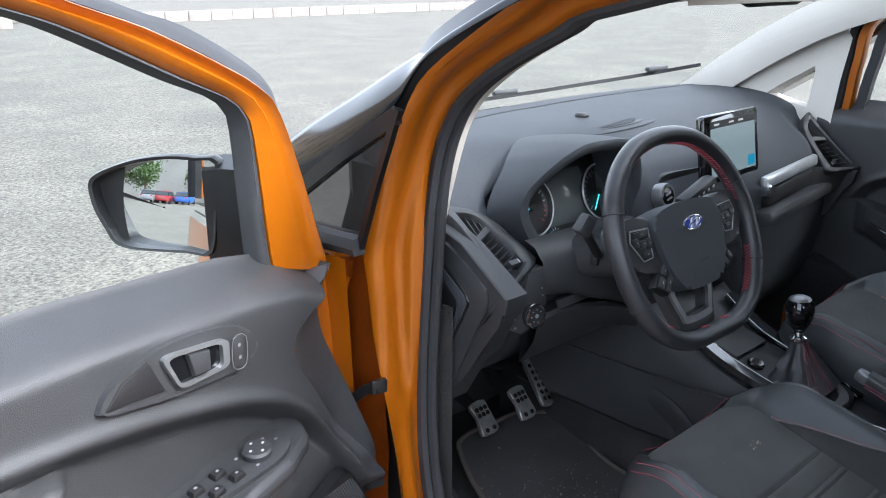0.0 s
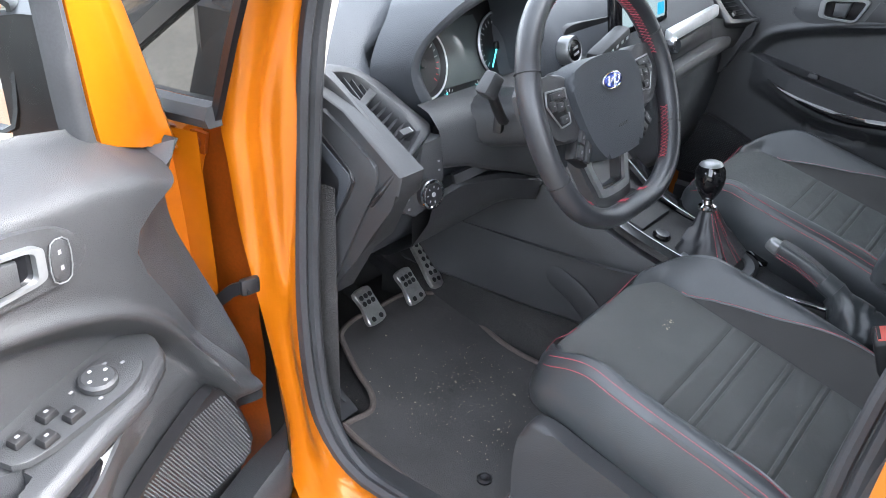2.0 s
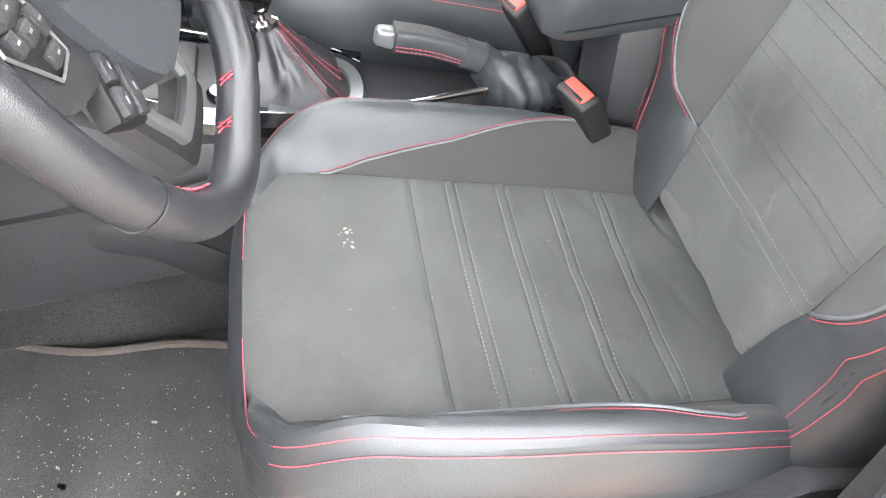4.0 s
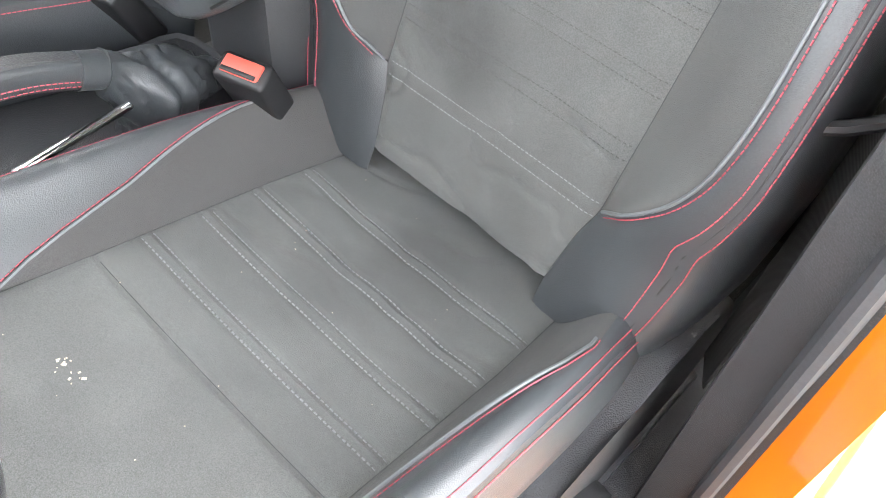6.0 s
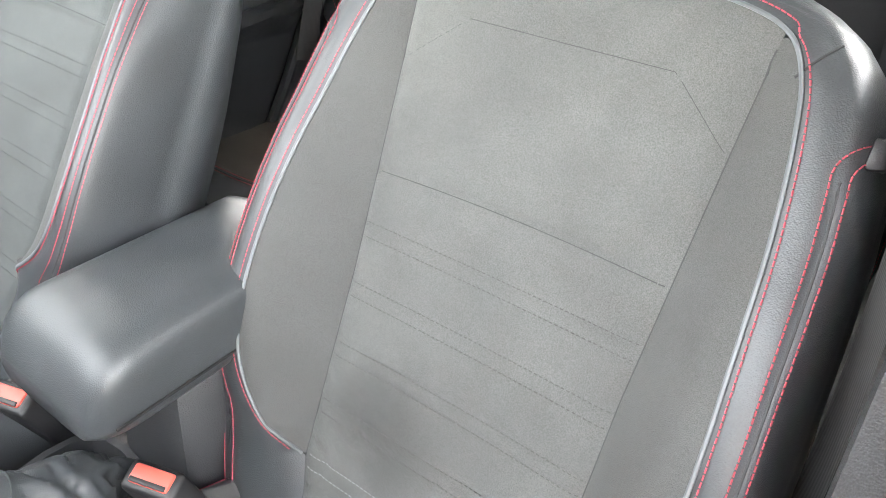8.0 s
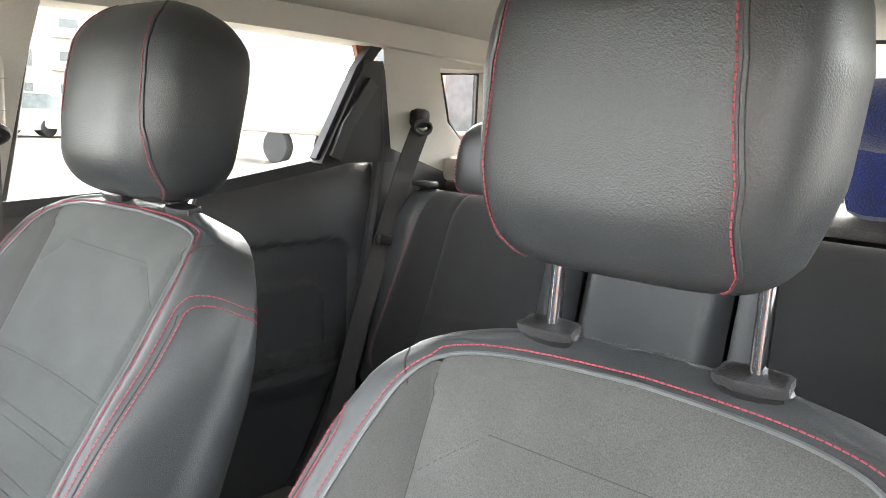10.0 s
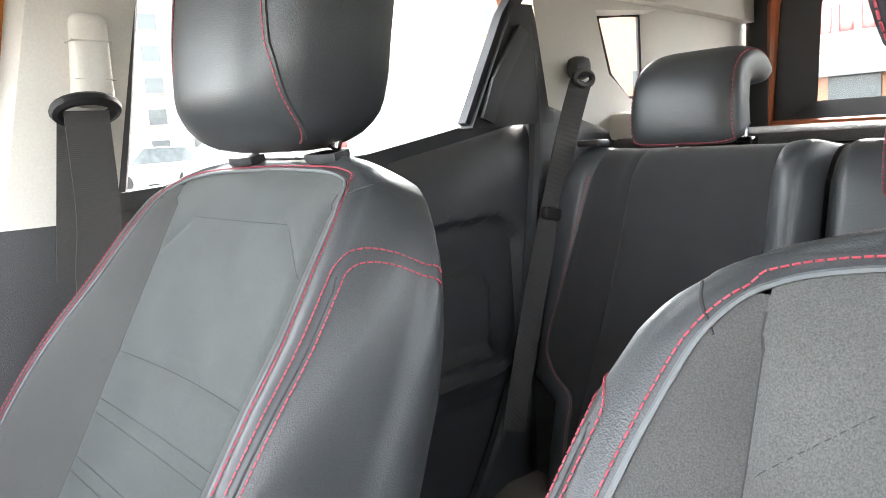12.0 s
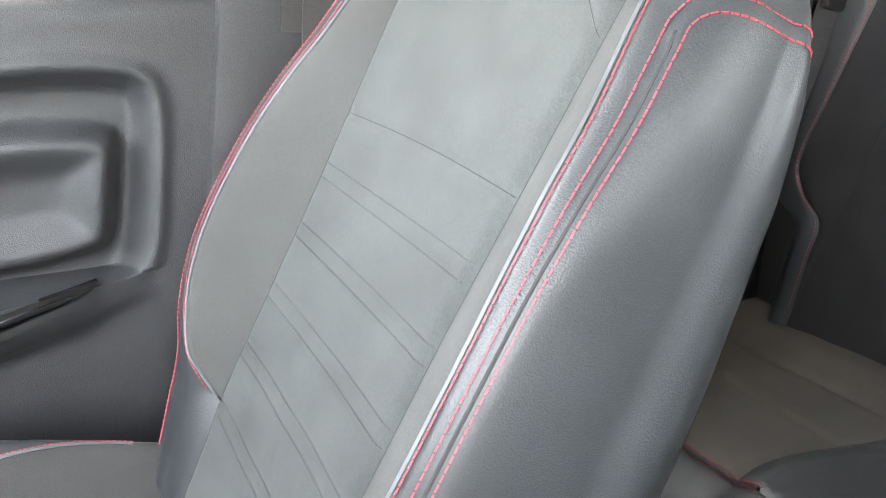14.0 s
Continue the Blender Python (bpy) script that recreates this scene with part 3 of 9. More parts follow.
# wiper blades on the glass, interior mirror
for pts in (((-0.125, 1.573, 1.182), (-0.027, 1.58, 1.188), (0.247, 1.545, 1.200)), ((0.22, 1.55, 1.199), (0.475, 1.457, 1.224), (0.602, 1.326, 1.258))):
    w = thing("wiper", pts[0], "black wiper resting on the windscreen", "wiper", "windscreen wipers")
    line = spline([Vector(p) + Vector((0, 0.01, 0.008)) for p in pts], 6)
    part("blade", sweep(line, [(-0.003, -0.005), (0.003, -0.005), (0.002, 0.005), (-0.002, 0.005)]), PLASTIC_DARK, w)
    part("spoiler", rbox((0.075, 0.02, 0.014), 0.005, axes(line[8] + Vector((0, 0.006, 0.010)), (1, -0.25, 0.05), (0, 1, 0))), PLASTIC, w, "grey blade holder")
im = thing("interior_mirror", (-0.07, 0.82, 1.46), "black interior rear-view mirror under the headlining", "mirror")
part("housing", rbox((0.25, 0.035, 0.075), 0.016, axes((-0.08, 0.79, 1.490), (1, 0.12, 0), (0, 0.97, 0.2)), 3), PLASTIC_DARK, im)
part("mirror_glass", rbox((0.23, 0.004, 0.060), 0.001, axes((-0.082, 0.770, 1.492), (1, 0.12, 0), (0, 0.97, 0.2))), MIRROR, im)
part("stem", tube([Vector((-0.06, 0.80, 1.50)), Vector((-0.03, 0.83, 1.535))], 0.010, 8), PLASTIC_DARK, im)
# dashboard's outer ends under the glass
for sx in (-1, 1):
    part("dash_wing", sheet(lambda a, b: (sx * (0.60 + 0.10 * a), 1.11 + 0.32 * b, 1.103 + (0.075 if sx > 0 else 0.0) + 0.03 * math.sin(b * 3.14) - 0.012 * a), span(0, 1, 5), span(0, 1, 8)), SOFT, car)


# ---- dashboard ----
dash = thing("dashboard", (0, 1.1, 0.7), "charcoal soft-touch dashboard with vents and binnacle", "dashboard")


def dash_profile(x):
    """The dashboard's outline in (y, z) at x, from the windscreen foot over the top and down the face to the knees."""
    ax = abs(x)
    far = 1.56 - 0.10 * (x / 0.65) ** 2
    left = step(-0.17, -0.25, x)
    low_left = step(-0.30, -0.46, x)
    side = step(0.36, 0.62, ax)
    crown = 1.197 - 0.055 * (ax / 0.62) ** 2.5 if x < 0 else 1.197 + 0.018 * (x / 0.62)
    low = step(0.0, 0.25, x)

    vent = 0.065 * step(-0.455, -0.480, x)
    other = 0.05 * step(0.512, 0.535, x)
    well = step(-0.50, -0.475, x) * step(-0.165, -0.185, x)

    def blend(a, b):
        return tuple(p * (1 - left) + q * left for p, q in zip(a, b))

    return [(far, crown - 0.022), (far - 0.10, crown - 0.008), (1.26, crown),
            blend((1.14, crown - 0.010), (1.14, crown - 0.012 - 0.022 * side - 0.030 * low_left)),
            blend((1.06, crown - 0.034), (1.085 + 0.05 * well, crown - 0.044 - 0.030 * side - 0.030 * low_left)),
            blend((0.995 + 0.8 * other, crown - 0.066), (1.045 + 0.08 * well + 0.4 * vent, crown - 0.065 - 0.030 * side - 0.030 * low_left)),
            blend((0.950 + other, crown - 0.102), (1.036 + 0.08 * well + 0.8 * vent, crown - 0.085 - 0.030 * side - 0.03 * low_left)),
            blend((0.928 + other, 1.060), (1.005 + 0.09 * well + vent, 1.040 - 0.3 * vent)), blend((0.925 + 0.6 * other, 1.0), (0.995 + 0.07 * well + vent, 1.0)), blend((0.925, 0.95), (0.995 + vent, 0.95)),
            blend((0.94, 0.88 - 0.06 * low), (1.007, 0.88)), blend((0.98, 0.80 - 0.10 * low), (1.045, 0.80)), (1.12, 0.74 - 0.10 * low), (1.25, 0.72 - 0.10 * low)]


rows = []
for x in span(-0.618, 0.618, 53):
    prof = dash_profile(x)
    rows.append(spline([(x, y, z) for y, z in prof], 4))
part("dash_top", loft(rows[::-1], False), SOFT, dash, "charcoal soft dashboard top and face", 50)
# dark seam along the top and lighter speaker lid
line = [Vector((x, 1.43 - 0.10 * (x / 0.65) ** 2, 1.1905 + (-0.055 * (-x / 0.62) ** 2.5 if x < 0 else 0.018 * x / 0.62))) for x in span(-0.60, 0.60, 40)]
part("top_seam", tube(line, 0.003, 5), PLASTIC_DARK, dash)
m = axes((-0.035, 1.170, 1.1865), (1, 0, 0.02), (0, 1, 0.06))
part("speaker_lid", prism(smooth2([(-0.13, -0.05), (0.10, -0.05), (0.15, 0.02), (0.11, 0.075), (-0.11, 0.075), (-0.16, 0.02)], 4), -0.01, 0.0015, 0.001, m), SOFT, dash)
lid = part("speaker_mesh", prism(smooth2([(-0.10, -0.03), (0.07, -0.035), (0.11, 0.015), (0.08, 0.055), (-0.08, 0.055), (-0.12, 0.015)], 4), 0.0, 0.0030, 0.001, m), PLASTIC_DARK, dash, "ribbed speaker mesh")
for i in range(26):
    y = -0.03 + i * 0.0033
    w = 0.095 * math.sqrt(max(0.05, 1 - ((y - 0.012) / 0.05) ** 2))
    part("rib", rbox((2 * w, 0.0014, 0.002), 0, m @ Matrix.Translation((-0.005, y, 0.0034))), SOFT, lid)
part("light_sensor", lathe([(0.016, 0.0), (0.016, 0.004), (0.012, 0.008), (0.0, 0.009)], axes((-0.053, 1.237, 1.197), (1, 0, 0), (0, 1, 0)), 20), PLASTIC_DARK, dash, "small black light sensor")

# instrument binnacle: arched hood, bezel, dials
CX = -0.345
HOOD_LIP = [(-0.420, 1.000, 0.998), (-0.457, 1.005, 1.018), (-0.480, 1.008, 1.048), (-0.496, 1.010, 1.080), (-0.500, 1.008, 1.108), (-0.488, 0.998, 1.142), (-0.462, 0.978, 1.176),
            (-0.425, 0.962, 1.203), (-0.370, 0.955, 1.217), (-0.25, 0.962, 1.206), (-0.205, 0.968, 1.175), (-0.182, 0.974, 1.120), (-0.180, 0.980, 1.03)]
HOOD_BACK = [(-0.420, 1.030, 0.960), (-0.452, 1.035, 1.000), (-0.484, 1.055, 1.038), (-0.510, 1.068, 1.066), (-0.517, 1.078, 1.088), (-0.492, 1.090, 1.122), (-0.450, 1.105, 1.155),
             (-0.41, 1.130, 1.172), (-0.32, 1.185, 1.184), (-0.22, 1.180, 1.182), (-0.16, 1.120, 1.165), (-0.135, 1.050, 1.11), (-0.150, 1.030, 1.02)]
hood_rows = []
lip_line, back_line = spline(HOOD_LIP, 6), spline(HOOD_BACK, 6)
for lip, bk in zip(lip_line, back_line):
    inward = Vector((CX, lip.y, 1.10)) - lip
    out = bk - lip
    row = [bk - Vector((0, 0, 0.014)), bk, lip + out * 0.66 + Vector((0, 0, 0.004)), lip + out * 0.33 + Vector((0, 0, 0.005)), lip + out * 0.07 + Vector((0, 0, 0.002)), lip, lip + inward * 0.05 + Vector((0, -0.003, 0)), lip + inward * 0.13 + Vector((0, 0.000, 0)),
           lip + inward * 0.185 + Vector((0, 0.006, 0)), lip + inward * 0.20 + Vector((0, 0.022, 0)), lip + inward * 0.205 + Vector((0, 0.095, 0))]
    hood_rows.append(row)
part("binnacle_hood", loft(hood_rows, False), SOFT, dash, "arched instrument hood", 50)
up_face = axes((-0.322, 1.055, 1.078), (0.995, 0.0, -0.02), (0, 0.30, 0.954))
panel = part("instrument_panel", prism(smooth2([(-0.130, -0.085), (0.150, -0.085), (0.155, 0.0), (0.14, 0.095), (-0.10, 0.095), (-0.140, 0.0)], 4), -0.012, 0.0, 0.0, up_face), PLASTIC_DARK, dash)
part("display", prism([(-0.062, -0.045), (0.062, -0.045), (0.070, 0.03), (0.055, 0.065), (-0.055, 0.065), (-0.070, 0.03)], 0.0, 0.004, 0.001, up_face), LCD, panel, "grey trip display")
for cx in (-0.105, 0.105):
    dial = up_face @ Matrix.Translation((cx, 0.004, 0.002))
    gauge = part("dial", lathe([(0.056, 0.0), (0.058, 0.006), (0.055, 0.010), (0.052, 0.006), (0.050, 0.002), (0.0, 0.001)], dial, 40), PLASTIC_DARK, panel, "round black dial with a silver rim")
    part("rim", tube([dial @ Vector((0.0575 * math.cos(a), 0.0575 * math.sin(a), 0.009)) for a in [2 * math.pi * i / 40 for i in range(40)]], 0.0022, 6, True), SATIN, gauge, "silver dial rim")
    for i in range(21):
        an = radians(225 - 270 * i / 20)
        ln = 0.008 if i % 2 == 0 else 0.005
        mm = dial @ Matrix.Rotation(an, 4, "Z") @ Matrix.Translation((0.0455 - ln / 2, 0, 0.0022))
        part("tick", rbox((ln, 0.0011, 0.0004), 0, mm), RED_INK if i > 16 else WHITE_INK, gauge)
    mm = dial @ Matrix.Rotation(radians(205 if cx < 0 else 235), 4, "Z") @ Matrix.Translation((0.022, 0, 0.006))
    part("needle", rbox((0.042, 0.0024, 0.002), 0.0005, mm), CYAN, gauge, "cyan needle")
    part("needle_hub", lathe([(0.008, 0.002), (0.008, 0.008), (0.006, 0.010), (0.0, 0.010)], dial, 16), PLASTIC_DARK, gauge)
for cx, rot in ((-0.045, 150), (0.040, 40)):
    for i in range(9):
        an = radians(200 - 25 * i + rot - 90)
        mm = up_face @ Matrix.Translation((cx, -0.066, 0.003)) @ Matrix.Rotation(an, 4, "Z") @ Matrix.Translation((0.017, 0, 0))
        part("tick", rbox((0.005, 0.0009, 0.0004), 0, mm), WHITE_INK, panel)
    mm = up_face @ Matrix.Translation((cx, -0.066, 0.004)) @ Matrix.Rotation(radians(120), 4, "Z") @ Matrix.Translation((0.008, 0, 0))
    part("needle", rbox((0.016, 0.002, 0.0016), 0, mm), CYAN, panel, "cyan needle")


# air vents: a housing on each end of the dashboard, with a raised frame round two openings and slats in them
def side_vent(k):
    """k is -1 for the driver's end and 1 for the other, its mirror image."""
    def at(p, lift=0.0):
        return Vector((k * -(p[0] + 0.134 * lift), p[1] - 0.555 * lift - (0.05 if k > 0 else 0), p[2] + 0.821 * lift + (0.042 if k > 0 else 0)))

    def mesh(shape):
        return shape if k < 0 else (shape[0], [f[::-1] for f in shape[1]])

    def mix(p, q, t):
        return tuple(a + (b - a) * t for a, b in zip(p, q))

    base, along, rise = Vector((-0.5807, 1.0205, 1.0582)), Vector((0.9721, 0.2345, 0)), Vector((-0.1926, 0.7982, 0.5707))
    if k > 0:
        # this end faces further inwards and is narrower
        base, along, rise = Vector((0.5758, 0.9397, 1.1034)), Vector((-0.5728, 0.1648, -0.1523)), Vector((0.0968, 0.6881, 0.6720))
        proud = along.cross(rise).normalized()
        proud = proud if proud.z > 0 else -proud

    def on(p, lift=0.0):
        """On the vent's sloping face: p is across and up the slope."""
        if k > 0:
            return base + along * p[0] + rise * p[1] + proud * (0.8 * lift)
        q = base + along * p[0] + rise * p[1]
        return at((q.x, q.y, q.z), lift)

    rim = [(-0.0127, 0.0941), (0.014, 0.0851), (0.0514, 0.0637), (0.0605, 0.0502), (0.0741, 0.0221), (0.0778, -0.0191), (0.0857, -0.0644), (0.0819, -0.0773), (0.0585, -0.086), (0.021, -0.0928),
           (-0.0401, -0.1042), (-0.0714, -0.1095), (-0.0774, -0.1045), (-0.0659, -0.0966), (-0.0526, -0.0763), (-0.0405, -0.0409), (-0.0300, 0.0068), (-0.0232, 0.0531), (-0.0240, 0.0881)]
    hole = [(0.0006, 0.069), (0.0195, 0.0622), (0.0339, 0.05), (0.0415, 0.0337), (0.0469, 0.0089), (0.0521, -0.0305), (0.0477, -0.0655), (0.0417, -0.0736), (0.0201, -0.0807), (-0.0227, -0.0912),
            (-0.0470, -0.0962), (-0.0484, -0.0960), (-0.0472, -0.0945), (-0.0406, -0.0891), (-0.0348, -0.0692), (-0.0268, -0.0353), (-0.0138, 0.0111), (-0.0064, 0.0395), (-0.0002, 0.0674)]
    rim_, hole_ = smooth2(rim, 3), smooth2(hole, 3)
    ve = part("vent", mesh(loft([[on(p, -0.075) for p in rim_], [on(p, -0.050) for p in rim_], [on(p, -0.046) for p in rim_]])), PLASTIC_DARK, dash, "slatted side air vent", 30)
    rows = []
    for p, q in zip(hole_, rim_):
        rows.append([on(q, -0.055), on(q, -0.012), on(q, -0.003), on(mix(q, p, 0.12), 0.001), on(mix(q, p, 0.5), 0.003), on(mix(q, p, 0.86), 0.001), on(p, -0.004), on(p, -0.048)])
    rows.append(rows[0])
    part("vent_frame", mesh(loft(rows, False)), PLASTIC, ve, "grained vent frame", 40)
    # divider between the two openings
    part("vent_bar", mesh(loft([[on(mix((-0.0115, 0.0125), (0.0415, 0.0262), t), h) for h in (-0.030, -0.006, -0.003)] + [on(mix((-0.0155, 0.0015), (0.0455, 0.0135), t), h) for h in (-0.003, -0.006, -0.030)] for t in (0, 0.5, 1)], False)), PLASTIC, ve)
    # thin vanes along the upper opening
    for a_, b_ in (((0.004, 0.0640), (-0.0078, 0.018)), ((0.0165, 0.0610), (0.0050, 0.018)), ((0.0290, 0.0525), (0.0190, 0.021)), ((0.0385, 0.0400), (0.0325, 0.022))):
        a2, b2 = (a_[0] + 0.002, a_[1]), (b_[0] + 0.002, b_[1])
        part("slat", mesh(loft([[on(a_, -0.006), on(a2, -0.006), on(a2, -0.030), on(a_, -0.030)], [on(b_, -0.006), on(b2, -0.006), on(b2, -0.030), on(b_, -0.030)]])), PLASTIC, ve)
    # tilted blades across the lower opening, thin vanes behind them
    left_side, right_side = ((-0.0165, -0.002), (-0.0395, -0.088)), ((0.0470, 0.006), (0.0440, -0.072))
    for i in range(6):
        t = 0.03 + 0.158 * i
        rows = []
        for w_ in span(0, 1, 9):
            a_ = mix(mix(*left_side, t), mix(*right_side, t), w_)
            wide = 0.0056 * (0.55 + 0.45 * math.sin(math.pi * w_))
            b_ = (a_[0] - 0.1 * wide, a_[1] - wide)
            rows.append([on(a_, -0.016), on(mix(a_, b_, 0.5), -0.010), on(b_, -0.006), on(b_, -0.009), on(mix(a_, b_, 0.5), -0.013), on(a_, -0.019)])
        part("blade", mesh(loft(rows)), PLASTIC, ve, "", 30)
    for w_ in (0.25, 0.5, 0.75):
        a_, b_ = mix(left_side[0], right_side[0], w_), mix(left_side[1], right_side[1], w_)
        part("slat", mesh(loft([[on(a_, -0.024), on((a_[0] + 0.0015, a_[1]), -0.024), on((a_[0] + 0.0015, a_[1]), -0.045), on(a_, -0.045)], [on(b_, -0.024), on((b_[0] + 0.0015, b_[1]), -0.024), on((b_[0] + 0.0015, b_[1]), -0.045), on(b_, -0.045)]])), PLASTIC, ve)
    tab = part("vent_tab", mesh(loft([[on((0.012 + 0.020 * t, -0.060 - 0.004 * t + w_), h) for w_, h in ((-0.005, -0.012), (-0.005, -0.003 + 0.004 * t), (0.005, -0.003 + 0.004 * t), (0.005, -0.012))] for t in (0, 0.5, 1)])), PLASTIC, ve, "thumb tab")
    part("tab_end", mesh(loft([[on((0.0325 + t, -0.064 + w_), h) for w_, h in ((-0.0045, -0.006), (-0.0045, 0.001), (0.0045, 0.001), (0.0045, -0.006))] for t in (0, 0.0015)])), SATIN, tab, "silver tip")
    outer = [(-0.612, 1.106, 1.114), (-0.529, 1.040, 1.070), (-0.487, 0.976, 1.013), (-0.489, 0.962, 1.004), (-0.555, 0.930, 0.998), (-0.626, 0.904, 0.992)]
    # skirt below the vent and the body of the dashboard's end
    lowr, lowl = (-0.480, 0.978, 0.925), (-0.612, 0.944, 0.930)
    rows = []
    for t in span(0, 1, 8):
        a_, b_ = mix(outer[2], outer[5], t), mix(lowr, lowl, t)
        rows.append([at(a_, -0.004), at(mix(a_, b_, 0.12), -0.003), at(mix(a_, b_, 0.6)), at(b_), at((b_[0], b_[1] + 0.012, b_[2] - 0.004)), at((b_[0], b_[1] + 0.05, b_[2] - 0.004))])
    part("skirt", mesh(loft(rows, False)), PLASTIC, dash, "", 40)
    body = [(1.135, 1.106), (1.02, 1.062), (0.905, 0.994), (0.912, 0.960), (0.930, 0.942), (0.962, 0.874), (1.0, 0.835), (1.05, 0.748), (1.085, 0.738), (1.13, 0.74), (1.16, 1.0)]
    cap = [(1.058, 1.058), (1.045, 1.053), (0.965, 1.008), (0.950, 0.990), (0.955, 0.955), (0.976, 0.915), (1.050, 0.760), (1.062, 0.750), (1.085, 0.746), (1.101, 0.775), (1.12, 0.90), (1.10, 1.04)]
    inner_ = [(1.072, 1.026), (1.060, 1.024), (1.000, 0.980), (0.992, 0.965), (1.002, 0.938), (1.085, 0.786), (1.095, 0.783), (1.108, 0.82), (1.10, 1.0)]

    def slab(outline, low, high, r=0.003):
        m_ = axes((-0.640, 0, 0), (0, -1, 0), (0, 0, 1))
        sh = prism([(-y, z) for y, z in outline], low, high, r, m_)
        return ([Vector((k * -v.x, v.y - (0.05 if k > 0 else 0), v.z + (0.042 if k > 0 else 0))) for v in sh[0]], sh[1] if k < 0 else [f[::-1] for f in sh[1]])

    part("end_body", slab(body, -0.05, -0.004, 0.006), PLASTIC, dash, "grained plastic dashboard end", 40)
    end = part("end_cap", slab(smooth2(cap, 2), -0.02, 0.002, 0.003), PLASTIC, dash, "grained plastic end cap")
    part("end_panel", slab(smooth2(inner_, 2), -0.01, 0.005, 0.004), PLASTIC_DARK, end)
    part("end_panel", slab([(1.068, 1.020), (1.0, 0.975), (0.996, 0.962), (1.006, 0.940), (1.078, 0.808), (1.086, 0.815), (1.022, 0.938), (1.016, 0.956), (1.022, 0.966), (1.076, 1.004)], 0.0, 0.0075, 0.002), SOFT, end)


side_vent(-1)
side_vent(1)
# light switch block
m = axes((-0.538, 0.945, 0.926), (0.97, -0.12, 0.0), (0.0, 0.15, 0.98))
blk = part("switch_block", prism(smooth2([(-0.060, 0.010), (-0.045, -0.018), (-0.022, -0.032), (0.012, -0.022), (0.044, 0.014), (0.046, 0.082), (-0.02, 0.074), (-0.058, 0.055)], 1), -0.05, 0.0, 0.004, m), PLASTIC, dash, "light switch block")
sm = m @ Matrix.Translation((0.006, 0.0, 0)) @ Matrix.Scale(0.86, 4)
sw = part("light_switch", lathe([(0.026, -0.002), (0.025, 0.012), (0.0225, 0.016), (0.0205, 0.0165), (0.0, 0.0165)], sm, 32), PLASTIC_DARK, dash, "round light switch with a chrome ring")
part("switch_ring", tube([sm @ Vector((0.0235 * math.cos(a), 0.0235 * math.sin(a), 0.0135)) for a in [2 * math.pi * i / 36 for i in range(36)]], 0.0036, 8, True), CHROME, sw, "chrome ring")
part("switch_dot", lathe([(0.005, 0.016), (0.004, 0.0175), (0.0, 0.0175)], sm, 16), GREY_INK, sw)
for i in range(6):
    an = 0.6 + 0.85 * i
    part("symbol", rbox((0.0036, 0.0022, 0.0006), 0, sm @ Matrix.Translation((0.014 * math.cos(an), 0.014 * math.sin(an), 0.0168)) @ Matrix.Rotation(an, 4, "Z")), GREY_INK, sw)
for y in (-0.004, 0.012):
    part("symbol", rbox((0.0045, 0.0035, 0.0006), 0, m @ Matrix.Translation((-0.034, y - 0.012, 0.0004))), GREY_INK, blk)
for y in (0.030, 0.044):
    part("symbol", rbox((0.0040, 0.0030, 0.0006), 0, m @ Matrix.Translation((0.034, y, 0.0004))), GREY_INK, blk)
# column shroud, lower panel, open slot and knee trim below it
rows = []
for t in span(0, 1, 9):
    y = 1.02 - 0.20 * t
    w, h = 0.085 - 0.028 * t, 0.046 - 0.002 * t
    cz = 0.985 + 0.050 * t
    rows.append([(CX + w * math.copysign(abs(math.cos(a)) ** 0.7, math.cos(a)), y, cz + h * math.copysign(abs(math.sin(a)) ** 0.7, math.sin(a))) for a in [2 * math.pi * i / 24 for i in range(24)]])
part("column_shroud", loft(rows), PLASTIC, dash, "grey plastic steering column shroud", 50)
rows = []
for x in span(-0.498, -0.165, 30):
    zl = lerp_table([(-0.50, 0.955), (-0.44, 0.945), (-0.326, 0.905), (-0.22, 0.860), (-0.165, 0.850)], x)
    bulge = 0.022 * bell(x - CX, 0.10)
    rows.append([(x, 0.998, 1.046), (x, 0.975 - bulge * 0.5, 1.038), (x, 0.955 - bulge, 1.015), (x, 0.946 - bulge, (1.0 + zl) / 2), (x, 0.944 - bulge, zl + 0.008), (x, 0.950 - bulge, zl), (x, 0.985, zl - 0.004), (x, 1.04, zl + 0.01)])
part("lower_panel", loft(rows, False), PLASTIC, dash, "grey plastic panel under the dials", 50)
part("panel_seam", tube([(-0.44, 0.9435, 0.99), (-0.40, 0.930, 0.975), (-0.345, 0.9215, 0.962)], 0.0012, 5), GROOVE, dash)
part("slot_back", sheet(lambda x, z: (x, 1.0, z), span(-0.50, -0.17, 6), span(0.80, 0.97, 4)), PLASTIC_DARK, dash)
rows = []
for x in span(-0.50, -0.17, 16):
    zt = lerp_table([(-0.50, 0.905), (-0.42, 0.910), (-0.30, 0.885), (-0.17, 0.84)], x)
    rows.append([(x, 1.01, zt - 0.006), (x, 0.962, zt), (x, 0.956, zt - 0.008), (x, 0.966, zt - 0.05), (x, 1.0, 0.80), (x, 1.05, 0.765), (x, 1.16, 0.74)])
part("knee_trim", loft(rows, False), PLASTIC, dash, "dark knee trim below an open slot", 50)
part("bonnet_release", sweep(spline([(-0.44, 0.965, 0.915), (-0.40, 0.950, 0.925), (-0.355, 0.955, 0.922)], 4), [(-0.005, -0.009), (0.005, -0.009), (0.005, 0.009), (-0.005, 0.009)]), PLASTIC, dash, "release lever in the slot")

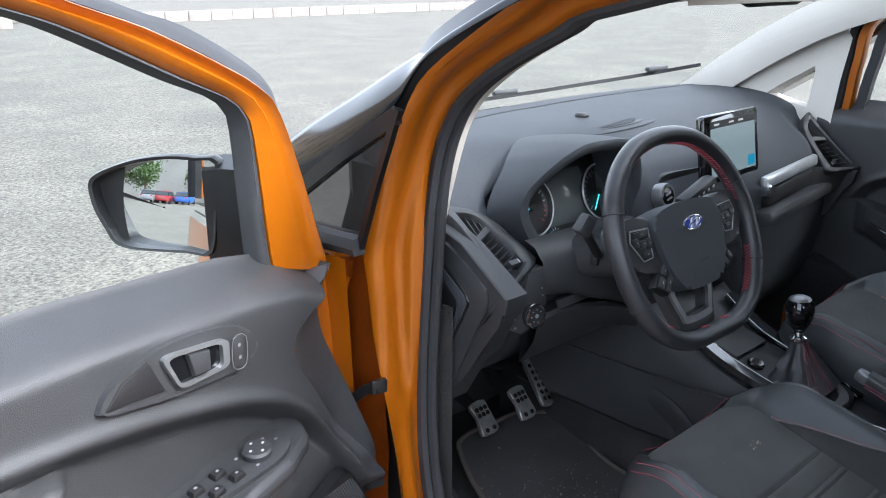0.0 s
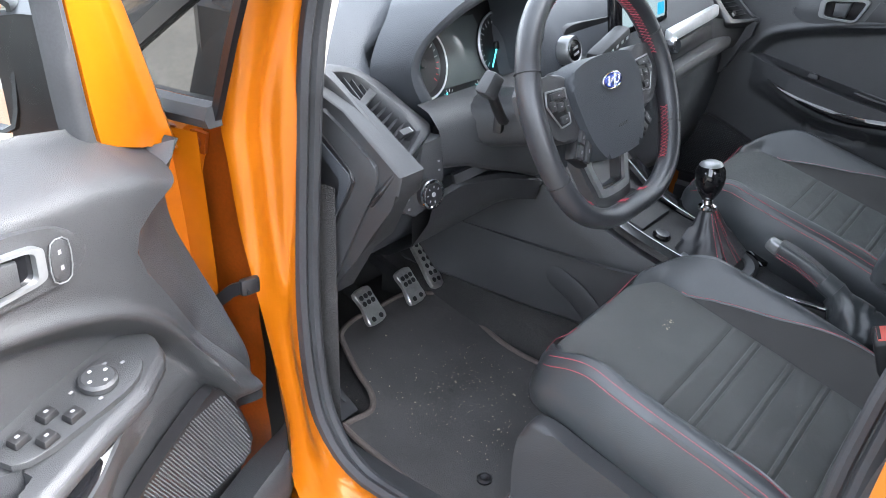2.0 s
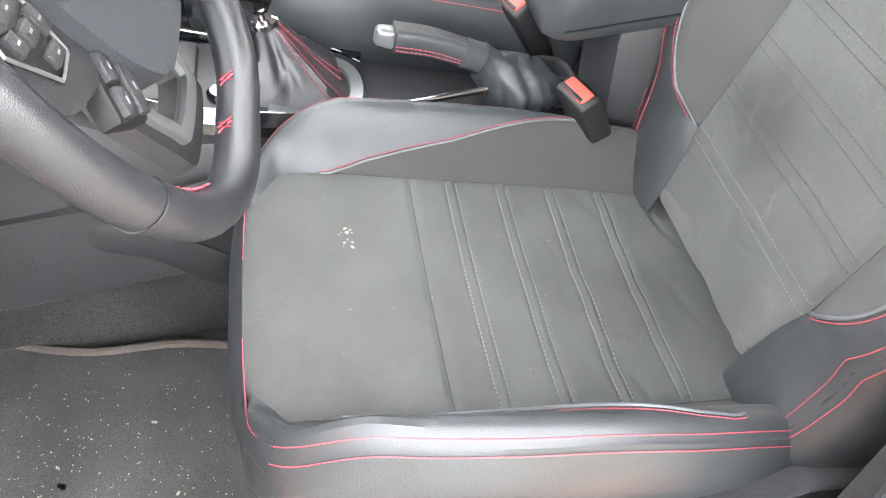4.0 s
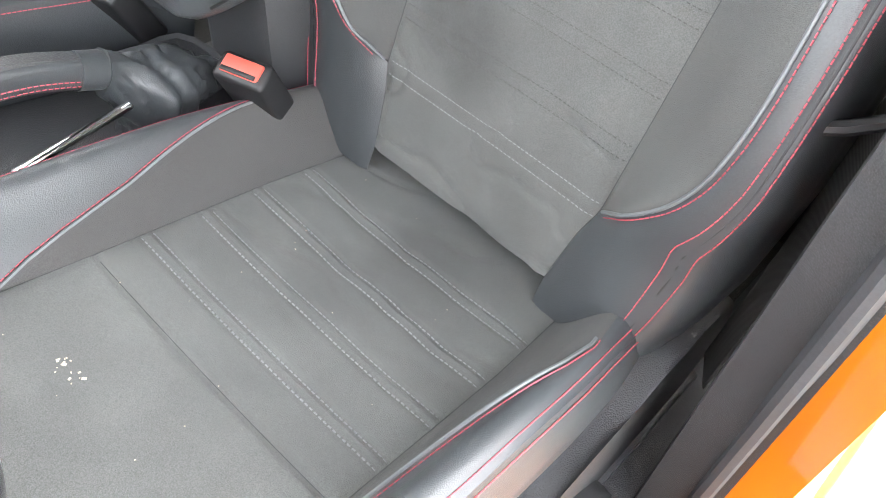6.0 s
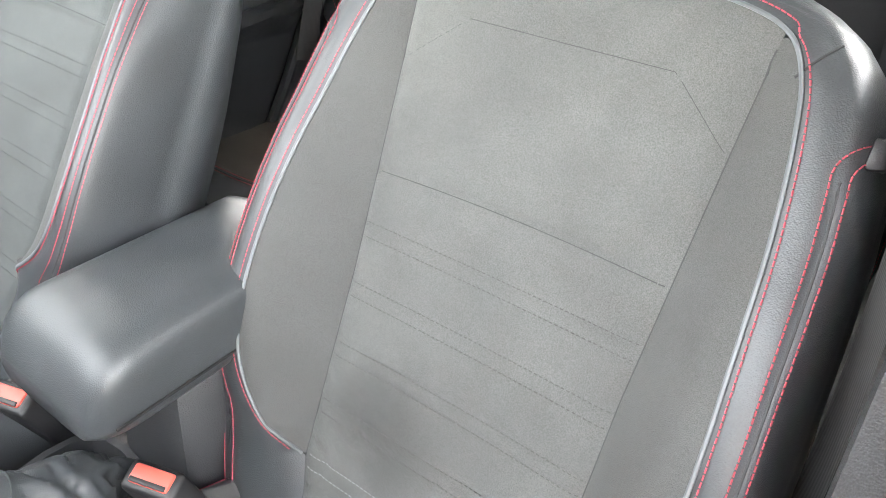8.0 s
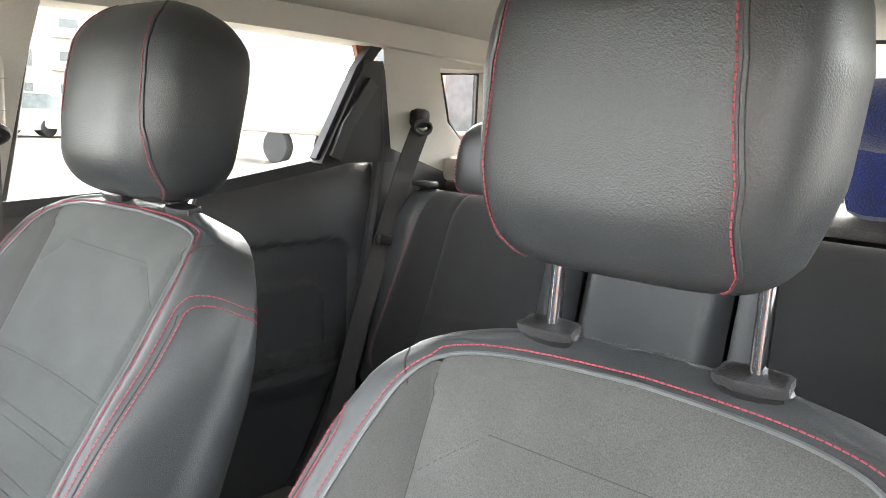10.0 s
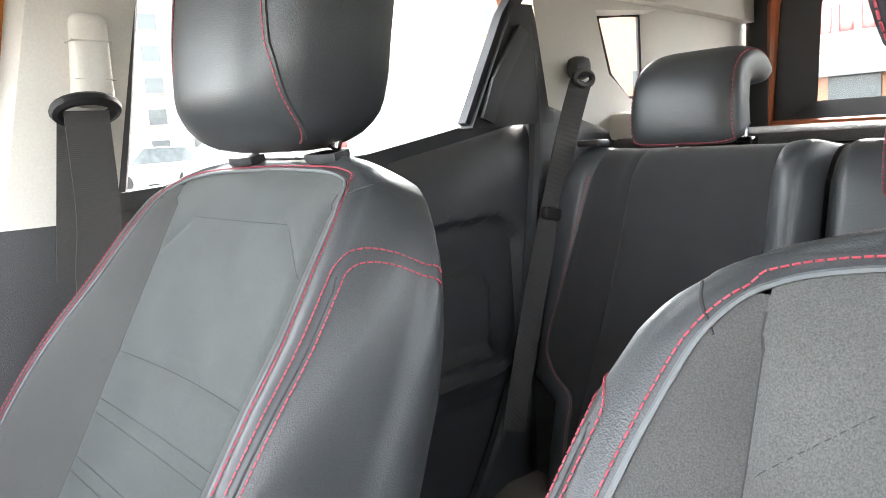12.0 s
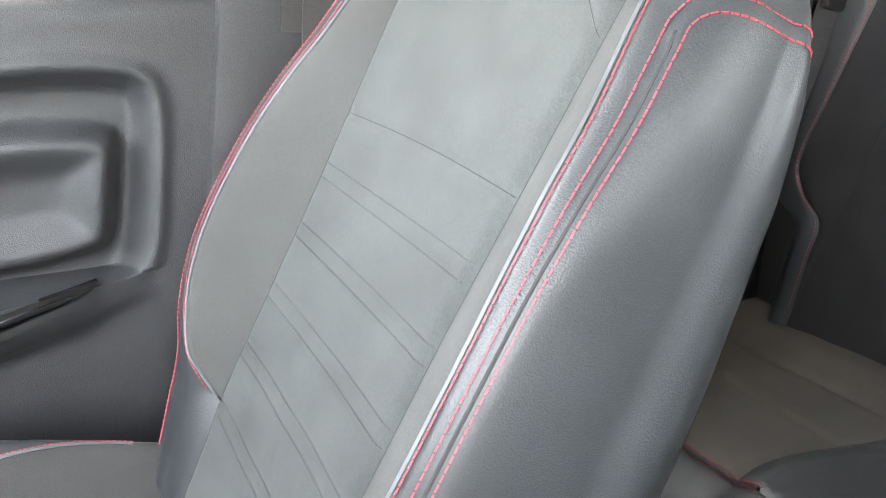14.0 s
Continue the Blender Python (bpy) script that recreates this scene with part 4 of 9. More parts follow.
# centre: touch screen, start button, passenger strip
m = axes((0.018, 0.902, 1.170), (0.998, 0.03, 0), (0, 0.16, 0.987))
tab = part("touch_screen", rbox((0.226, 0.140, 0.022), 0.008, m), GLOSS, dash, "gloss black touch screen tablet")
part("display", rbox((0.184, 0.112, 0.002), 0.0, m @ Matrix.Translation((0.0, 0.0, 0.0112))), SCREEN, tab, "lit pale map display")
part("display_bar", rbox((0.190, 0.014, 0.002), 0.0, m @ Matrix.Translation((0.0, 0.0495, 0.0118))), PLASTIC_DARK, tab)
part("display_icon", rbox((0.030, 0.022, 0.001), 0.0, m @ Matrix.Translation((0.072, -0.040, 0.0124))), SCREEN_BLUE, tab)
for x in (-0.07, -0.01, 0.03):
    part("display_text", rbox((0.02, 0.004, 0.0006), 0.0, m @ Matrix.Translation((x, 0.0495, 0.0132))), WHITE_INK, tab)
m = axes((-0.160, 0.925, 1.086), (0.97, 0.05, 0.2), (-0.2, 0.25, 0.95))
st = part("start_button", lathe([(0.026, -0.02), (0.026, -0.002), (0.024, 0.003), (0.0195, 0.002), (0.0, 0.002)], m, 32), SILVER, dash, "silver-ringed start button")
part("button_face", lathe([(0.0192, 0.001), (0.018, 0.004), (0.0, 0.0045)], m, 28), GLOSS, st, "dark button face")
for dy in (-0.006, 0.004):
    part("symbol", rbox((0.018, 0.004, 0.0006), 0, m @ Matrix.Translation((0, dy, 0.0047))), GREY_INK, st)
part("centre_surround", prism(smooth2([(-0.115, 0.055), (0.0, 0.07), (0.24, 0.045), (0.25, -0.03), (0.19, -0.20), (0.02, -0.20), (-0.06, -0.10)], 4), -0.03, 0.0, 0.006, axes((-0.03, 0.952, 1.045), (1, 0, 0), (0, 0.12, 0.99))), PLASTIC_DARK, dash)
m = axes((0.370, 0.925, 1.058), (0.99, 0.05, 0.05), (0, 0.1, 0.99))
part("trim_strip", rbox((0.29, 0.030, 0.020), 0.008, m), SATIN, dash, "silver trim strip")
part("tray_recess", rbox((0.28, 0.042, 0.03), 0.008, m @ Matrix.Translation((0.01, -0.042, -0.012))), PLASTIC_DARK, dash)
part("tray_lip", rbox((0.36, 0.034, 0.05), 0.012, m @ Matrix.Translation((0.015, -0.080, 0.004))), PLASTIC, dash, "grey tray lip above the glovebox")
part("glovebox", prism(smooth2([(-0.20, -0.13), (0.22, -0.13), (0.235, 0.05), (-0.19, 0.04)], 2), -0.02, 0.004, 0.006, axes((0.42, 0.965, 0.83), (1, 0, 0), (0, -0.15, 0.99))), PLASTIC, dash, "closed glovebox lid")
for dz in (0.0, -0.045):
    part("climate_row", rbox((0.20, 0.02, 0.035), 0.006, axes((0.07, 0.925, 0.985 + dz), (1, 0, 0), (0, 0.9, 0.4))), PLASTIC, dash)
dial = axes((-0.01, 0.905, 0.975), (1, 0, 0), (0, 0.2, 0.98))
part("climate_dial", lathe([(0.024, -0.02), (0.024, 0.008), (0.021, 0.013), (0.017, 0.011), (0.0, 0.011)], dial, 28), CHROME, dash, "chrome-ringed climate dial")
part("volume_dial", lathe([(0.017, -0.02), (0.017, 0.016), (0.014, 0.019), (0.0, 0.019)], axes((0.235, 0.915, 1.03), (1, 0, 0), (0, 0.2, 0.98)), 24), CHROME, dash, "chrome volume dial")

# ---- steering wheel ----
WC = Vector((-0.350, 0.770, 1.082))
wheel = thing("steering_wheel", WC, "black leather flat-bottomed steering wheel with red stitching", "steering wheel")
wm = axes(WC, (1, 0, 0), (0, math.sin(radians(24)), math.cos(radians(24))))
RIM = [(0.0, 0.172), (0.085, 0.158), (0.150, 0.112), (0.186, 0.045), (0.192, -0.02), (0.176, -0.088), (0.138, -0.143), (0.075, -0.172), (0.0, -0.176),
       (-0.075, -0.172), (-0.138, -0.143), (-0.176, -0.088), (-0.192, -0.02), (-0.186, 0.045), (-0.150, 0.112), (-0.085, 0.158)]
rim_line = [wm @ Vector((x, y, 0.012)) for x, y in smooth2(RIM, 8)]
part("rim", sweep(rim_line, [(0.0155 * math.cos(a), 0.0185 * math.sin(a)) for a in [2 * math.pi * i / 16 for i in range(16)]], True, up=wm.to_3x3().col[2]), RIM_LEATHER, wheel, "perforated black leather rim", 60)
inner = [wm @ Vector((x * 0.918, y * 0.912, 0.012)) for x, y in smooth2(RIM, 8)]
n = len(inner)
for lo, hi in ((2, 27), (37, 50), (59, 62), (66, 69), (78, 91), (101, 126)):
    seg = even(inner[lo:hi], 0.0060)
    face_up = wm.to_3x3().col[2].normalized()
    for flip in (-1, 1):
        lace = [p + face_up * (0.0062 * flip * (1 if i % 2 else -1)) + (WC - p).normalized() * (0.0006 if i % 2 else 0.0) for i, p in enumerate(seg)]
        part("stitching", tube(lace, 0.00075, 4), RED, wheel, "red cross-stitching")
for i in (22, 40, 88, 106):
    k = len(rim_line)
    a = rim_line[i % k]
    part("rim_seam", tube([a + (wm.to_3x3() @ Vector((0.0162 * math.cos(t) * Vector((a - WC)).normalized().dot(wm.to_3x3().col[0]), 0.0162 * math.cos(t) * Vector((a - WC)).normalized().dot(wm.to_3x3().col[1]), 0.019 * math.sin(t)))) for t in span(0, 6.28, 18)], 0.0011, 5), PLASTIC_DARK, wheel)
hub = part("airbag_cover", prism(smooth2([(-0.092, 0.040), (-0.04, 0.053), (0.04, 0.053), (0.092, 0.040), (0.098, 0.012), (0.084, -0.048), (0.060, -0.084), (0.036, -0.093), (-0.036, -0.093), (-0.060, -0.084), (-0.084, -0.048), (-0.098, 0.012)], 5), -0.025, 0.022, 0.008, wm, 4), SOFT, wheel, "smooth black airbag cover")
badge = [(0.029 * math.cos(t), 0.0125 * math.sin(t)) for t in [2 * math.pi * i / 32 for i in range(32)]]
bm_ = wm @ Matrix.Translation((0.005, 0.015, 0.022))
bd = part("badge", prism(badge, 0.0, 0.0045, 0.001, bm_), CHROME, hub, "blue oval badge with a chrome rim")
part("badge_face", prism([(x * 0.90, y * 0.86) for x, y in badge], 0.004, 0.0052, 0.0003, bm_), BLUE_BADGE, bd)
part("badge_mark", tube([bm_ @ Vector((0.018 * math.sin(t * 2), 0.0055 * math.sin(t * 3 + 0.5), 0.0054)) for t in span(-1.4, 1.4, 24)], 0.0005, 5), CHROME, bd)
for dx in span(-0.012, 0.012, 5):
    part("airbag_mark", rbox((0.0035, 0.0045, 0.0006), 0, wm @ Matrix.Translation((dx + 0.012, -0.052, 0.0222))), PLASTIC_DARK, hub)
for sx in (-1, 1):
    sp = part("spoke", prism(smooth2([(sx * 0.085, 0.040), (sx * 0.178, 0.046), (sx * 0.184, 0.0), (sx * 0.150, -0.035), (sx * 0.085, -0.045)], 4), -0.018, 0.010, 0.006, wm, 3), PLASTIC, wheel, "spoke with control buttons")
    PENT = [(0.104, 0.028), (0.152, 0.031), (0.158, 0.012), (0.136, -0.022), (0.110, -0.020)]
    pad = part("button_pad", prism([(sx * x, y) for x, y in PENT][::sx], 0.006, 0.0125, 0.002, wm), PLASTIC_DARK, sp, "black control buttons")
    part("pad_rim", tube(even([wm @ Vector((sx * x, y, 0.0125)) for x, y in PENT + PENT[:1]], 0.004), 0.0014, 5, True), SILVER, sp, "silver pad rim")
    for bx, by, bw, bh in ((0.128, 0.006, 0.015, 0.012), (0.128, 0.022, 0.034, 0.010), (0.112, 0.004, 0.010, 0.018), (0.145, 0.010, 0.011, 0.014), (0.124, -0.012, 0.018, 0.010)):
        key = part("key", rbox((bw, bh, 0.006), 0.0015, wm @ Matrix.Translation((sx * bx, by, 0.0135))), PLASTIC, pad)
        part("symbol", rbox((0.0040, 0.0014, 0.0005), 0, wm @ Matrix.Translation((sx * bx, by, 0.0167))), GREY_INK, key)
    low = wm @ Matrix.Translation((sx * 0.092, -0.060, 0.001)) @ Matrix.Rotation(radians(-sx * 52), 4, "Z")
    part("switch_bed", rbox((0.050, 0.036, 0.018), 0.004, low), PLASTIC_DARK, sp)
    for kx, ky, kl in ((-0.012, 0.008, 0.020), (0.011, 0.008, 0.020), (-0.003, -0.009, 0.036)):
        key = part("thumb_switch", rbox((kl, 0.012, 0.008), 0.002, low @ Matrix.Translation((kx, ky, 0.010))), PLASTIC, sp, "black rocker switch")
        part("symbol", rbox((0.0050, 0.0016, 0.0005), 0, low @ Matrix.Translation((kx, ky, 0.0142))), GREY_INK, key)
LOWER = [(-0.062, -0.074), (0.062, -0.074), (0.050, -0.140), (0.036, -0.156), (-0.036, -0.156), (-0.050, -0.140)]
lower_out = smooth2(LOWER, 3)
part("lower_spoke", ring([(x * 1.12, -0.112 + (y + 0.112) * 1.25) for x, y in lower_out], [(x * 0.66, -0.106 + (y + 0.106) * 0.60) for x, y in lower_out], -0.034, -0.016, m=wm), PLASTIC, wheel, "dark lower spoke")
part("spoke_trim", ring([(x * 0.92, -0.108 + (y + 0.108) * 0.90) for x, y in lower_out], [(x * 0.74, -0.106 + (y + 0.106) * 0.68) for x, y in lower_out], -0.018, -0.010, m=wm), SILVER, wheel, "satin silver spoke inlay")
part("hub_back", lathe([(0.048, -0.075), (0.050, -0.03), (0.046, -0.01), (0.0, -0.01)], wm, 28), PLASTIC_DARK, wheel)
# stalks
stalk = part("indicator_stalk", sweep(spline([(-0.398, 0.902, 1.024), (-0.420, 0.890, 1.028), (-0.442, 0.882, 1.045), (-0.466, 0.877, 1.072), (-0.484, 0.873, 1.094)], 5), [(0.0085 * math.cos(a), 0.0065 * math.sin(a)) for a in [2 * math.pi * i / 12 for i in range(12)]]), PLASTIC_DARK, wheel, "black indicator stalk", 60)
part("stalk_tip", taper((0.028, 0.026, 0.036), (0.86, 0.86), 0.005, axes((-0.490, 0.870, 1.103), (0.80, -0.2, -0.56), (0.2, 0.97, 0.0))), PLASTIC, stalk, "square stalk tip")
part("stalk_boot", rbox((0.030, 0.016, 0.034), 0.005, axes((-0.410, 0.902, 1.022), (0.95, 0.3, 0), (0, 1, 0))), PLASTIC_DARK, stalk)
part("wiper_stalk", rbox((0.115, 0.030, 0.026), 0.009, axes((-0.186, 0.846, 1.113), (0.96, 0.05, 0.26), (0, 1, 0))), PLASTIC_DARK, wheel, "black wiper stalk with white symbols")
for i in range(5):
    part("symbol", rbox((0.007, 0.0006, 0.005), 0, axes((-0.216 + 0.016 * i, 0.8305, 1.105 + 0.0045 * i), (0.96, 0.05, 0.26), (0, 1, 0))), WHITE_INK, wheel)


# ---- centre console, levers, pedals, mats ----
console = thing("centre_console", (0, 0.7, 0.40), "charcoal centre console with gloss black gear surround", "centre console")
rows = []
for y, w, z in ((0.10, 0.085, 0.60), (0.30, 0.088, 0.61), (0.42, 0.092, 0.635), (0.52, 0.10, 0.665), (0.60, 0.112, 0.690), (0.70, 0.122, 0.712), (0.80, 0.130, 0.740), (0.88, 0.138, 0.78), (0.96, 0.150, 0.84), (1.08, 0.155, 0.90), (1.30, 0.165, 0.92)):
    rows.append([(-w + 0.03, y, 0.52), (-w - 0.002, y, 0.535), (-w - 0.014, y, 0.548), (-w - 0.006, y, z - 0.055), (-w - 0.002, y, z - 0.03), (-w + 0.006, y, z - 0.004), (-w + 0.02, y, z),
                 (w - 0.02, y, z), (w - 0.006, y, z - 0.004), (w + 0.002, y, z - 0.03), (w + 0.006, y, z - 0.055), (w + 0.014, y, 0.548), (w + 0.002, y, 0.535), (w - 0.03, y, 0.52)])
part("tunnel_carpet", loft([[(-0.115, y, 0.37), (-0.105, y, 0.55), (0.105, y, 0.55), (0.115, y, 0.37)] for y in (1.42, 0.15)]), FLOOR_CARPET, console, "black carpet on the tunnel")
part("console_body", loft(rows[::-1]), PLASTIC, console, "grained charcoal console sides", 40)
for sx in (-1, 1):
    line = [(sx * 0.166, 1.15, 0.682), (sx * 0.163, 0.95, 0.687), (sx * 0.156, 0.80, 0.692), (sx * 0.146, 0.69, 0.702), (sx * 0.136, 0.60, 0.700)]
    part("side_rib", sweep(spline(line, 5), [(-0.006, -0.005), (0.004, -0.005), (0.008, 0.0), (0.004, 0.003), (-0.006, 0.003)]), PLASTIC, console)
    part("side_swell", sweep(spline([(sx * 0.146, 1.10, 0.560), (sx * 0.151, 1.03, 0.612), (sx * 0.152, 0.95, 0.632), (sx * 0.150, 0.87, 0.612), (sx * 0.147, 0.81, 0.560), (sx * 0.142, 0.77, 0.52)], 6), [(0.0045 * math.cos(a), 0.026 * math.sin(a)) for a in [2 * math.pi * i / 14 for i in range(14)]], up=(0, 0.3, 1)), PLASTIC, console, "", 60)
# gloss strips flanking the lever, silver frame
for sx in (-1, 1):
    line = [(sx * 0.100 + 0.0, 0.90, 0.815), (sx * 0.098, 0.82, 0.762), (sx * 0.096, 0.72, 0.730), (sx * 0.090, 0.62, 0.708), (sx * 0.065, 0.578, 0.695)]
    part("gloss_strip", sweep(spline(line, 6), [(-0.019, -0.006), (0.019, -0.006), (0.015, 0.005), (-0.015, 0.006)]), GLOSS, console, "gloss black strip")
    part("chrome_edge", tube([p + Vector((-sx * 0.017, 0, 0.004)) for p in spline(line, 6)], 0.0012, 6), SATIN, console)
m = axes((-0.012, 0.668, 0.716), (1, 0, 0), (0, 0.97, 0.22))
part("lever_plate", prism(smooth2([(-0.068, -0.085), (0.068, -0.085), (0.074, 0.0), (0.070, 0.13), (-0.070, 0.13), (-0.074, 0.0)], 4), -0.02, 0.003, 0.003, m), PLASTIC_DARK, console, "black lever plate")
part("lever_frame", sweep([m @ Vector((x, y, 0.004)) for x, y in smooth2([(-0.056, 0.03), (-0.060, -0.03), (-0.046, -0.066), (-0.020, -0.080), (0.02, -0.080), (0.046, -0.066), (0.060, -0.03), (0.056, 0.03)], 4, False)], [(-0.011, -0.004), (0.011, -0.004), (0.008, 0.004), (-0.008, 0.004)], up=m.to_3x3().col[2]), SILVER, console, "satin silver lever frame")
part("drive_switch", lathe([(0.018, 0.0), (0.018, 0.006), (0.014, 0.010), (0.0, 0.010)], m @ Matrix.Translation((-0.035, 0.085, 0.002)), 20), GLOSS, console, "round drive switch")
part("front_tray", rbox((0.13, 0.10, 0.02), 0.01, m @ Matrix.Translation((0.005, 0.165, 0.004))), PLASTIC_DARK, console)
# gear lever
gear = thing("gear_lever", (-0.012, 0.668, 0.72), "gear lever with gloss black knob and leather gaiter", "gear lever")
rows = []
for k in span(0, 1, 26):
    c = Vector((-0.012, 0.665 + 0.018 * k, 0.722 + 0.088 * k))
    r = 0.047 * (1 - k) ** 1.1 + 0.012
    row = []
    for i in range(48):
        a = 2 * math.pi * i / 48
        sq = 1 / max(abs(math.cos(a)), abs(math.sin(a))) ** 0.75
        fold = 1 - 0.16 * math.sin(4 * a) ** 2 * math.sin(math.pi * k) - 0.10 * crease(math.cos(a) * 1.4 + 5, math.sin(a) * 1.4 + k * 1.5) * math.sin(math.pi * k)
        row.append(c + Vector((r * sq * fold * math.cos(a), r * sq * fold * math.sin(a), 0)))
    rows.append(row)
gaiter = part("gaiter", loft(rows), RIM_LEATHER, gear, "folded black leather gaiter", 70)
for i in (29, 31, 35, 37):
    part("stitching", stitches([row[i] + Vector((-0.0006, -0.0008, 0.0004)) for row in rows[:-1]], 0.004, 0.002, 0.0005), RED, gaiter, "red seam")
gm = axes((-0.018, 0.683, 0.806), (1, 0, 0), (0, 1, -0.1))
part("collar", lathe([(0.013, 0.0), (0.017, 0.004), (0.017, 0.010), (0.011, 0.014), (0.009, 0.03), (0.0, 0.03)], gm, 24), CHROME, gear, "chrome collar")
part("knob", lathe([(0.010, 0.022), (0.014, 0.028), (0.0205, 0.038), (0.0265, 0.052), (0.0285, 0.066), (0.0265, 0.080), (0.0215, 0.089)], gm, 28), GLOSS, gear, "gloss black gear knob", 60)
part("knob_cap", lathe([(0.0218, 0.0885), (0.0200, 0.0925), (0.012, 0.0965), (0.0, 0.098)], gm, 28), SILVER, gear, "silver shift pattern cap", 60)
# handbrake
hb = thing("handbrake", (-0.03, 0.42, 0.66), "leather handbrake lever with red stitching", "handbrake")
line = spline([(-0.036, 0.535, 0.783), (-0.035, 0.490, 0.768), (-0.034, 0.435, 0.740)], 6)
part("grip", sweep(line, [(0.0145 * math.copysign(abs(math.cos(a)) ** 0.6, math.cos(a)), 0.0160 * math.copysign(abs(math.sin(a)) ** 0.6, math.sin(a))) for a in [2 * math.pi * i / 20 for i in range(20)]]), LEATHER, hb, "black leather grip", 60)
part("grip_top", sweep([p + Vector((0, 0, 0.0125)) for p in line], [(-0.0105, 0.0), (0.0105, 0.0), (0.0085, 0.0055), (-0.0085, 0.0055)]), PLASTIC, hb, "hard grey top strip", 40)
part("release_button", taper((0.022, 0.026, 0.026), (0.86, 0.86), 0.006, axes((-0.037, 0.546, 0.787), (1, 0, 0), (0, 0.32, -0.95)), 3), SILVER, hb, "silver release button")
for off in (0.004, 0.0095):
    part("stitching", stitches([p + Vector((-0.0148, 0, -off)) for p in line], 0.004, 0.0018, 0.0005), RED, hb, "red seam")
part("cuff", sweep([line[-3], line[-1], line[-1] + Vector((0, -0.014, -0.008))], [(0.0185 * math.cos(a), 0.0195 * math.sin(a)) for a in [2 * math.pi * i / 18 for i in range(18)]]), LEATHER, hb, "stitched leather cuff", 60)
rows = []
for k in span(0, 1, 44):
    c = Vector((-0.034 + 0.004 * k, 0.430 - 0.070 * k, 0.736 - 0.095 * k))
    r = 0.021 + 0.034 * step(0.0, 0.8, k)
    row = []
    for i in range(48):
        a = 2 * math.pi * i / 48
        fold = 1 + 0.05 * math.sin(3 * a + 9 * k) - 0.16 * crease(math.cos(a) * 1.5 + k * 2.0, math.sin(a) * 1.5 + k * 3.2) * step(0.0, 0.15, k) + 0.10 * noise.noise(Vector((math.cos(a) * 2, math.sin(a) * 2, k * 4)))
        row.append(c + Vector((r * 0.92 * math.cos(a) * fold, -r * math.sin(a) * (0.55 + 0.5 * k) * fold, r * math.sin(a) * (1 - 0.45 * k) * fold)))
    rows.append(row)
part("gaiter", loft(rows), LEATHER, hb, "wrinkled black leather gaiter", 70)
part("trim_rod", rbox((0.010, 0.125, 0.006), 0.002, axes((-0.076, 0.490, 0.716), (1, 0, 0), (0.03, 1, -0.05))), CHROME, hb, "chrome trim strip")
# armrest box
arm = part("armrest", taper((0.125, 0.20, 0.22), (1.0, 0.9), 0.02, axes((-0.052, 0.195, 0.695), (1, 0, 0), (0, 1, 0))), PLASTIC, console, "grained plastic armrest post")
rows = []
for k in span(0, 1, 22):
    y = 0.375 - 0.30 * k
    end = math.sqrt(max(0.0, 1 - (max(0, 0.18 - k) / 0.181) ** 2)) * math.sqrt(max(0.0, 1 - (max(0, k - 0.9) / 0.101) ** 2))
    w, h = 0.086 * (0.80 + 0.20 * end) * (1 - 0.10 * k), 0.050 * (0.25 + 0.75 * end)
    cz = 0.846 + 0.008 * k - 0.02 * (1 - end)
    rows.append([(-0.050 + w * math.copysign(abs(math.cos(a)) ** 0.42, math.cos(a)), y, cz + h * math.copysign(abs(math.sin(a)) ** 0.5, math.sin(a))) for a in [2 * math.pi * i / 36 for i in range(36)]])
pad = part("pad", loft(rows), LEATHER, arm, "padded black leather lid", 60)
part("pad_seam", tube([Vector((-0.050 - 0.0875 + 0.001 + 0.009 * k, 0.355 - 0.27 * k, 0.826 + 0.006 * k)) for k in span(0, 1, 12)], 0.0015, 5), PLASTIC_DARK, arm)
cup = part("cup_bin", ring([(x * 1.0, y * 1.0) for x, y in smooth2([(-0.05, -0.05), (0.05, -0.05), (0.05, 0.05), (-0.05, 0.05)], 4)], [(x * 0.86, y * 0.86) for x, y in smooth2([(-0.05, -0.05), (0.05, -0.05), (0.05, 0.05), (-0.05, 0.05)], 4)], -0.05, 0.0, m=axes((-0.010, 0.355, 0.672), (1, 0, 0), (0, 1, 0))), PLASTIC, arm, "grey cup bin rim")


def buckle(at, lean, label):
    b = thing("belt_buckle", at, label, "seat belt buckle", "belt buckles")
    up = Vector(lean).normalized()
    side = Vector((0.93, 0.30, 0)).normalized()
    fr = Matrix((( side.x, up.cross(side).x, up.x, at[0]), (side.y, up.cross(side).y, up.y, at[1]), (side.z, up.cross(side).z, up.z, at[2]), (0, 0, 0, 1)))
    part("housing", taper((0.054, 0.032, 0.100), (1.10, 1.0), 0.006, fr @ Matrix.Translation((0, 0, -0.045)), 3), PLASTIC_DARK, b, "black plastic housing")
    part("housing_panel", rbox((0.044, 0.002, 0.055), 0.001, fr @ Matrix.Translation((0, -0.0165, -0.050))), PLASTIC, b)
    red = part("button", taper((0.046, 0.022, 0.014), (0.96, 0.88), 0.003, fr @ Matrix.Translation((0, -0.001, 0.001))), BUCKLE_RED, b, "red release button")
    part("slot", rbox((0.040, 0.005, 0.003), 0.001, fr @ Matrix.Translation((0, 0.006, 0.0075))), PLASTIC_DARK, red)
    part("mark", rbox((0.014, 0.0006, 0.004), 0, fr @ Matrix.Translation((0.0, -0.0174, -0.016))), GREY_INK, b)
    part("strap", tube([Vector(at) - up * 0.085, Vector(at) - up * 0.13 + Vector((0.0, -0.01, 0)), Vector(at) - up * 0.18 + Vector((0.02, -0.02, 0))], 0.010, 8), PLASTIC_DARK, b)
    return b


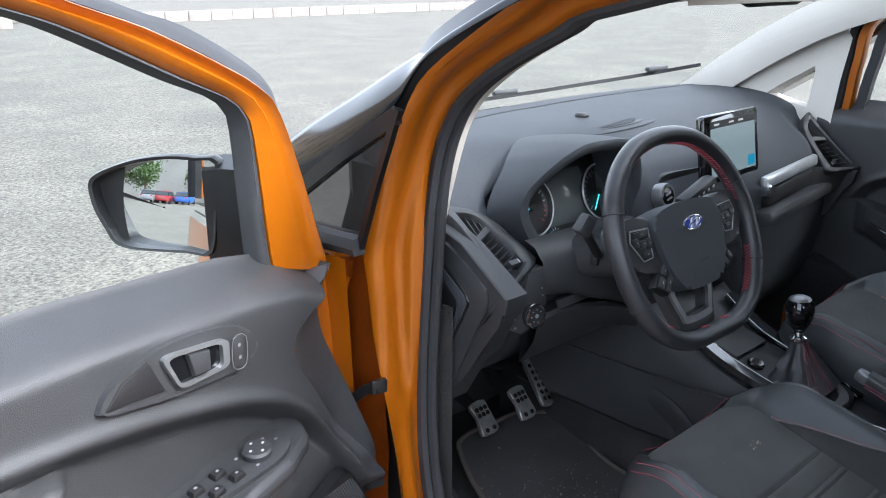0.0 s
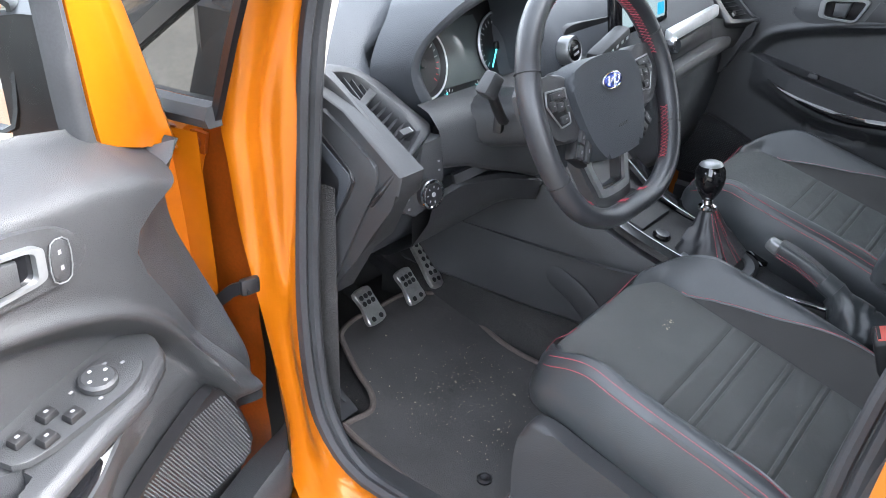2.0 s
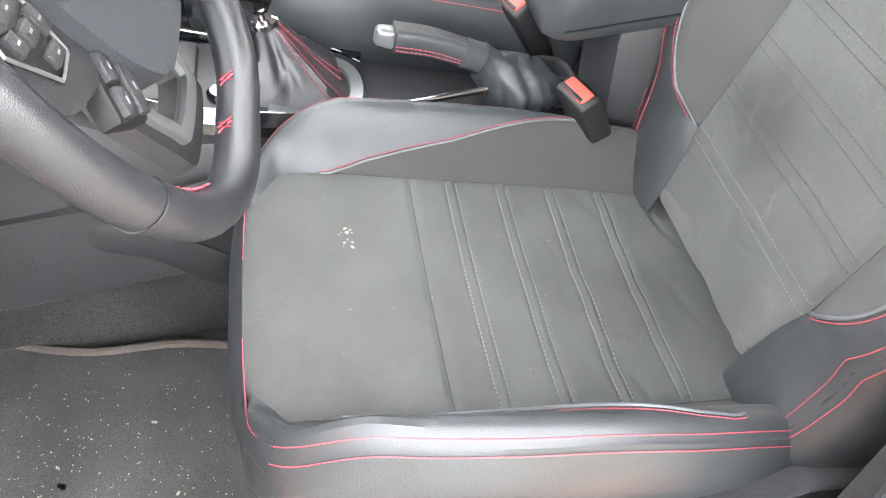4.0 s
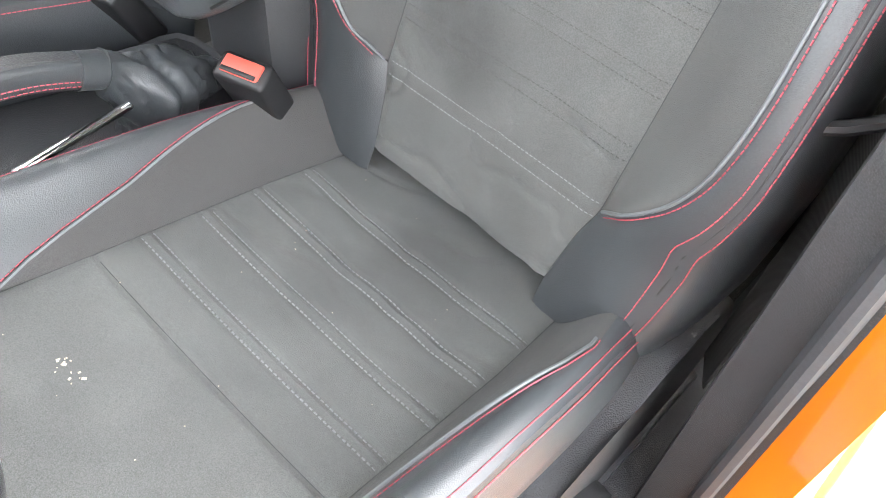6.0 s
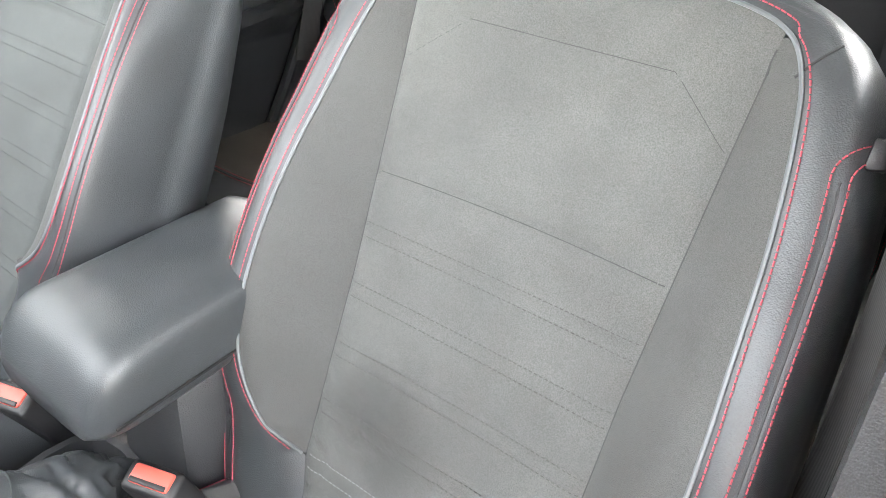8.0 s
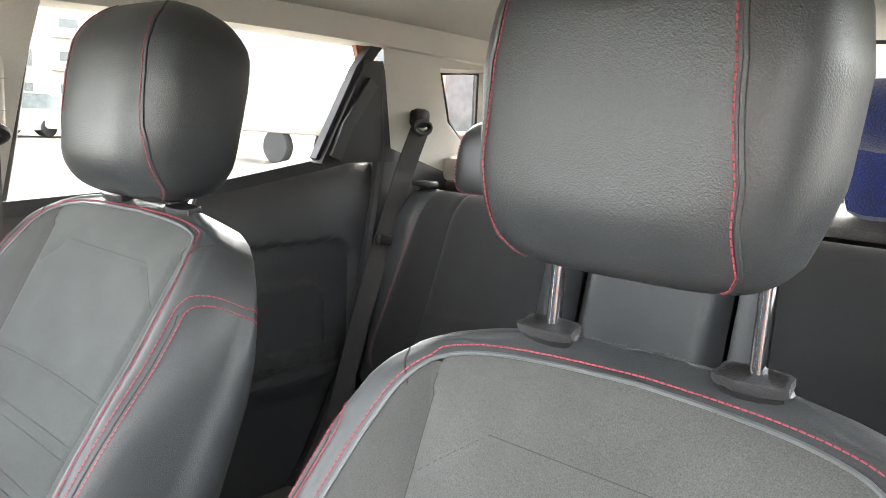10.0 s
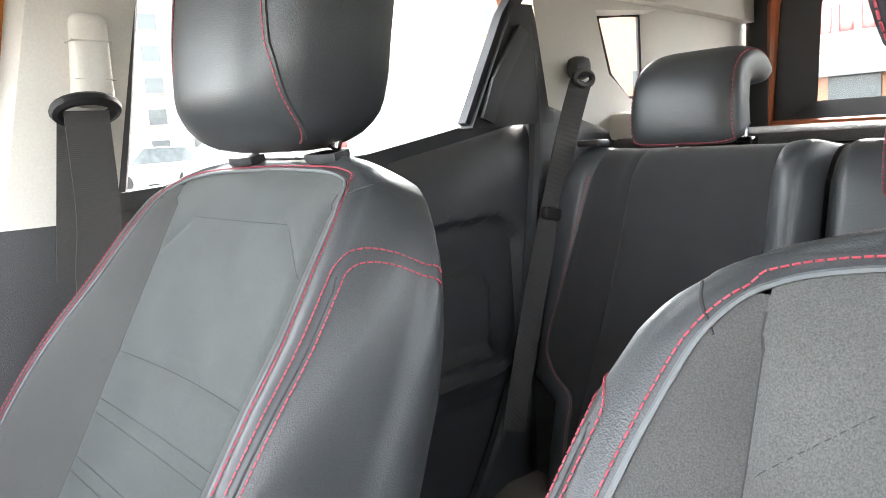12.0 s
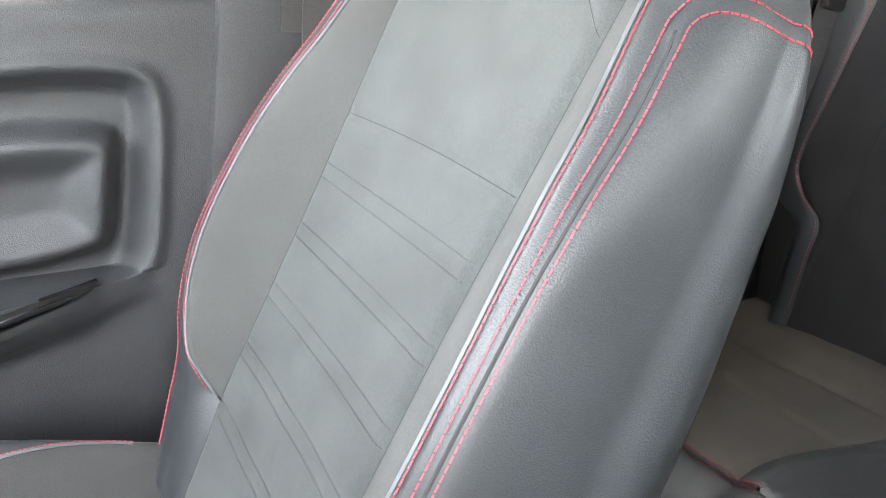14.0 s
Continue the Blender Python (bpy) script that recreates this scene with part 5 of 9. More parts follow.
buckle((-0.128, 0.330, 0.735), (-0.05, 0.34, 0.92), "black seat belt buckle with red button beside the driver seat")
buckle((0.078, 0.362, 0.740), (-0.06, 0.40, 0.9), "black seat belt buckle with red button beside the passenger seat")
# pedals
ped = thing("pedals", (-0.28, 1.20, 0.42), "three brushed metal pedals with rubber studs", "pedals")


def pedal(name, o, u, v, outline, studs):
    m = axes(o, u, v)
    p = part(name, prism(smooth2(outline, 3), -0.006, 0.004, 0.003, m), PEDAL, ped, "brushed metal pedal pad")
    for x, y in studs:
        part("stud", lathe([(0.0055, 0.003), (0.0055, 0.006), (0.0, 0.0065)], m @ Matrix.Translation((x, y, 0)), 10), PLASTIC_DARK, p)
    part("arm", sweep([m @ Vector((0, 0.02, -0.01)), m @ Vector((0, 0.09, -0.05)), m @ Vector((0.01, 0.22, -0.06))], [(-0.008, -0.012), (0.008, -0.012), (0.008, 0.012), (-0.008, 0.012)]), PLASTIC_DARK, p)
    return p


stud = [(x, y) for x in (-0.014, 0.0, 0.014) for y in (0.02, 0.006)] + [(-0.012, -0.030), (0.012, -0.030)]
PAD = [(-0.024, 0.036), (0.024, 0.036), (0.022, 0.0), (0.027, -0.038), (-0.027, -0.038), (-0.022, 0.0)]
pedal("clutch_pedal", (-0.386, 1.207, 0.547), (0.99, 0.10, -0.05), (0.06, 0.66, 0.75), PAD, stud)
pedal("brake_pedal", (-0.266, 1.200, 0.545), (0.99, 0.10, -0.05), (0.06, 0.66, 0.75), PAD, stud)
pedal("throttle_pedal", (-0.186, 1.22, 0.560), (0.97, 0.08, -0.2), (0.10, 0.70, 0.71), [(-0.018, 0.066), (0.018, 0.066), (0.022, 0.0), (0.021, -0.055), (-0.021, -0.055), (-0.022, 0.0)], [(x, y) for x in (-0.009, 0.009) for y in span(-0.042, 0.045, 6)])
# floor mat with its bound edge and crumbs
MAT = [(-0.375, 1.30), (-0.32, 1.315), (-0.25, 1.31), (-0.165, 1.305), (-0.125, 1.27), (-0.078, 1.235), (-0.085, 1.19), (-0.108, 1.11), (-0.135, 1.01), (-0.146, 0.87), (-0.20, 0.775), (-0.42, 0.755), (-0.575, 0.765), (-0.60, 0.80), (-0.59, 0.95), (-0.572, 1.085), (-0.555, 1.10), (-0.50, 1.095), (-0.462, 1.13), (-0.44, 1.19), (-0.405, 1.26)]


def mat_z(x, y):
    return 0.398 + 0.035 * step(1.05, 1.30, y) + 0.004 * noise.noise(Vector((x * 6, y * 6, 0)))


floor_mat = thing("floor_mat", (-0.36, 1.0, 0.39), "worn black carpet floor mat with tan bound edge and crumbs", "floor mat")
mo = smooth2(MAT, 4)
cx, cy = -0.34, 1.02
part("carpet_face", loft([[(cx + (x - cx) * k, cy + (y - cy) * k, mat_z(cx + (x - cx) * k, cy + (y - cy) * k)) for x, y in mo] for k in span(0.02, 1.0, 14)], True, False), CARPET, floor_mat, "black carpet pile", 80)
part("binding", tube([Vector((x, y, mat_z(x, y))) for x, y in mo], 0.0065, 8, True), MAT_EDGE, floor_mat, "tan stitched binding")
part("eyelet", lathe([(0.014, 0.0), (0.014, 0.004), (0.009, 0.006), (0.006, 0.004), (0.0, 0.003)], axes((-0.505, 0.815, 0.400), (1, 0, 0), (0, 1, 0)), 20), PLASTIC_DARK, floor_mat, "black eyelet")
rnd = random.Random(5)
bits = []
for i in range(420):
    x, y = rnd.gauss(-0.33, 0.10), rnd.gauss(0.98, 0.11)
    if -0.56 < x < -0.15 and 0.79 < y < 1.24:
        s = rnd.uniform(0.0004, 0.0014) * (2.2 if rnd.random() < 0.05 else 1)
        bits.append(rbox((s * rnd.uniform(0.8, 2.6), s, s * 0.7), 0, pose(x, y, mat_z(x, y) + 0.002, 0, 0, rnd.uniform(0, 180))))
tagged(part("crumbs", join(*bits), CRUMB, floor_mat, "pale crumbs"), kind="stuff")
part_rest = thing("foot_rest", (-0.58, 1.2, 0.40), "black ribbed plastic foot rest", "foot rest")
rest = part("plate", sheet(lambda x, t: (x, 1.10 + 0.17 * t, 0.42 + 0.10 * t), span(-0.65, -0.53, 4), span(0, 1, 3)), PLASTIC, part_rest)
for i in range(6):
    part("rib", rbox((0.006, 0.15, 0.006), 0.002, axes((-0.635 + 0.018 * i, 1.185, 0.475), (1, 0, 0), (0, 0.86, 0.5))), PLASTIC, rest)
# sill scuff plate with its lettering
plate = thing("sill_plate", (-0.745, 0.75, 0.435), "brushed metal sill plate with red letters", "sill plate")
m = axes((-0.768, 0.75, 0.4535), (0, -1, 0), (1, 0, 0.33))
part("plate", prism([(-0.20, -0.024), (-0.185, -0.032), (0.30, -0.032), (0.30, 0.026), (-0.16, 0.026), (-0.20, 0.005)], 0.0, 0.004, 0.0015, axes((-0.764, 0.745, 0.4500), (0, -1, 0), (1, 0, 0.33))), SKUFF, plate)


def letters(text, size, m, mat, parent, name="lettering", shear=0.0):
    cu = bpy.data.curves.new(name, "FONT")
    cu.body, cu.size, cu.extrude, cu.shear = text, size, 0.0004, shear
    ob = bpy.data.objects.new(name, cu)
    scene.collection.objects.link(ob)
    dg = bpy.context.evaluated_depsgraph_get()
    me = bpy.data.meshes.new_from_object(ob.evaluated_get(dg))
    bpy.data.objects.remove(ob)
    o = origin(parent)
    me.transform(Matrix.Translation(-o) @ m)
    me.materials.clear()
    me.materials.append(mat)
    out = new(name, me)
    out.parent = parent
    return out


lm = axes((-0.782, 0.812, 0.4495), (0, -1, 0), (1, 0, 0.33))
letters("ST", 0.040, lm, RED_INK, plate, shear=0.3)
letters("Line", 0.026, lm @ Matrix.Translation((0.075, 0.002, 0)), GREY_INK, plate, shear=0.3)
part("emboss", prism([(-0.165, -0.018), (-0.11, -0.018), (-0.095, 0.004), (-0.15, 0.004)], 0.004, 0.0046, 0.0, axes((-0.758, 0.75, 0.4522), (0, -1, 0), (1, 0, 0.33))), GREY_INK, plate)
part("emboss", prism([(0.17, -0.018), (0.28, -0.018), (0.28, 0.006), (0.185, 0.006)], 0.004, 0.0046, 0.0, axes((-0.758, 0.75, 0.4522), (0, -1, 0), (1, 0, 0.33))), GREY_INK, plate)


# ---- open driver's door ----
DOOR_O, DOOR_S = Vector((-0.8150, 1.0655, 0.010)), Vector((-0.97014, -0.24254, 0))
DOOR_N = Vector((0.24254, -0.97014, 0))


def door_at(s, z, d=0.0):
    """On the open door: s from the hinge outwards, z up, d towards the cabin side."""
    return DOOR_O + DOOR_S * s + DOOR_N * d + Vector((0, 0, z))


DM = Matrix(((DOOR_S.x, 0, DOOR_N.x, DOOR_O.x), (DOOR_S.y, 0, DOOR_N.y, DOOR_O.y), (DOOR_S.z, 1, DOOR_N.z, DOOR_O.z), (0, 0, 0, 1)))


def turned(shape):
    return shape[0], [f[::-1] for f in shape[1]]


def dprism(outline, low, high, r=0.003, seg=2):
    """A flat piece on the door."""
    return turned(prism(outline, low, high, r, DM, seg))


LINING = []


def door_part(name, shape, mat, parent, label="", smooth=None):
    """A piece of the door's lining, noted so that the other front door gets its mirror image."""
    ob = part(name, shape, mat, parent, label) if smooth is None else part(name, shape, mat, parent, label, smooth)
    LINING.append((ob, name, shape, mat, parent, label, smooth))
    return ob


door = thing("front_door", door_at(0.5, 0.40, -0.05), "open orange front door with a black grained inner panel", "car door")
CREASE = [(-0.05, 0.66), (0.06, 0.69), (0.112, 0.790), (0.166, 0.856), (0.240, 0.901), (0.346, 0.934), (0.517, 0.966), (0.65, 0.976), (1.1, 0.985)]
TOP = [(0.02, 1.035), (0.05, 1.048), (0.135, 1.085), (0.216, 1.100), (0.308, 1.106), (0.475, 1.116), (0.605, 1.118), (1.1, 1.125)]


RIDGE = [(0.40, 0.030), (0.60, 0.022), (0.70, 0.020), (0.712, 0.022), (0.78, 0.068), (0.86, 0.118), (0.92, 0.158), (0.950, 0.168), (0.975, 0.160), (1.01, 0.120), (1.04, 0.082), (1.062, 0.052), (1.10, 0.052)]
ARM_Z = [(0.15, 0.828), (0.20, 0.826), (0.30, 0.816), (0.40, 0.797), (0.55, 0.768), (0.70, 0.752), (1.1, 0.745)]
ARM_D = [(0.155, 0.0), (0.165, 0.018), (0.18, 0.032), (0.235, 0.056), (0.39, 0.068), (0.55, 0.078), (0.70, 0.085), (1.1, 0.085)]


PAD_EDGE = [(0.60, 0.50), (0.735, 0.521), (0.79, 0.543), (0.85, 0.551), (0.894, 0.536), (0.93, 0.524)]


def panel_depth(s, z):
    c, t = soft_table(CREASE, s), lerp_table(TOP, s)
    d = 0.004 + 0.010 * bell(z - c - 0.012, 0.012)
    d -= 0.10 * step(t - 0.065, t, z) ** 2
    arm = lerp_table(ARM_Z, s)
    # hollow between the crease and the armrest, padded further out, flat below
    hollow = step(c + 0.006, c - 0.040, z)
    edge = lerp_table(PAD_EDGE, z)
    pad = step(edge - 0.008, edge + 0.010, s) * step(0.934 + (s - 0.526) * 0.09, 0.916 + (s - 0.526) * 0.09, z)
    d += hollow * (-0.042 + pad * (0.030 + 0.030 * step(0.93, 0.76, z)))
    d += hollow * 0.003 * bell(s - edge, 0.006) * step(0.94, 0.92, z)
    d += 0.040 * step(arm - 0.02, arm - 0.10, z) * step(0.62, 0.54, s)
    return d


rows = []
for k in span(0, 1, 150):
    z0 = 0.42 + (1.08 - 0.42) * k
    s0 = lerp_table(RIDGE, z0)
    row = []
    for u in span(0, 1, 150):
        s_ = s0 + (1.08 - s0) * u ** 1.25
        z_ = 0.42 + (lerp_table(TOP, s_) - 0.42) * k
        row.append(door_at(s_, z_, panel_depth(s_, z_)))
    rows.append(row)
inner = door_part("inner_panel", turned(loft(rows, False)), PLASTIC, door, "black grained door lining", 50)
# front edge of the lining, folded towards the hinge
EDGE = [(0.40, 0.0, -0.03), (0.60, -0.005, -0.02), (0.705, 0.004, 0.020), (0.78, 0.012, -0.005), (0.88, 0.038, -0.035), (0.94, 0.056, -0.045), (0.99, 0.056, -0.050), (1.03, 0.038, -0.046), (1.056, 0.030, -0.040), (1.066, 0.030, -0.05)]
rows = []
for k in span(0, 1, 60):
    z = 0.42 + (1.050 - 0.42) * k
    s0 = lerp_table(RIDGE, z)
    a_ = door_at(s0, 0.42 + (lerp_table(TOP, s0) - 0.42) * (z - 0.42) / (1.08 - 0.42), panel_depth(s0, z))
    es, ed = soft_table([(q[0], q[1]) for q in EDGE], z), soft_table([(q[0], q[2]) for q in EDGE], z)
    b_ = door_at(es, z, ed)
    n_ = DOOR_N * 0.008
    rows.append([a_, a_.lerp(b_, 0.12) - n_ * 0.4, a_.lerp(b_, 0.5) - n_, a_.lerp(b_, 0.92), b_, b_ - DOOR_N * 0.03])
door_part("panel_edge", loft(rows, False), PLASTIC, door, "folded front edge of the lining", 50)
# handle bowl
BEZEL = [(0.492, 1.011), (0.471, 1.035), (0.428, 1.052), (0.375, 1.057), (0.319, 1.052), (0.270, 1.037), (0.247, 1.010), (0.249, 0.992), (0.274, 0.980), (0.326, 0.980), (0.402, 0.986), (0.484, 1.001)]
bez = door_part("handle_bezel", dprism(smooth2(BEZEL, 4), 0.0, 0.014, 0.004), PLASTIC, door, "black handle surround")
HANDLE = [(0.410, 1.048), (0.303, 1.036), (0.304, 0.995), (0.385, 0.994)]
HIN = [(0.401, 1.043), (0.314, 1.033), (0.315, 0.9985), (0.382, 0.9975)]


def soft_corners(poly, f=0.2):
    """The outline with its corners cut round."""
    out = []
    for a_, b_, c_ in zip(poly[-1:] + poly[:-1], poly, poly[1:] + poly[:1]):
        p, q, r = Vector(a_), Vector(b_), Vector(c_)
        u, w = q.lerp(p, f), q.lerp(r, f)
        out += [tuple(u.lerp(q, t).lerp(q.lerp(w, t), t)) for t in span(0, 1, 5)]
    return out


door_part("handle_rim", turned(ring(soft_corners(HANDLE), soft_corners(HIN), 0.0, 0.022, m=DM)), SILVER, bez, "satin silver handle frame")
door_part("handle_bowl", dprism(HIN, 0.006, 0.0145, 0.0), GLOSS, bez)
door_part("handle_pull", dprism([(0.370, 1.037), (0.335, 1.031), (0.336, 1.003), (0.362, 1.003)], 0.010, 0.024, 0.004), PLASTIC, bez, "door handle")
door_part("tweeter_grille", dprism([(0.486, 1.008), (0.463, 1.033), (0.424, 1.047), (0.403, 1.000)], 0.008, 0.017, 0.002), PLASTIC_DARK, bez, "fine tweeter mesh")
lock = door_part("lock_switch", dprism(smooth2([(0.291, 1.027), (0.272, 1.024), (0.275, 0.986), (0.294, 0.989)], 3), 0.008, 0.018, 0.003), PLASTIC, bez, "lock buttons with pale symbols")
door_part("switch_rim", tube([door_at(x, z, 0.018) for x, z in smooth2([(0.2925, 1.0285), (0.2705, 1.0255), (0.2735, 0.9845), (0.2955, 0.9875)], 3)], 0.0008, 5, True), SILVER, bez)
for z in (1.016, 0.998):
    door_part("symbol", dprism([(0.2810, z - 0.002), (0.2850, z - 0.002), (0.2850, z + 0.003), (0.2810, z + 0.003)], 0.017, 0.0182, 0.0), GREY_INK, lock)
# armrest with switches, pull pocket, gloss strip and grab bar
POCKET = [(0.505, 0.022), (0.488, 0.012), (0.405, 0.004), (0.382, 0.018), (0.385, 0.036), (0.480, 0.054), (0.500, 0.046)]


def inside(poly, x, y):
    hit = False
    for (x1, y1), (x2, y2) in zip(poly, poly[1:] + poly[:1]):
        if (y1 > y) != (y2 > y) and x < (x2 - x1) * (y - y1) / (y2 - y1) + x1:
            hit = not hit
    return hit


def arm_top(s_, q, lift=0.0):
    """On the armrest's top: s along the door, q from the door (0) to its front edge (1)."""
    d = -0.040 + (lerp_table(ARM_D, s_) + 0.040) * q
    z = lerp_table(ARM_Z, s_) + 0.010 * (1 - q) - 0.006 * step(0.85, 1.0, q) ** 2
    if inside(POCKET, s_, d):
        z -= 0.045
    return door_at(s_, z + lift, d)


arm_rows = []
for s_ in span(0.156, 0.62, 230):
    row = [arm_top(s_, q) for q in span(0, 1, 80)]
    f = row[-1]
    w = 1 - step(0.20, 0.16, s_)
    row += [f + DOOR_N * 0.003 + Vector((0, 0, -0.005)), f + DOOR_N * 0.002 + Vector((0, 0, -0.014)), f - DOOR_N * 0.004 * w + Vector((0, 0, -0.022)), f - DOOR_N * 0.04 * w + Vector((0, 0, -0.024))]
    arm_rows.append(row)
arm = door_part("armrest", turned(loft(arm_rows, False)), PLASTIC, door, "grained armrest with a pull pocket", 40)
BAR = [(0.235, 0.822, 0.050), (0.30, 0.782, 0.064), (0.345, 0.762, 0.074), (0.42, 0.742, 0.084), (0.478, 0.712, 0.090), (0.545, 0.690, 0.092), (0.70, 0.650, 0.088), (0.95, 0.63, 0.085)]
bar_line = spline([(a_, b_, c_) for a_, b_, c_ in BAR], 8)
rows = []
for q in bar_line:
    f = door_at(q.x, lerp_table(ARM_Z, q.x) - 0.020, lerp_table(ARM_D, q.x) - 0.005)
    b_ = door_at(q.x, q.y, q.z - 0.006)
    rows.append([f - DOOR_N * 0.01, f, f.lerp(b_, 0.3) - DOOR_N * 0.006, f.lerp(b_, 0.6) - DOOR_N * 0.008, b_, b_ - DOOR_N * 0.01])
door_part("grab_strip", turned(loft(rows, False)), GLOSS, arm, "gloss black strip below the armrest", 60)
rows = []
for q in bar_line:
    w = step(0.23, 0.33, q.x)
    a_ = door_at(q.x, q.y, q.z - 0.008)
    rows.append([a_ - DOOR_N * 0.02, a_, a_ + DOOR_N * 0.006 + Vector((0, 0, -0.002)), a_ + DOOR_N * 0.008 * w + Vector((0, 0, -0.012 - 0.012 * w)), a_ + DOOR_N * 0.002 + Vector((0, 0, -0.020 - 0.018 * w)),
                 door_at(q.x - 0.01, q.y - 0.05 - 0.03 * w, max(0.022, q.z - 0.045 * w)), door_at(q.x - 0.015, q.y - 0.07 - 0.06 * w, 0.016)])
door_part("grab_bar", turned(loft(rows, False)), PLASTIC, arm, "grained grab bar", 50)
SM = axes(door_at(0.300, 0.827, 0.010), DOOR_S + Vector((0, 0, -0.10)), DOOR_N + Vector((0, 0, -0.10)))
pod = door_part("switch_pod", prism(smooth2([(-0.10, 0.004), (-0.075, -0.030), (0.0, -0.030), (0.085, -0.016), (0.080, 0.020), (-0.02, 0.034), (-0.07, 0.030)], 3), -0.008, 0.0012, 0.001, SM), PLASTIC, arm, "window switch panel")
for x, y in ((0.026, -0.010), (0.012, 0.014), (0.066, -0.008), (0.050, 0.016)):
    b = door_part("window_switch", taper((0.022, 0.017, 0.009), (0.8, 0.8), 0.002, SM @ Matrix.Translation((x, y, 0.006))), PLASTIC_DARK, pod, "window switch")
    door_part("symbol", rbox((0.0045, 0.0035, 0.0006), 0, SM @ Matrix.Translation((x, y, 0.0108))), GREY_INK, b)
door_part("mirror_knob", lathe([(0.022, 0.0), (0.022, 0.007), (0.018, 0.010), (0.0, 0.010)], SM @ Matrix.Translation((-0.040, 0.0, 0.003)), 24), PLASTIC, pod, "round mirror control")
for i in range(4):
    an = i * math.pi / 2
    door_part("symbol", rbox((0.004, 0.003, 0.0006), 0, SM @ Matrix.Translation((-0.040 + 0.012 * math.cos(an), 0.012 * math.sin(an), 0.0134))), WHITE_INK, pod)
for x, y in ((-0.066, -0.016), (-0.078, 0.0), (-0.012, -0.014), (-0.022, 0.020)):
    door_part("symbol", rbox((0.005, 0.0035, 0.0006), 0, SM @ Matrix.Translation((x, y, 0.0034))), GREY_INK, pod)
# speaker grille with holes read as a dimpled mesh
SPK = [(0.100, 0.716), (0.085, 0.712), (0.050, 0.655), (0.026, 0.585), (0.030, 0.556), (0.060, 0.546), (0.175, 0.554), (0.215, 0.580), (0.254, 0.640), (0.250, 0.655), (0.19, 0.685), (0.12, 0.712)]
spk = door_part("speaker_grille", dprism(smooth2(SPK, 5), 0.010, 0.030, 0.006, 3), PLASTIC_DARK, door, "black speaker mesh")
dots = []
mesh_line = smooth2([(0.140 + (a - 0.140) * 0.94, 0.63 + (b - 0.63) * 0.94) for a, b in SPK], 3)
for i in range(46):
    for j in range(46):
        s, z = 0.005 + i * 0.0052 + (0.0026 if j % 2 else 0), 0.49 + j * 0.0046
        if inside(mesh_line, s, z):
            r = 0.0021
            dots.append(([door_at(s - r, z, 0.0302), door_at(s, z - r, 0.0302), door_at(s + r, z, 0.0302), door_at(s, z + r, 0.0302), door_at(s, z, 0.0326)], [[0, 1, 4], [1, 2, 4], [2, 3, 4], [3, 0, 4]]))
tagged(door_part("mesh_beads", join(*dots), PLASTIC, spk), kind="stuff")
# map bin along the foot
bin_rows = []
for s in span(-0.06, 1.05, 40):
    lip = lerp_table([(-0.06, 0.545), (0.02, 0.546), (0.062, 0.540), (0.20, 0.512), (0.29, 0.518), (0.36, 0.545), (0.47, 0.585), (0.6, 0.61), (1.05, 0.61)], s)
    w = 0.07 * step(-0.09, 0.02, s)
    bin_rows.append([door_at(s, lip - 0.02, 0.018), door_at(s, lip, 0.02 + w * 0.72), door_at(s, lip + 0.004, 0.02 + w * 0.84), door_at(s, lip - 0.006, 0.02 + w * 0.95), door_at(s, lip - 0.06, 0.02 + w), door_at(s, 0.42, 0.02 + w * 0.75), door_at(s, 0.385, 0.01), door_at(s, 0.38, -0.02)])
door_part("door_bin", loft(bin_rows, False), PLASTIC, door, "grained door bin", 50)
# painted door: skin, front edge, window frame, glass
skin = [[door_at(s, z, -0.125 - 0.035 * math.sin(3.14 * (z - 0.36) / 0.75)) for s in span(-0.02, 1.10, 12)] for z in span(0.36, 1.06, 10)]
part("door_skin", loft(skin, False), PAINT, door, "orange painted outer skin", 60)
part("door_edge", sheet(lambda d, z: door_at(-0.016 - 0.012 * math.sin(3.14 * (z - 0.36) / 0.7) + 0.06 * step(0.5, 0.38, z), z, d), span(-0.125, -0.052, 6), span(0.37, 1.04, 14)), PAINT, door, "orange front edge of the door", 60)
FRAME_IN = [(0.148, 1.070), (0.152, 1.109), (0.158, 1.247), (0.162, 1.292), (0.170, 1.311), (0.198, 1.332), (0.269, 1.362), (0.347, 1.399), (0.414, 1.430), (0.474, 1.452), (0.62, 1.49), (0.85, 1.51), (1.0, 1.50), (1.06, 1.45), (1.08, 1.12)]
FRAME_MID = [(0.010, 1.026), (0.024, 1.070), (0.065, 1.203), (0.106, 1.308), (0.127, 1.331), (0.167, 1.360), (0.297, 1.423), (0.384, 1.454), (0.56, 1.508), (0.85, 1.545), (1.03, 1.535), (1.10, 1.46), (1.12, 1.12)]
FRAME_OUT = [(-0.020, 1.036), (0.000, 1.10), (0.030, 1.195), (0.052, 1.270), (0.056, 1.296), (0.072, 1.337), (0.125, 1.378), (0.220, 1.428), (0.295, 1.451), (0.52, 1.525), (0.85, 1.575), (1.05, 1.56), (1.14, 1.46), (1.15, 1.12)]


def frame_line(pts, d, n=60):
    line = spline([(s, z, 0) for s, z in pts], 8)
    line = even(line, sum((a - b).length for a, b in zip(line, line[1:])) / (n + 0.001))[:n]
    return [door_at(p.x, p.y, d) for p in line]


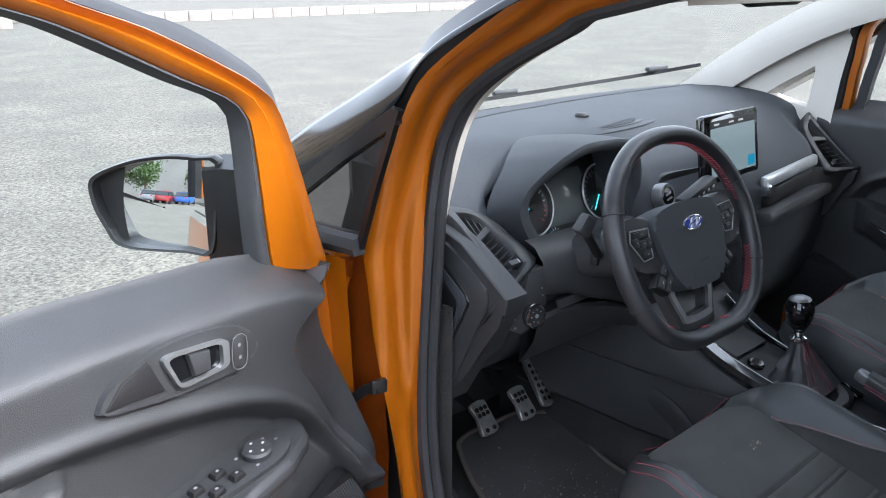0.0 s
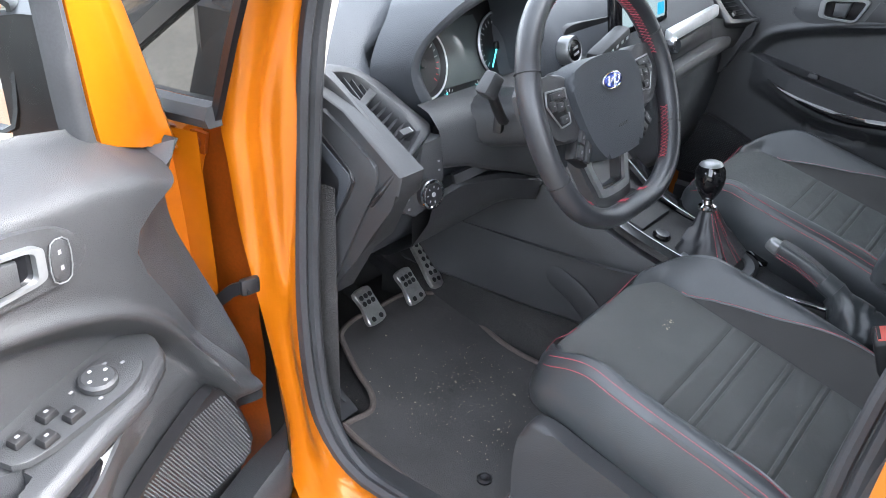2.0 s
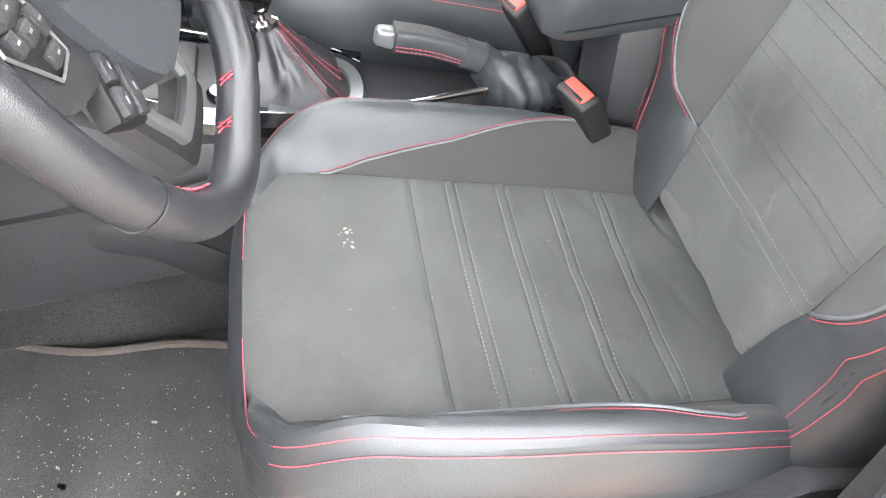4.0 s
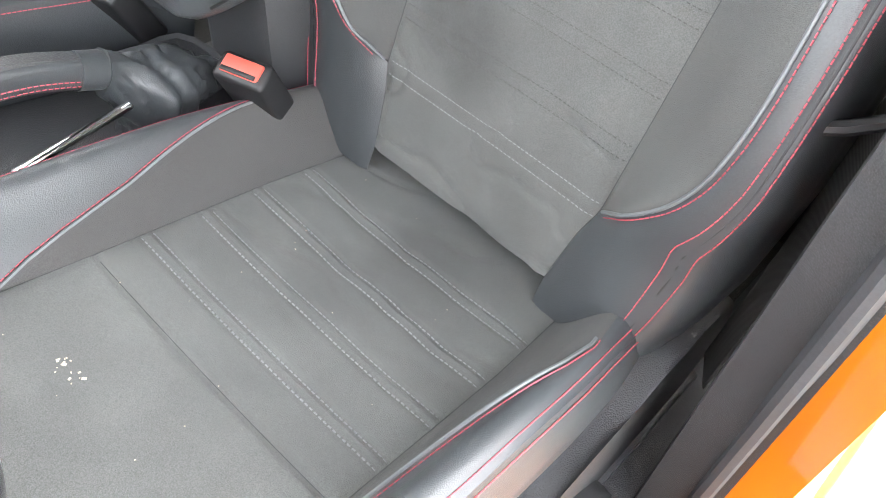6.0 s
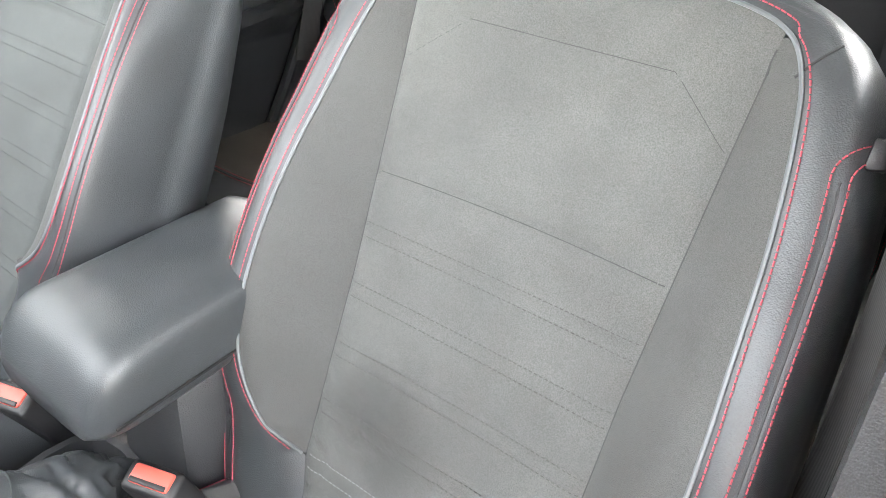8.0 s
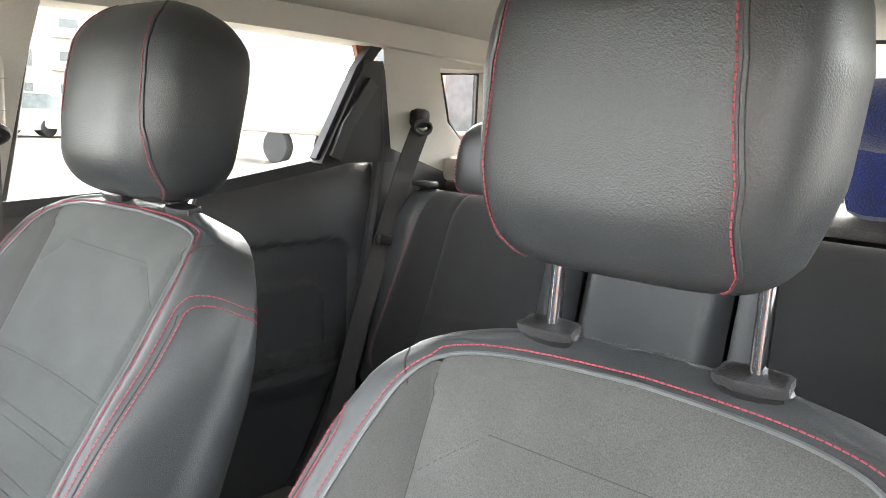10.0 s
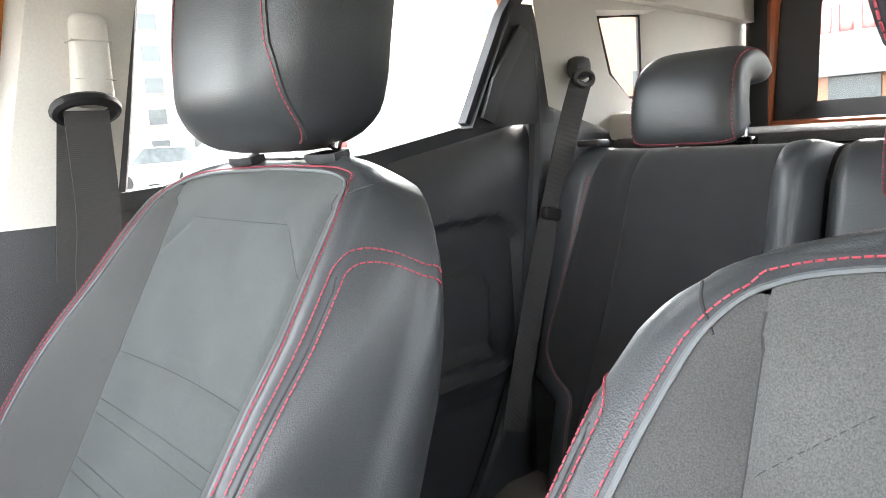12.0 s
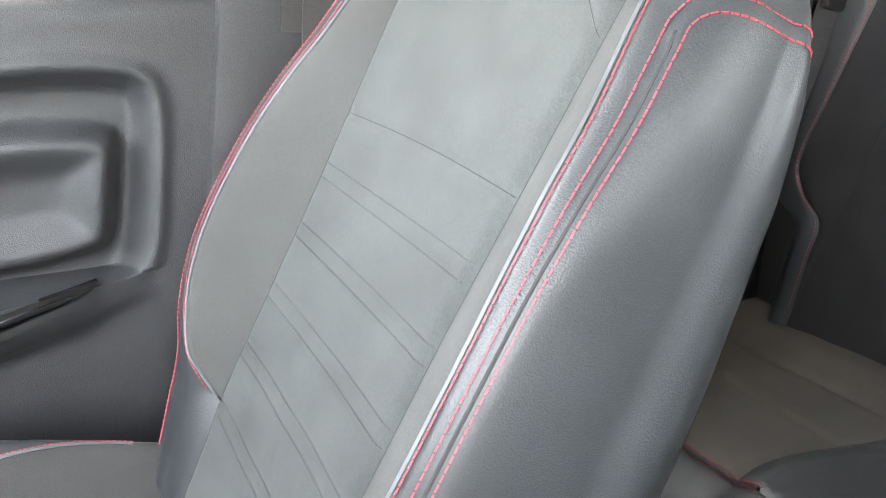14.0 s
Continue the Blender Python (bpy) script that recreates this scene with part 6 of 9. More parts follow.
a, b, c = frame_line(FRAME_IN, -0.085), frame_line(FRAME_MID, -0.070), frame_line(FRAME_OUT, -0.115)
rows = [[p.lerp(q, t) + DOOR_N * h for t, h in ((0.14, -0.012), (0.17, 0.010), (0.56, 0.014), (0.66, 0.006), (0.86, 0.006), (0.94, 0.014), (1.0, 0.008), (1.02, -0.03))] for p, q in zip(a, b)]
part("window_frame", loft(rows, False), PAINT, door, "orange painted window frame", 60)
rows = [[p + (p - q).normalized() * 0.004 + DOOR_N * -0.02, p + DOOR_N * 0.004, p.lerp(q, 0.06) + DOOR_N * 0.012, p.lerp(q, 0.13) + DOOR_N * 0.010, p.lerp(q, 0.15) + DOOR_N * -0.01] for p, q in zip(a, b)]
part("window_seal", loft(rows, False), RUBBER, door, "black rubber window channel", 60)
rows = [[p + DOOR_N * -0.015, p.lerp(q, 0.1) + DOOR_N * 0.002, p.lerp(q, 0.5) + DOOR_N * 0.004, q + DOOR_N * 0.0, q + DOOR_N * -0.02] for p, q in zip(b, c)]
part("frame_seal", loft(rows, False), RUBBER, door, "black rubber frame seal", 60)
gl = part("window_glass", ([door_at(s, z, -0.10) for s, z in FRAME_IN], [list(range(len(FRAME_IN)))]), GLASS, door, "clear raised window glass")
gl.visible_shadow = False
part("glass_edge", tube([door_at(0.13, 1.060, -0.104), door_at(0.41, 1.074, -0.104), door_at(1.08, 1.085, -0.104)], 0.004, 6), RUBBER, door)
# litter in the door bin
wr = thing("snack_wrapper", door_at(0.21, 0.47, 0.05), "crumpled green and white paper wrapper in the door bin", "wrapper")
def crumple(s0, s1, z0, z1, d0, seed):
    def fn(a, b):
        q = Vector((a * 5 + seed, b * 5, 0))
        return door_at(s0 + (s1 - s0) * a + 0.003 * noise.noise(q), z0 + (z1 - z0) * b + 0.004 * noise.noise(q + Vector((3, 0, 0))), d0 + 0.010 * noise.noise(q * 0.8 + Vector((0, 7, 0))) + 0.03 * b)
    return sheet(fn, span(0, 1, 14), span(0, 1, 12))
part("white_side", crumple(0.250, 0.195, 0.490, 0.528, 0.040, 1.0), PAPER_WHITE, wr, "white paper")
part("green_side", crumple(0.236, 0.200, 0.505, 0.533, 0.034, 5.0), PAPER_GREEN, wr, "green printed paper")
part("white_flap", crumple(0.180, 0.160, 0.500, 0.542, 0.034, 9.0), PAPER_WHITE, wr, "white paper")

# wing mirror
mir = thing("wing_mirror", (-1.05, 1.28, 1.05), "gloss black wing mirror on the open door", "wing mirror")
MO = [(-0.110, 0.039), (-0.097, 0.056), (-0.061, 0.071), (-0.025, 0.080), (0.019, 0.084), (0.058, 0.081), (0.094, 0.075), (0.088, 0.009), (0.077, -0.071), (0.035, -0.071), (-0.010, -0.068), (-0.050, -0.064), (-0.076, -0.054), (-0.089, -0.031), (-0.104, 0.001)]
mm = axes((-1.0539, 1.2724, 1.1507), (0.7686, -0.6397, 0), (0.0749, 0.0900, 0.9931))
rows = []
for sc, d in ((0.93, -0.028), (0.945, 0.003), (1.0, 0.004), (1.03, -0.006), (1.02, -0.03), (0.90, -0.07), (0.62, -0.10), (0.2, -0.112)):
    rows.append([mm @ Vector((x * sc, y * sc, d)) for x, y in smooth2(MO, 3)])
part("shell", loft(rows), MIRROR_SHELL, mir, "satin black mirror shell", 60)
glass_rows = [[mm @ Vector((x * k, y * k, -0.015 + 0.165 * x * k - (x * x + y * y) * k * k / 2.6)) for x, y in smooth2(MO, 3)] for k in span(0.945, 0.02, 14)]
part("mirror_glass", loft(glass_rows, False), MIRROR, mir, "slightly domed mirror glass", 80)
foot = []
for x, y, lo, hi, w in ((-0.990, 1.246, 1.066, 1.222, 0.020), (-0.960, 1.232, 1.052, 1.226, 0.030), (-0.925, 1.212, 1.040, 1.222, 0.034), (-0.890, 1.180, 1.035, 1.215, 0.034), (-0.870, 1.150, 1.035, 1.20, 0.030)):
    foot.append([Vector((x + w * 0.6, y + w, z)) if b else Vector((x - w * 0.6, y - w, z)) for b, z in ((0, lo), (0, (lo + hi) / 2), (0, hi - 0.01), (1, hi), (1, lo))])
part("foot", loft(foot), MIRROR_SHELL, mir, "gloss black mirror foot", 40)
# hinges and check strap
for z in (1.005, 0.60):
    arm_line = spline([(-0.776, 1.150, z + 0.012), (-0.784, 1.170, z + 0.016), (-0.798, 1.195, z + 0.020), (-0.815, 1.222, z + 0.022)], 5)
    hinge = part("hinge", sweep(arm_line, [(-0.004, -0.016), (0.004, -0.016), (0.006, 0.0), (0.004, 0.016), (-0.004, 0.016)]), PAINT_SHADED, door, "orange painted hinge")
    part("hinge_pin", tube([Vector((-0.826, 1.212, z - 0.02)), Vector((-0.826, 1.212, z + 0.045))], 0.010, 10), PAINT_SHADED, hinge)
    part("hinge_bolt", lathe([(0.011, 0.0), (0.011, 0.005), (0.008, 0.008), (0.0, 0.008)], axes((-0.780, 1.164, z + 0.014), (0, -1, 0), (0, 0, 1)), 12), PAINT_SHADED, hinge)
    part("hinge_bracket", rbox((0.022, 0.060, 0.040), 0.008, axes((-0.830, 1.220, z + 0.012), (1, 0, 0), (0, 1, 0.1))), PAINT_SHADED, hinge)
strap = thing("check_strap", (-0.70, 1.12, 0.72), "black door check strap bolted to the pillar", "door check strap")
part("strap", sweep(spline([(-0.802, 1.050, 0.832), (-0.808, 1.075, 0.822), (-0.815, 1.100, 0.798), (-0.83, 1.13, 0.775)], 4), [(-0.003, -0.009), (0.003, -0.009), (0.003, 0.009), (-0.003, 0.009)]), PLASTIC_DARK, strap)
part("bracket", rbox((0.012, 0.026, 0.030), 0.004, axes((-0.796, 1.054, 0.832), (0.2, 1, 0), (0, 0, 1))), PLASTIC_DARK, strap)


# ---- front seats ----
PIPE = [(0.0, 0.137), (0.012, 0.150), (0.030, 0.171), (0.055, 0.194), (0.085, 0.210), (0.12, 0.218), (0.16, 0.221), (0.22, 0.219), (0.27, 0.215), (0.34, 0.208),
        (0.40, 0.199), (0.437, 0.191), (0.460, 0.184), (0.480, 0.173), (0.492, 0.160), (0.501, 0.138), (0.508, 0.10), (0.512, 0.05), (0.514, 0.0)]
INSERT = [(-0.09, 0.118), (-0.03, 0.127), (0.0, 0.136), (0.1, 0.139), (0.2, 0.141), (0.3, 0.147), (0.4, 0.153), (0.5, 0.160)]
SIDE = [(-0.12, 0.232), (-0.05, 0.252), (0.0, 0.262), (0.1, 0.270), (0.2, 0.268), (0.3, 0.263), (0.36, 0.259), (0.40, 0.254), (0.43, 0.248),
        (0.46, 0.237), (0.48, 0.225), (0.50, 0.205), (0.515, 0.180), (0.53, 0.14), (0.539, 0.09), (0.543, 0.0)]
BOLSTER = [(-0.12, 0.0), (-0.05, 0.012), (0.0, 0.022), (0.04, 0.036), (0.09, 0.046), (0.15, 0.050), (0.24, 0.046), (0.30, 0.037), (0.35, 0.026), (0.40, 0.018), (0.46, 0.008), (0.5, 0.0), (0.55, 0.0)]
THICK = [(-0.12, 0.100), (0.15, 0.100), (0.25, 0.092), (0.35, 0.078), (0.42, 0.062), (0.48, 0.052), (0.53, 0.052), (0.543, 0.058)]
BACK_TOP = 0.543
STITCH_V = (0.240, 0.181, 0.120, 0.059, -0.001)


def octagon(x):
    """Height of the upper panel's seam on the backrest, by the distance from its middle."""
    x = abs(x)
    return 0.447 - 0.00 * x if x < 0.095 else 0.447 - (x - 0.095) * 0.85


def back_front(x, v, worn=0.0, pipe=PIPE):
    """How far the backrest's face stands proud, at x across and v up."""
    ax = abs(x)
    xi, xp, xs, b = lerp_table(INSERT, v), soft_table(pipe, v) if v > 0 else 0.137, lerp_table(SIDE, v), soft_table(BOLSTER, v)
    xp = max(xp, 0.0)
    if v > 0.44:
        xi = min(xi, xs - 0.045)
    roll = -0.055 * (1 - math.sqrt(max(0.0, 1 - (max(0.0, v - 0.455) / 0.089) ** 2)))
    if v < 0.03 or xp <= xi:
        xp = max(xi + 0.03, 0.17) if v < 0.03 else max(xi + 0.03, 0.12) if v < 0.44 else max(xp, xi)
    if ax <= xi:
        h = 0.004 * (ax / xi) ** 2 - 0.004
    elif ax <= xp:
        h = b * step(0, 1, (ax - xi) / (xp - xi)) ** 0.8
    else:
        # a strip facing forwards up to a ridge, then the fall to the side
        ridge = xp + (xs - xp) * 0.54
        t = min(1.0, max(0.0, ax - ridge) / max(1e-4, xs - ridge))
        h = b + 0.003 * math.sin(math.pi * min(1.0, (ax - xp) / max(1e-4, ridge - xp))) - (b + 0.040) * (1 - math.sqrt(max(0.0, 1 - t * t)))
    if v < 0.466:
        h -= 0.0045 * bell(ax - xi, 0.006)
    if ax < xi:
        h -= 0.0030 * bell(v - 0.293 - 0.006 * math.cos(x * 8), 0.0055)
        for s in STITCH_V:
            h -= 0.0007 * bell(v - s - 0.007, 0.0028) + 0.0007 * bell(v - s + 0.007, 0.0028)
        h -= 0.0016 * bell(v - octagon(x), 0.0055)
        h += 0.0022 * noise.noise(Vector((x * 14, v * 11, 3.0))) * step(0.25, 0.0, v)
        h -= crease(x * 8 + v * 5, v * 13 - x * 4) * step(0.20, 0.05, v) * 0.0030 * worn
    if v < 0.40 and ax > xp:
        h -= 0.0022 * bell(ax - xp - (xs - xp) * 0.58, 0.003)
    return h + roll


def drop(v, k):
    """How far the backrest's rounded shoulder falls towards the back: k is 0 at the face and 1 at the back."""
    return 0.075 * step(0.38, 0.543, v) * k ** 1.3


def strip_x(v, t, pipe=PIPE):
    """Across the leather strip: t from the piping (0) to the seat's side (1)."""
    xp = max(0.17, soft_table(pipe, v)) if v > 0 else 0.17
    return xp + (lerp_table(SIDE, v) - xp) * t


def front_seat(name, base, pivot, recline, cushion_at, cushion_tilt, label, driver):
    """A front seat: its backrest leans by recline degrees from pivot, the foot of the backrest's face; cushion_at is the cushion's middle."""
    seat = thing(name, base, label, "car seat", "front seats")
    a = radians(recline)
    up, fwd = Vector((0, -math.sin(a), math.cos(a))), Vector((0, math.cos(a), math.sin(a)))
    pv = Vector(pivot)
    wider = [(v, x + 0.016 * step(0.42, 0.22, v) * step(0.0, 0.05, v)) for v, x in PIPE]
    pipes = {1: PIPE, -1: PIPE if driver else wider}
    stout = 0.0 if driver else 1.0

    def at(x, v, h):
        # the passenger seat's top is a little lower
        v -= stout * 0.14 * min(0.103, max(0.0, v - 0.44))
        return pv + Vector((x, 0, 0)) + up * v + fwd * h

    def face(x, v, lift=0.0):
        return at(x, v, back_front(x, v, 1.0 if driver else 0.12, pipes[-1 if x < 0 else 1]) + lift)

    vs_low = span(-0.09, 0.44, 190)
    vs_all = vs_low + [0.44 + 0.074 * math.sin(math.pi / 2 * i / 16) for i in range(1, 17)]
    back = part("backrest", ([at(-0.2, 0.1, -0.06), at(0.2, 0.1, -0.06), at(0.0, 0.4, -0.06)], [[0, 1, 2]]), PLASTIC_DARK, seat)
    # the suede insert and its two side strips, each inside the piping
    rows = []
    for v in vs_all:
        xi = min(lerp_table(INSERT, v), max(0.0, soft_table(PIPE, v)) if v > 0 else 1)
        rows.append([face(xi * k, v) for k in span(-1, 1, 61)])
    part("insert", loft(rows, False), SUEDE_WORN if driver else SUEDE, back, "grey suede centre panel with stitched rows")
    for sign in (-1, 1):
        rows = []
        for v in [q for q in vs_all if q >= 0.0]:
            xi, xp = lerp_table(INSERT, v), max(0.0, soft_table(pipes[sign], v))
            if xp < xi:
                continue
            rows.append([face(sign * (xi + (xp - xi) * k), v) for k in span(0, 1, 13)][::sign])
        part("bolster", loft(rows, False), SUEDE_SIDE, back, "dark suede side bolster")
    # leather round it: from the piping over the edge and the side to the back
    vs_leather = span(-0.12, -0.006, 14) + [0.0, 0.002, 0.004] + span(0.006, 0.44, 70) + [0.44 + (BACK_TOP - 0.44) * math.sin(math.pi / 2 * i / 26) for i in range(1, 27)]
    for sign in (-1, 1):
        rows = []
        for v in vs_leather:
            xs = lerp_table(SIDE, v)
            if v <= 0.0:
                xp = lerp_table(INSERT, v)
            elif v >= 0.514:
                xp = 0.0
            else:
                xp = max(0.0, soft_table(pipes[sign], v))
            row = [face(sign * (xp + (xs - xp) * math.sin(math.pi / 2 * k)), v) for k in span(0, 1, 25)]
            edge = back_front(xs, v)
            deep = min(edge - 0.002, -lerp_table(THICK, v) - 0.010 * stout)
            for k in span(0.15, 1, 8):
                row.append(at(sign * (xs - 0.010 * k * k + (0.004 + 0.004 * stout) * math.sin(math.pi * k)), v - drop(v, k), edge + (deep - edge) * k))
            rows.append(row[::-sign])
        part("side_cover", loft(rows, False), LEATHER, back, "black grained leather side")
    rows = []
    for v in vs_leather:
        xs = lerp_table(SIDE, v) - 0.010
        deep = min(back_front(xs, v) - 0.002, -lerp_table(THICK, v) - 0.010 * stout)
        rows.append([at(xs * k, v - drop(v, 1.0), deep - 0.01 * (1 - k * k)) for k in span(1, -1, 11)])
    part("back_panel", loft(rows, False), PLASTIC_DARK, back)
    # piping, red seams
    line_v = span(0.002, 0.44, 60) + [0.44 + 0.074 * math.sin(math.pi / 2 * i / 30) for i in range(1, 31)]
    left, right = [[(v, max(0.0, soft_table(pipes[sign], v))) for v in line_v] for sign in (-1, 1)]
    part("piping", tube([face(-x, v, 0.001) for v, x in left] + [face(x, v, 0.001) for v, x in right[::-1]], 0.0019, 6), PIPING, back, "pale grey piping")
    outside = [face(-(x + 0.006), v + (0.006 if x < 0.16 and v > 0.45 else 0), 0.001) for v, x in left] + [face(x + 0.006, v + (0.006 if x < 0.16 and v > 0.45 else 0), 0.001) for v, x in right[::-1]]
    part("stitching", stitches(outside, 0.0040, 0.0013, 0.00047), RED, back, "red seam")
    for sign in (-1, 1):
        for part_way, rise in ((0.48, 0.046), (0.69, 0.034)):
            seam = [face(sign * strip_x(v, part_way, pipes[sign]), v, 0.0008) for v in span(-0.10, 0.405, 70)]
            for i in range(1, 33):
                t = i / 32
                v = 0.405 + rise * math.sin(t * math.pi / 2)
                xs = lerp_table(SIDE, v)
                if t < 0.5:
                    seam.append(face(sign * strip_x(v, part_way + (1 - part_way) * (t / 0.5) ** 2, pipes[sign]), v, 0.0010))
                else:
                    q = (t - 0.5) / 0.5
                    edge = back_front(xs, v)
                    seam.append(at(sign * (xs + 0.0012 + (0.004 + 0.004 * stout) * math.sin(math.pi * q) - 0.01 * q * q), v - drop(v, q), edge + (-lerp_table(THICK, v) - 0.010 * stout + 0.003 - edge) * q))
            part("stitching", stitches(seam, 0.0040, 0.0013, 0.00047), RED, back, "red seam")
        part("seam_groove", tube([face(sign * strip_x(v, 0.585, pipes[sign]), v, -0.0006) for v in span(-0.10, 0.405, 50)], 0.0014, 5), GROOVE, back)
        part("seam_groove", tube([face(sign * lerp_table(INSERT, v), v, -0.0003) for v in span(-0.08, 0.478, 60)], 0.0009, 5), GROOVE, back)
        # a short cross seam over the top corner
        part("seam_groove", tube([face(sign * (0.178 + 0.028 * k), 0.462 + 0.040 * k, 0.0000) for k in span(0, 0.7, 10)], 0.0010, 5), GROOVE, back)
    part("seam_groove", tube([face(x, 0.293 + 0.006 * math.cos(x * 8), -0.0001) for x in span(-0.145, 0.145, 50)], 0.0006, 5), GROOVE, back)
    part("seam_groove", tube([face(x, octagon(x), 0.0) for x in span(-0.150, 0.150, 60)], 0.0004, 5), GROOVE, back)
    for s in STITCH_V[:4] + (STITCH_V[4],):
        for off in (-0.007, 0.007):
            xi = lerp_table(INSERT, s) - 0.004
            part("stitching", stitches([face(x, s + off, 0.0004) for x in span(-xi, xi, 60)], 0.003, 0.0022, 0.0005), (GREY_THREAD if s < 0.0 else SUEDE_DARK) if driver else SUEDE, back)
    # headrest on two posts
    low = 0.592 if driver else 0.540
    gv = 0.531 if driver else 0.524
    head_x, head_h = (0.007, 0.0) if driver else (0.0, -0.020)

    def perch(x, v, h):
        return at(x + head_x, v, h + head_h)

    head = part("headrest", headrest_shape(perch, low), LEATHER, seat, "black leather headrest with red seams")
    for sign in (-1, 1):
        turn = 0.72 if driver and sign < 0 else 1.0
        part("stitching", stitches([headrest_point(perch, low, 90 - sign * (turn * soft_table(HEAD_SEAM, t) + stout * 16 * max(0.0, 1 - t / 0.35)), t, 0.0008) for t in span(0.0, 0.985, 90)], 0.0040, 0.0013, 0.00047), RED, head, "red seam")
        part("piping", tube([headrest_point(perch, low, 90 - sign * (turn * soft_table(HEAD_SEAM, t) + stout * 16 * max(0.0, 1 - t / 0.35) + 3), t, 0.0004) for t in span(0.0, 0.985, 60)], 0.0020, 5), LEATHER, head)
        post = part("post", tube([at(sign * 0.079 + head_x, 0.542, -0.027), at(sign * 0.079 + head_x, 0.60, -0.004 + head_h * 0.6), at(sign * 0.078 + head_x, 0.66, 0.028 + head_h)], 0.0058, 12), CHROME, seat, "chrome headrest post")
        m = axes(at(sign * 0.079 + head_x, gv, -0.029), (1, 0, 0), up * 0.62 - fwd * 0.78)
        part("guide", prism(smooth2([(-0.018, -0.009), (0.018, -0.009), (0.020, 0.0), (0.016, 0.009), (-0.016, 0.009), (-0.020, 0.0)], 3), -0.012, 0.003, 0.004, m), PLASTIC_DARK, post, "black plastic guide")
        part("guide_foot", prism(smooth2([(-0.021, -0.011), (0.021, -0.011), (0.023, 0.0), (0.019, 0.011), (-0.019, 0.011), (-0.023, 0.0)], 3), -0.012, -0.004, 0.003, m), PLASTIC, post)
    if driver:
        # a small plastic lug where the double seam meets the outer shoulder
        lug = at(-lerp_table(SIDE, 0.425) + 0.004, 0.428, back_front(-lerp_table(SIDE, 0.425) + 0.006, 0.428))
        part("shoulder_lug", taper((0.024, 0.030, 0.014), (0.7, 0.7), 0.004, axes(lug, up, fwd)), PLASTIC_DARK, back, "small black plastic lug")
    cushion(seat, Vector(cushion_at), cushion_tilt, driver)
    return seat


HEAD_TILT = radians(24.0)
HEAD_SEAM = [(0.0, 70), (0.08, 63), (0.2, 53), (0.4, 43), (0.6, 38), (0.8, 38), (1.0, 44)]
HEAD_ROWS = [-0.02, -0.016, -0.008, 0.004, 0.02, 0.04] + span(0.07, 0.90, 20) + [0.93, 0.96, 0.98, 0.993, 1.0]


def headrest_half(t):
    """Half the headrest's width, by t from its lower edge (0) to its top (1)."""
    return lerp_table([(-0.02, 0.058), (-0.01, 0.083), (0.01, 0.100), (0.06, 0.114), (0.3, 0.134), (0.6, 0.140), (0.8, 0.132), (0.92, 0.112), (0.98, 0.085), (1.0, 0.06)], t)


def headrest_point(at, low, an, t, grow=0.0):
    """On the headrest's skin: an is the angle round it (90 is its face), t the height."""
    end = math.sqrt(max(0.0, 1 - (max(0, t - 0.72) / 0.281) ** 2)) * math.sqrt(max(0.0, 1 - (max(0, 0.22 - t) / 0.242) ** 2))
    c, s = math.cos(radians(an)), math.sin(radians(an))
    w, d = headrest_half(t) * 0.89 + grow, (0.056 if s > 0 else 0.098) * end + 0.001 + grow
    mid = 0.026 - 0.012 * t * t
    dv, h = 0.222 * t, mid + d * math.copysign(abs(s) ** 0.75, s)
    ca, sa_ = math.cos(HEAD_TILT), math.sin(HEAD_TILT)
    return at(w * math.copysign(abs(c) ** 0.62, c), low + dv * ca - h * sa_, h * ca + dv * sa_)


def headrest_shape(at, low):
    return loft([[headrest_point(at, low, 9 * i, t) for i in range(40)] for t in HEAD_ROWS])


C_EDGE = [(-0.17, 0.222), (-0.06, 0.226), (0.0, 0.229), (0.1, 0.230), (0.17, 0.230), (0.26, 0.226), (0.32, 0.217), (0.35, 0.203), (0.368, 0.178), (0.376, 0.14), (0.379, 0.0)]
C_RED = [(-0.17, 0.190), (-0.04, 0.212), (0.0, 0.209), (0.05, 0.201), (0.14, 0.187), (0.21, 0.179), (0.245, 0.174), (0.28, 0.166), (0.30, 0.158)]
C_INSERT = [(-0.17, 0.146), (0.0, 0.157), (0.17, 0.160), (0.27, 0.163), (0.34, 0.160), (0.37, 0.12)]
C_ROWS = (0.143, 0.081, 0.019, -0.045)


def cushion_height(x, y):
    ax = abs(x)
    xi = lerp_table(C_INSERT, y)
    edge = soft_table(C_EDGE, y)
    b = 0.056 * step(0.40, 0.27, y) * (1 - 0.25 * step(0.10, -0.15, y)) + 0.012
    if ax <= xi:
        h = 0.005 * (ax / xi) ** 2 - 0.003
    else:
        t = (ax - xi) / max(1e-4, edge - xi)
        h = b * step(0, 0.70, t) - 0.012 * step(0.70, 1.0, t) ** 2 + 0.002
    h -= 0.003 * bell(ax - xi, 0.004) * step(0.38, 0.3, y)
    if ax < xi:
        h -= 0.005 * bell(y - 0.192, 0.0045)
        for s in C_ROWS:
            h -= 0.0024 * bell(y - s - 0.006, 0.003) + 0.0024 * bell(y - s + 0.006, 0.003)
            h += 0.0018 * bell(y - s, 0.004)
        h += 0.004 * noise.noise(Vector((x * 9, y * 8, 1.0))) * step(0.2, 0.0, y)
        h -= 0.0026 * crease(x * 6 - y * 3, y * 9 + 4.0) * step(0.17, 0.02, y)
    h -= 0.055 * (1 - math.sqrt(max(0.0, 1 - (max(0.0, y - 0.30) / 0.09) ** 2)))
    return h + 0.006


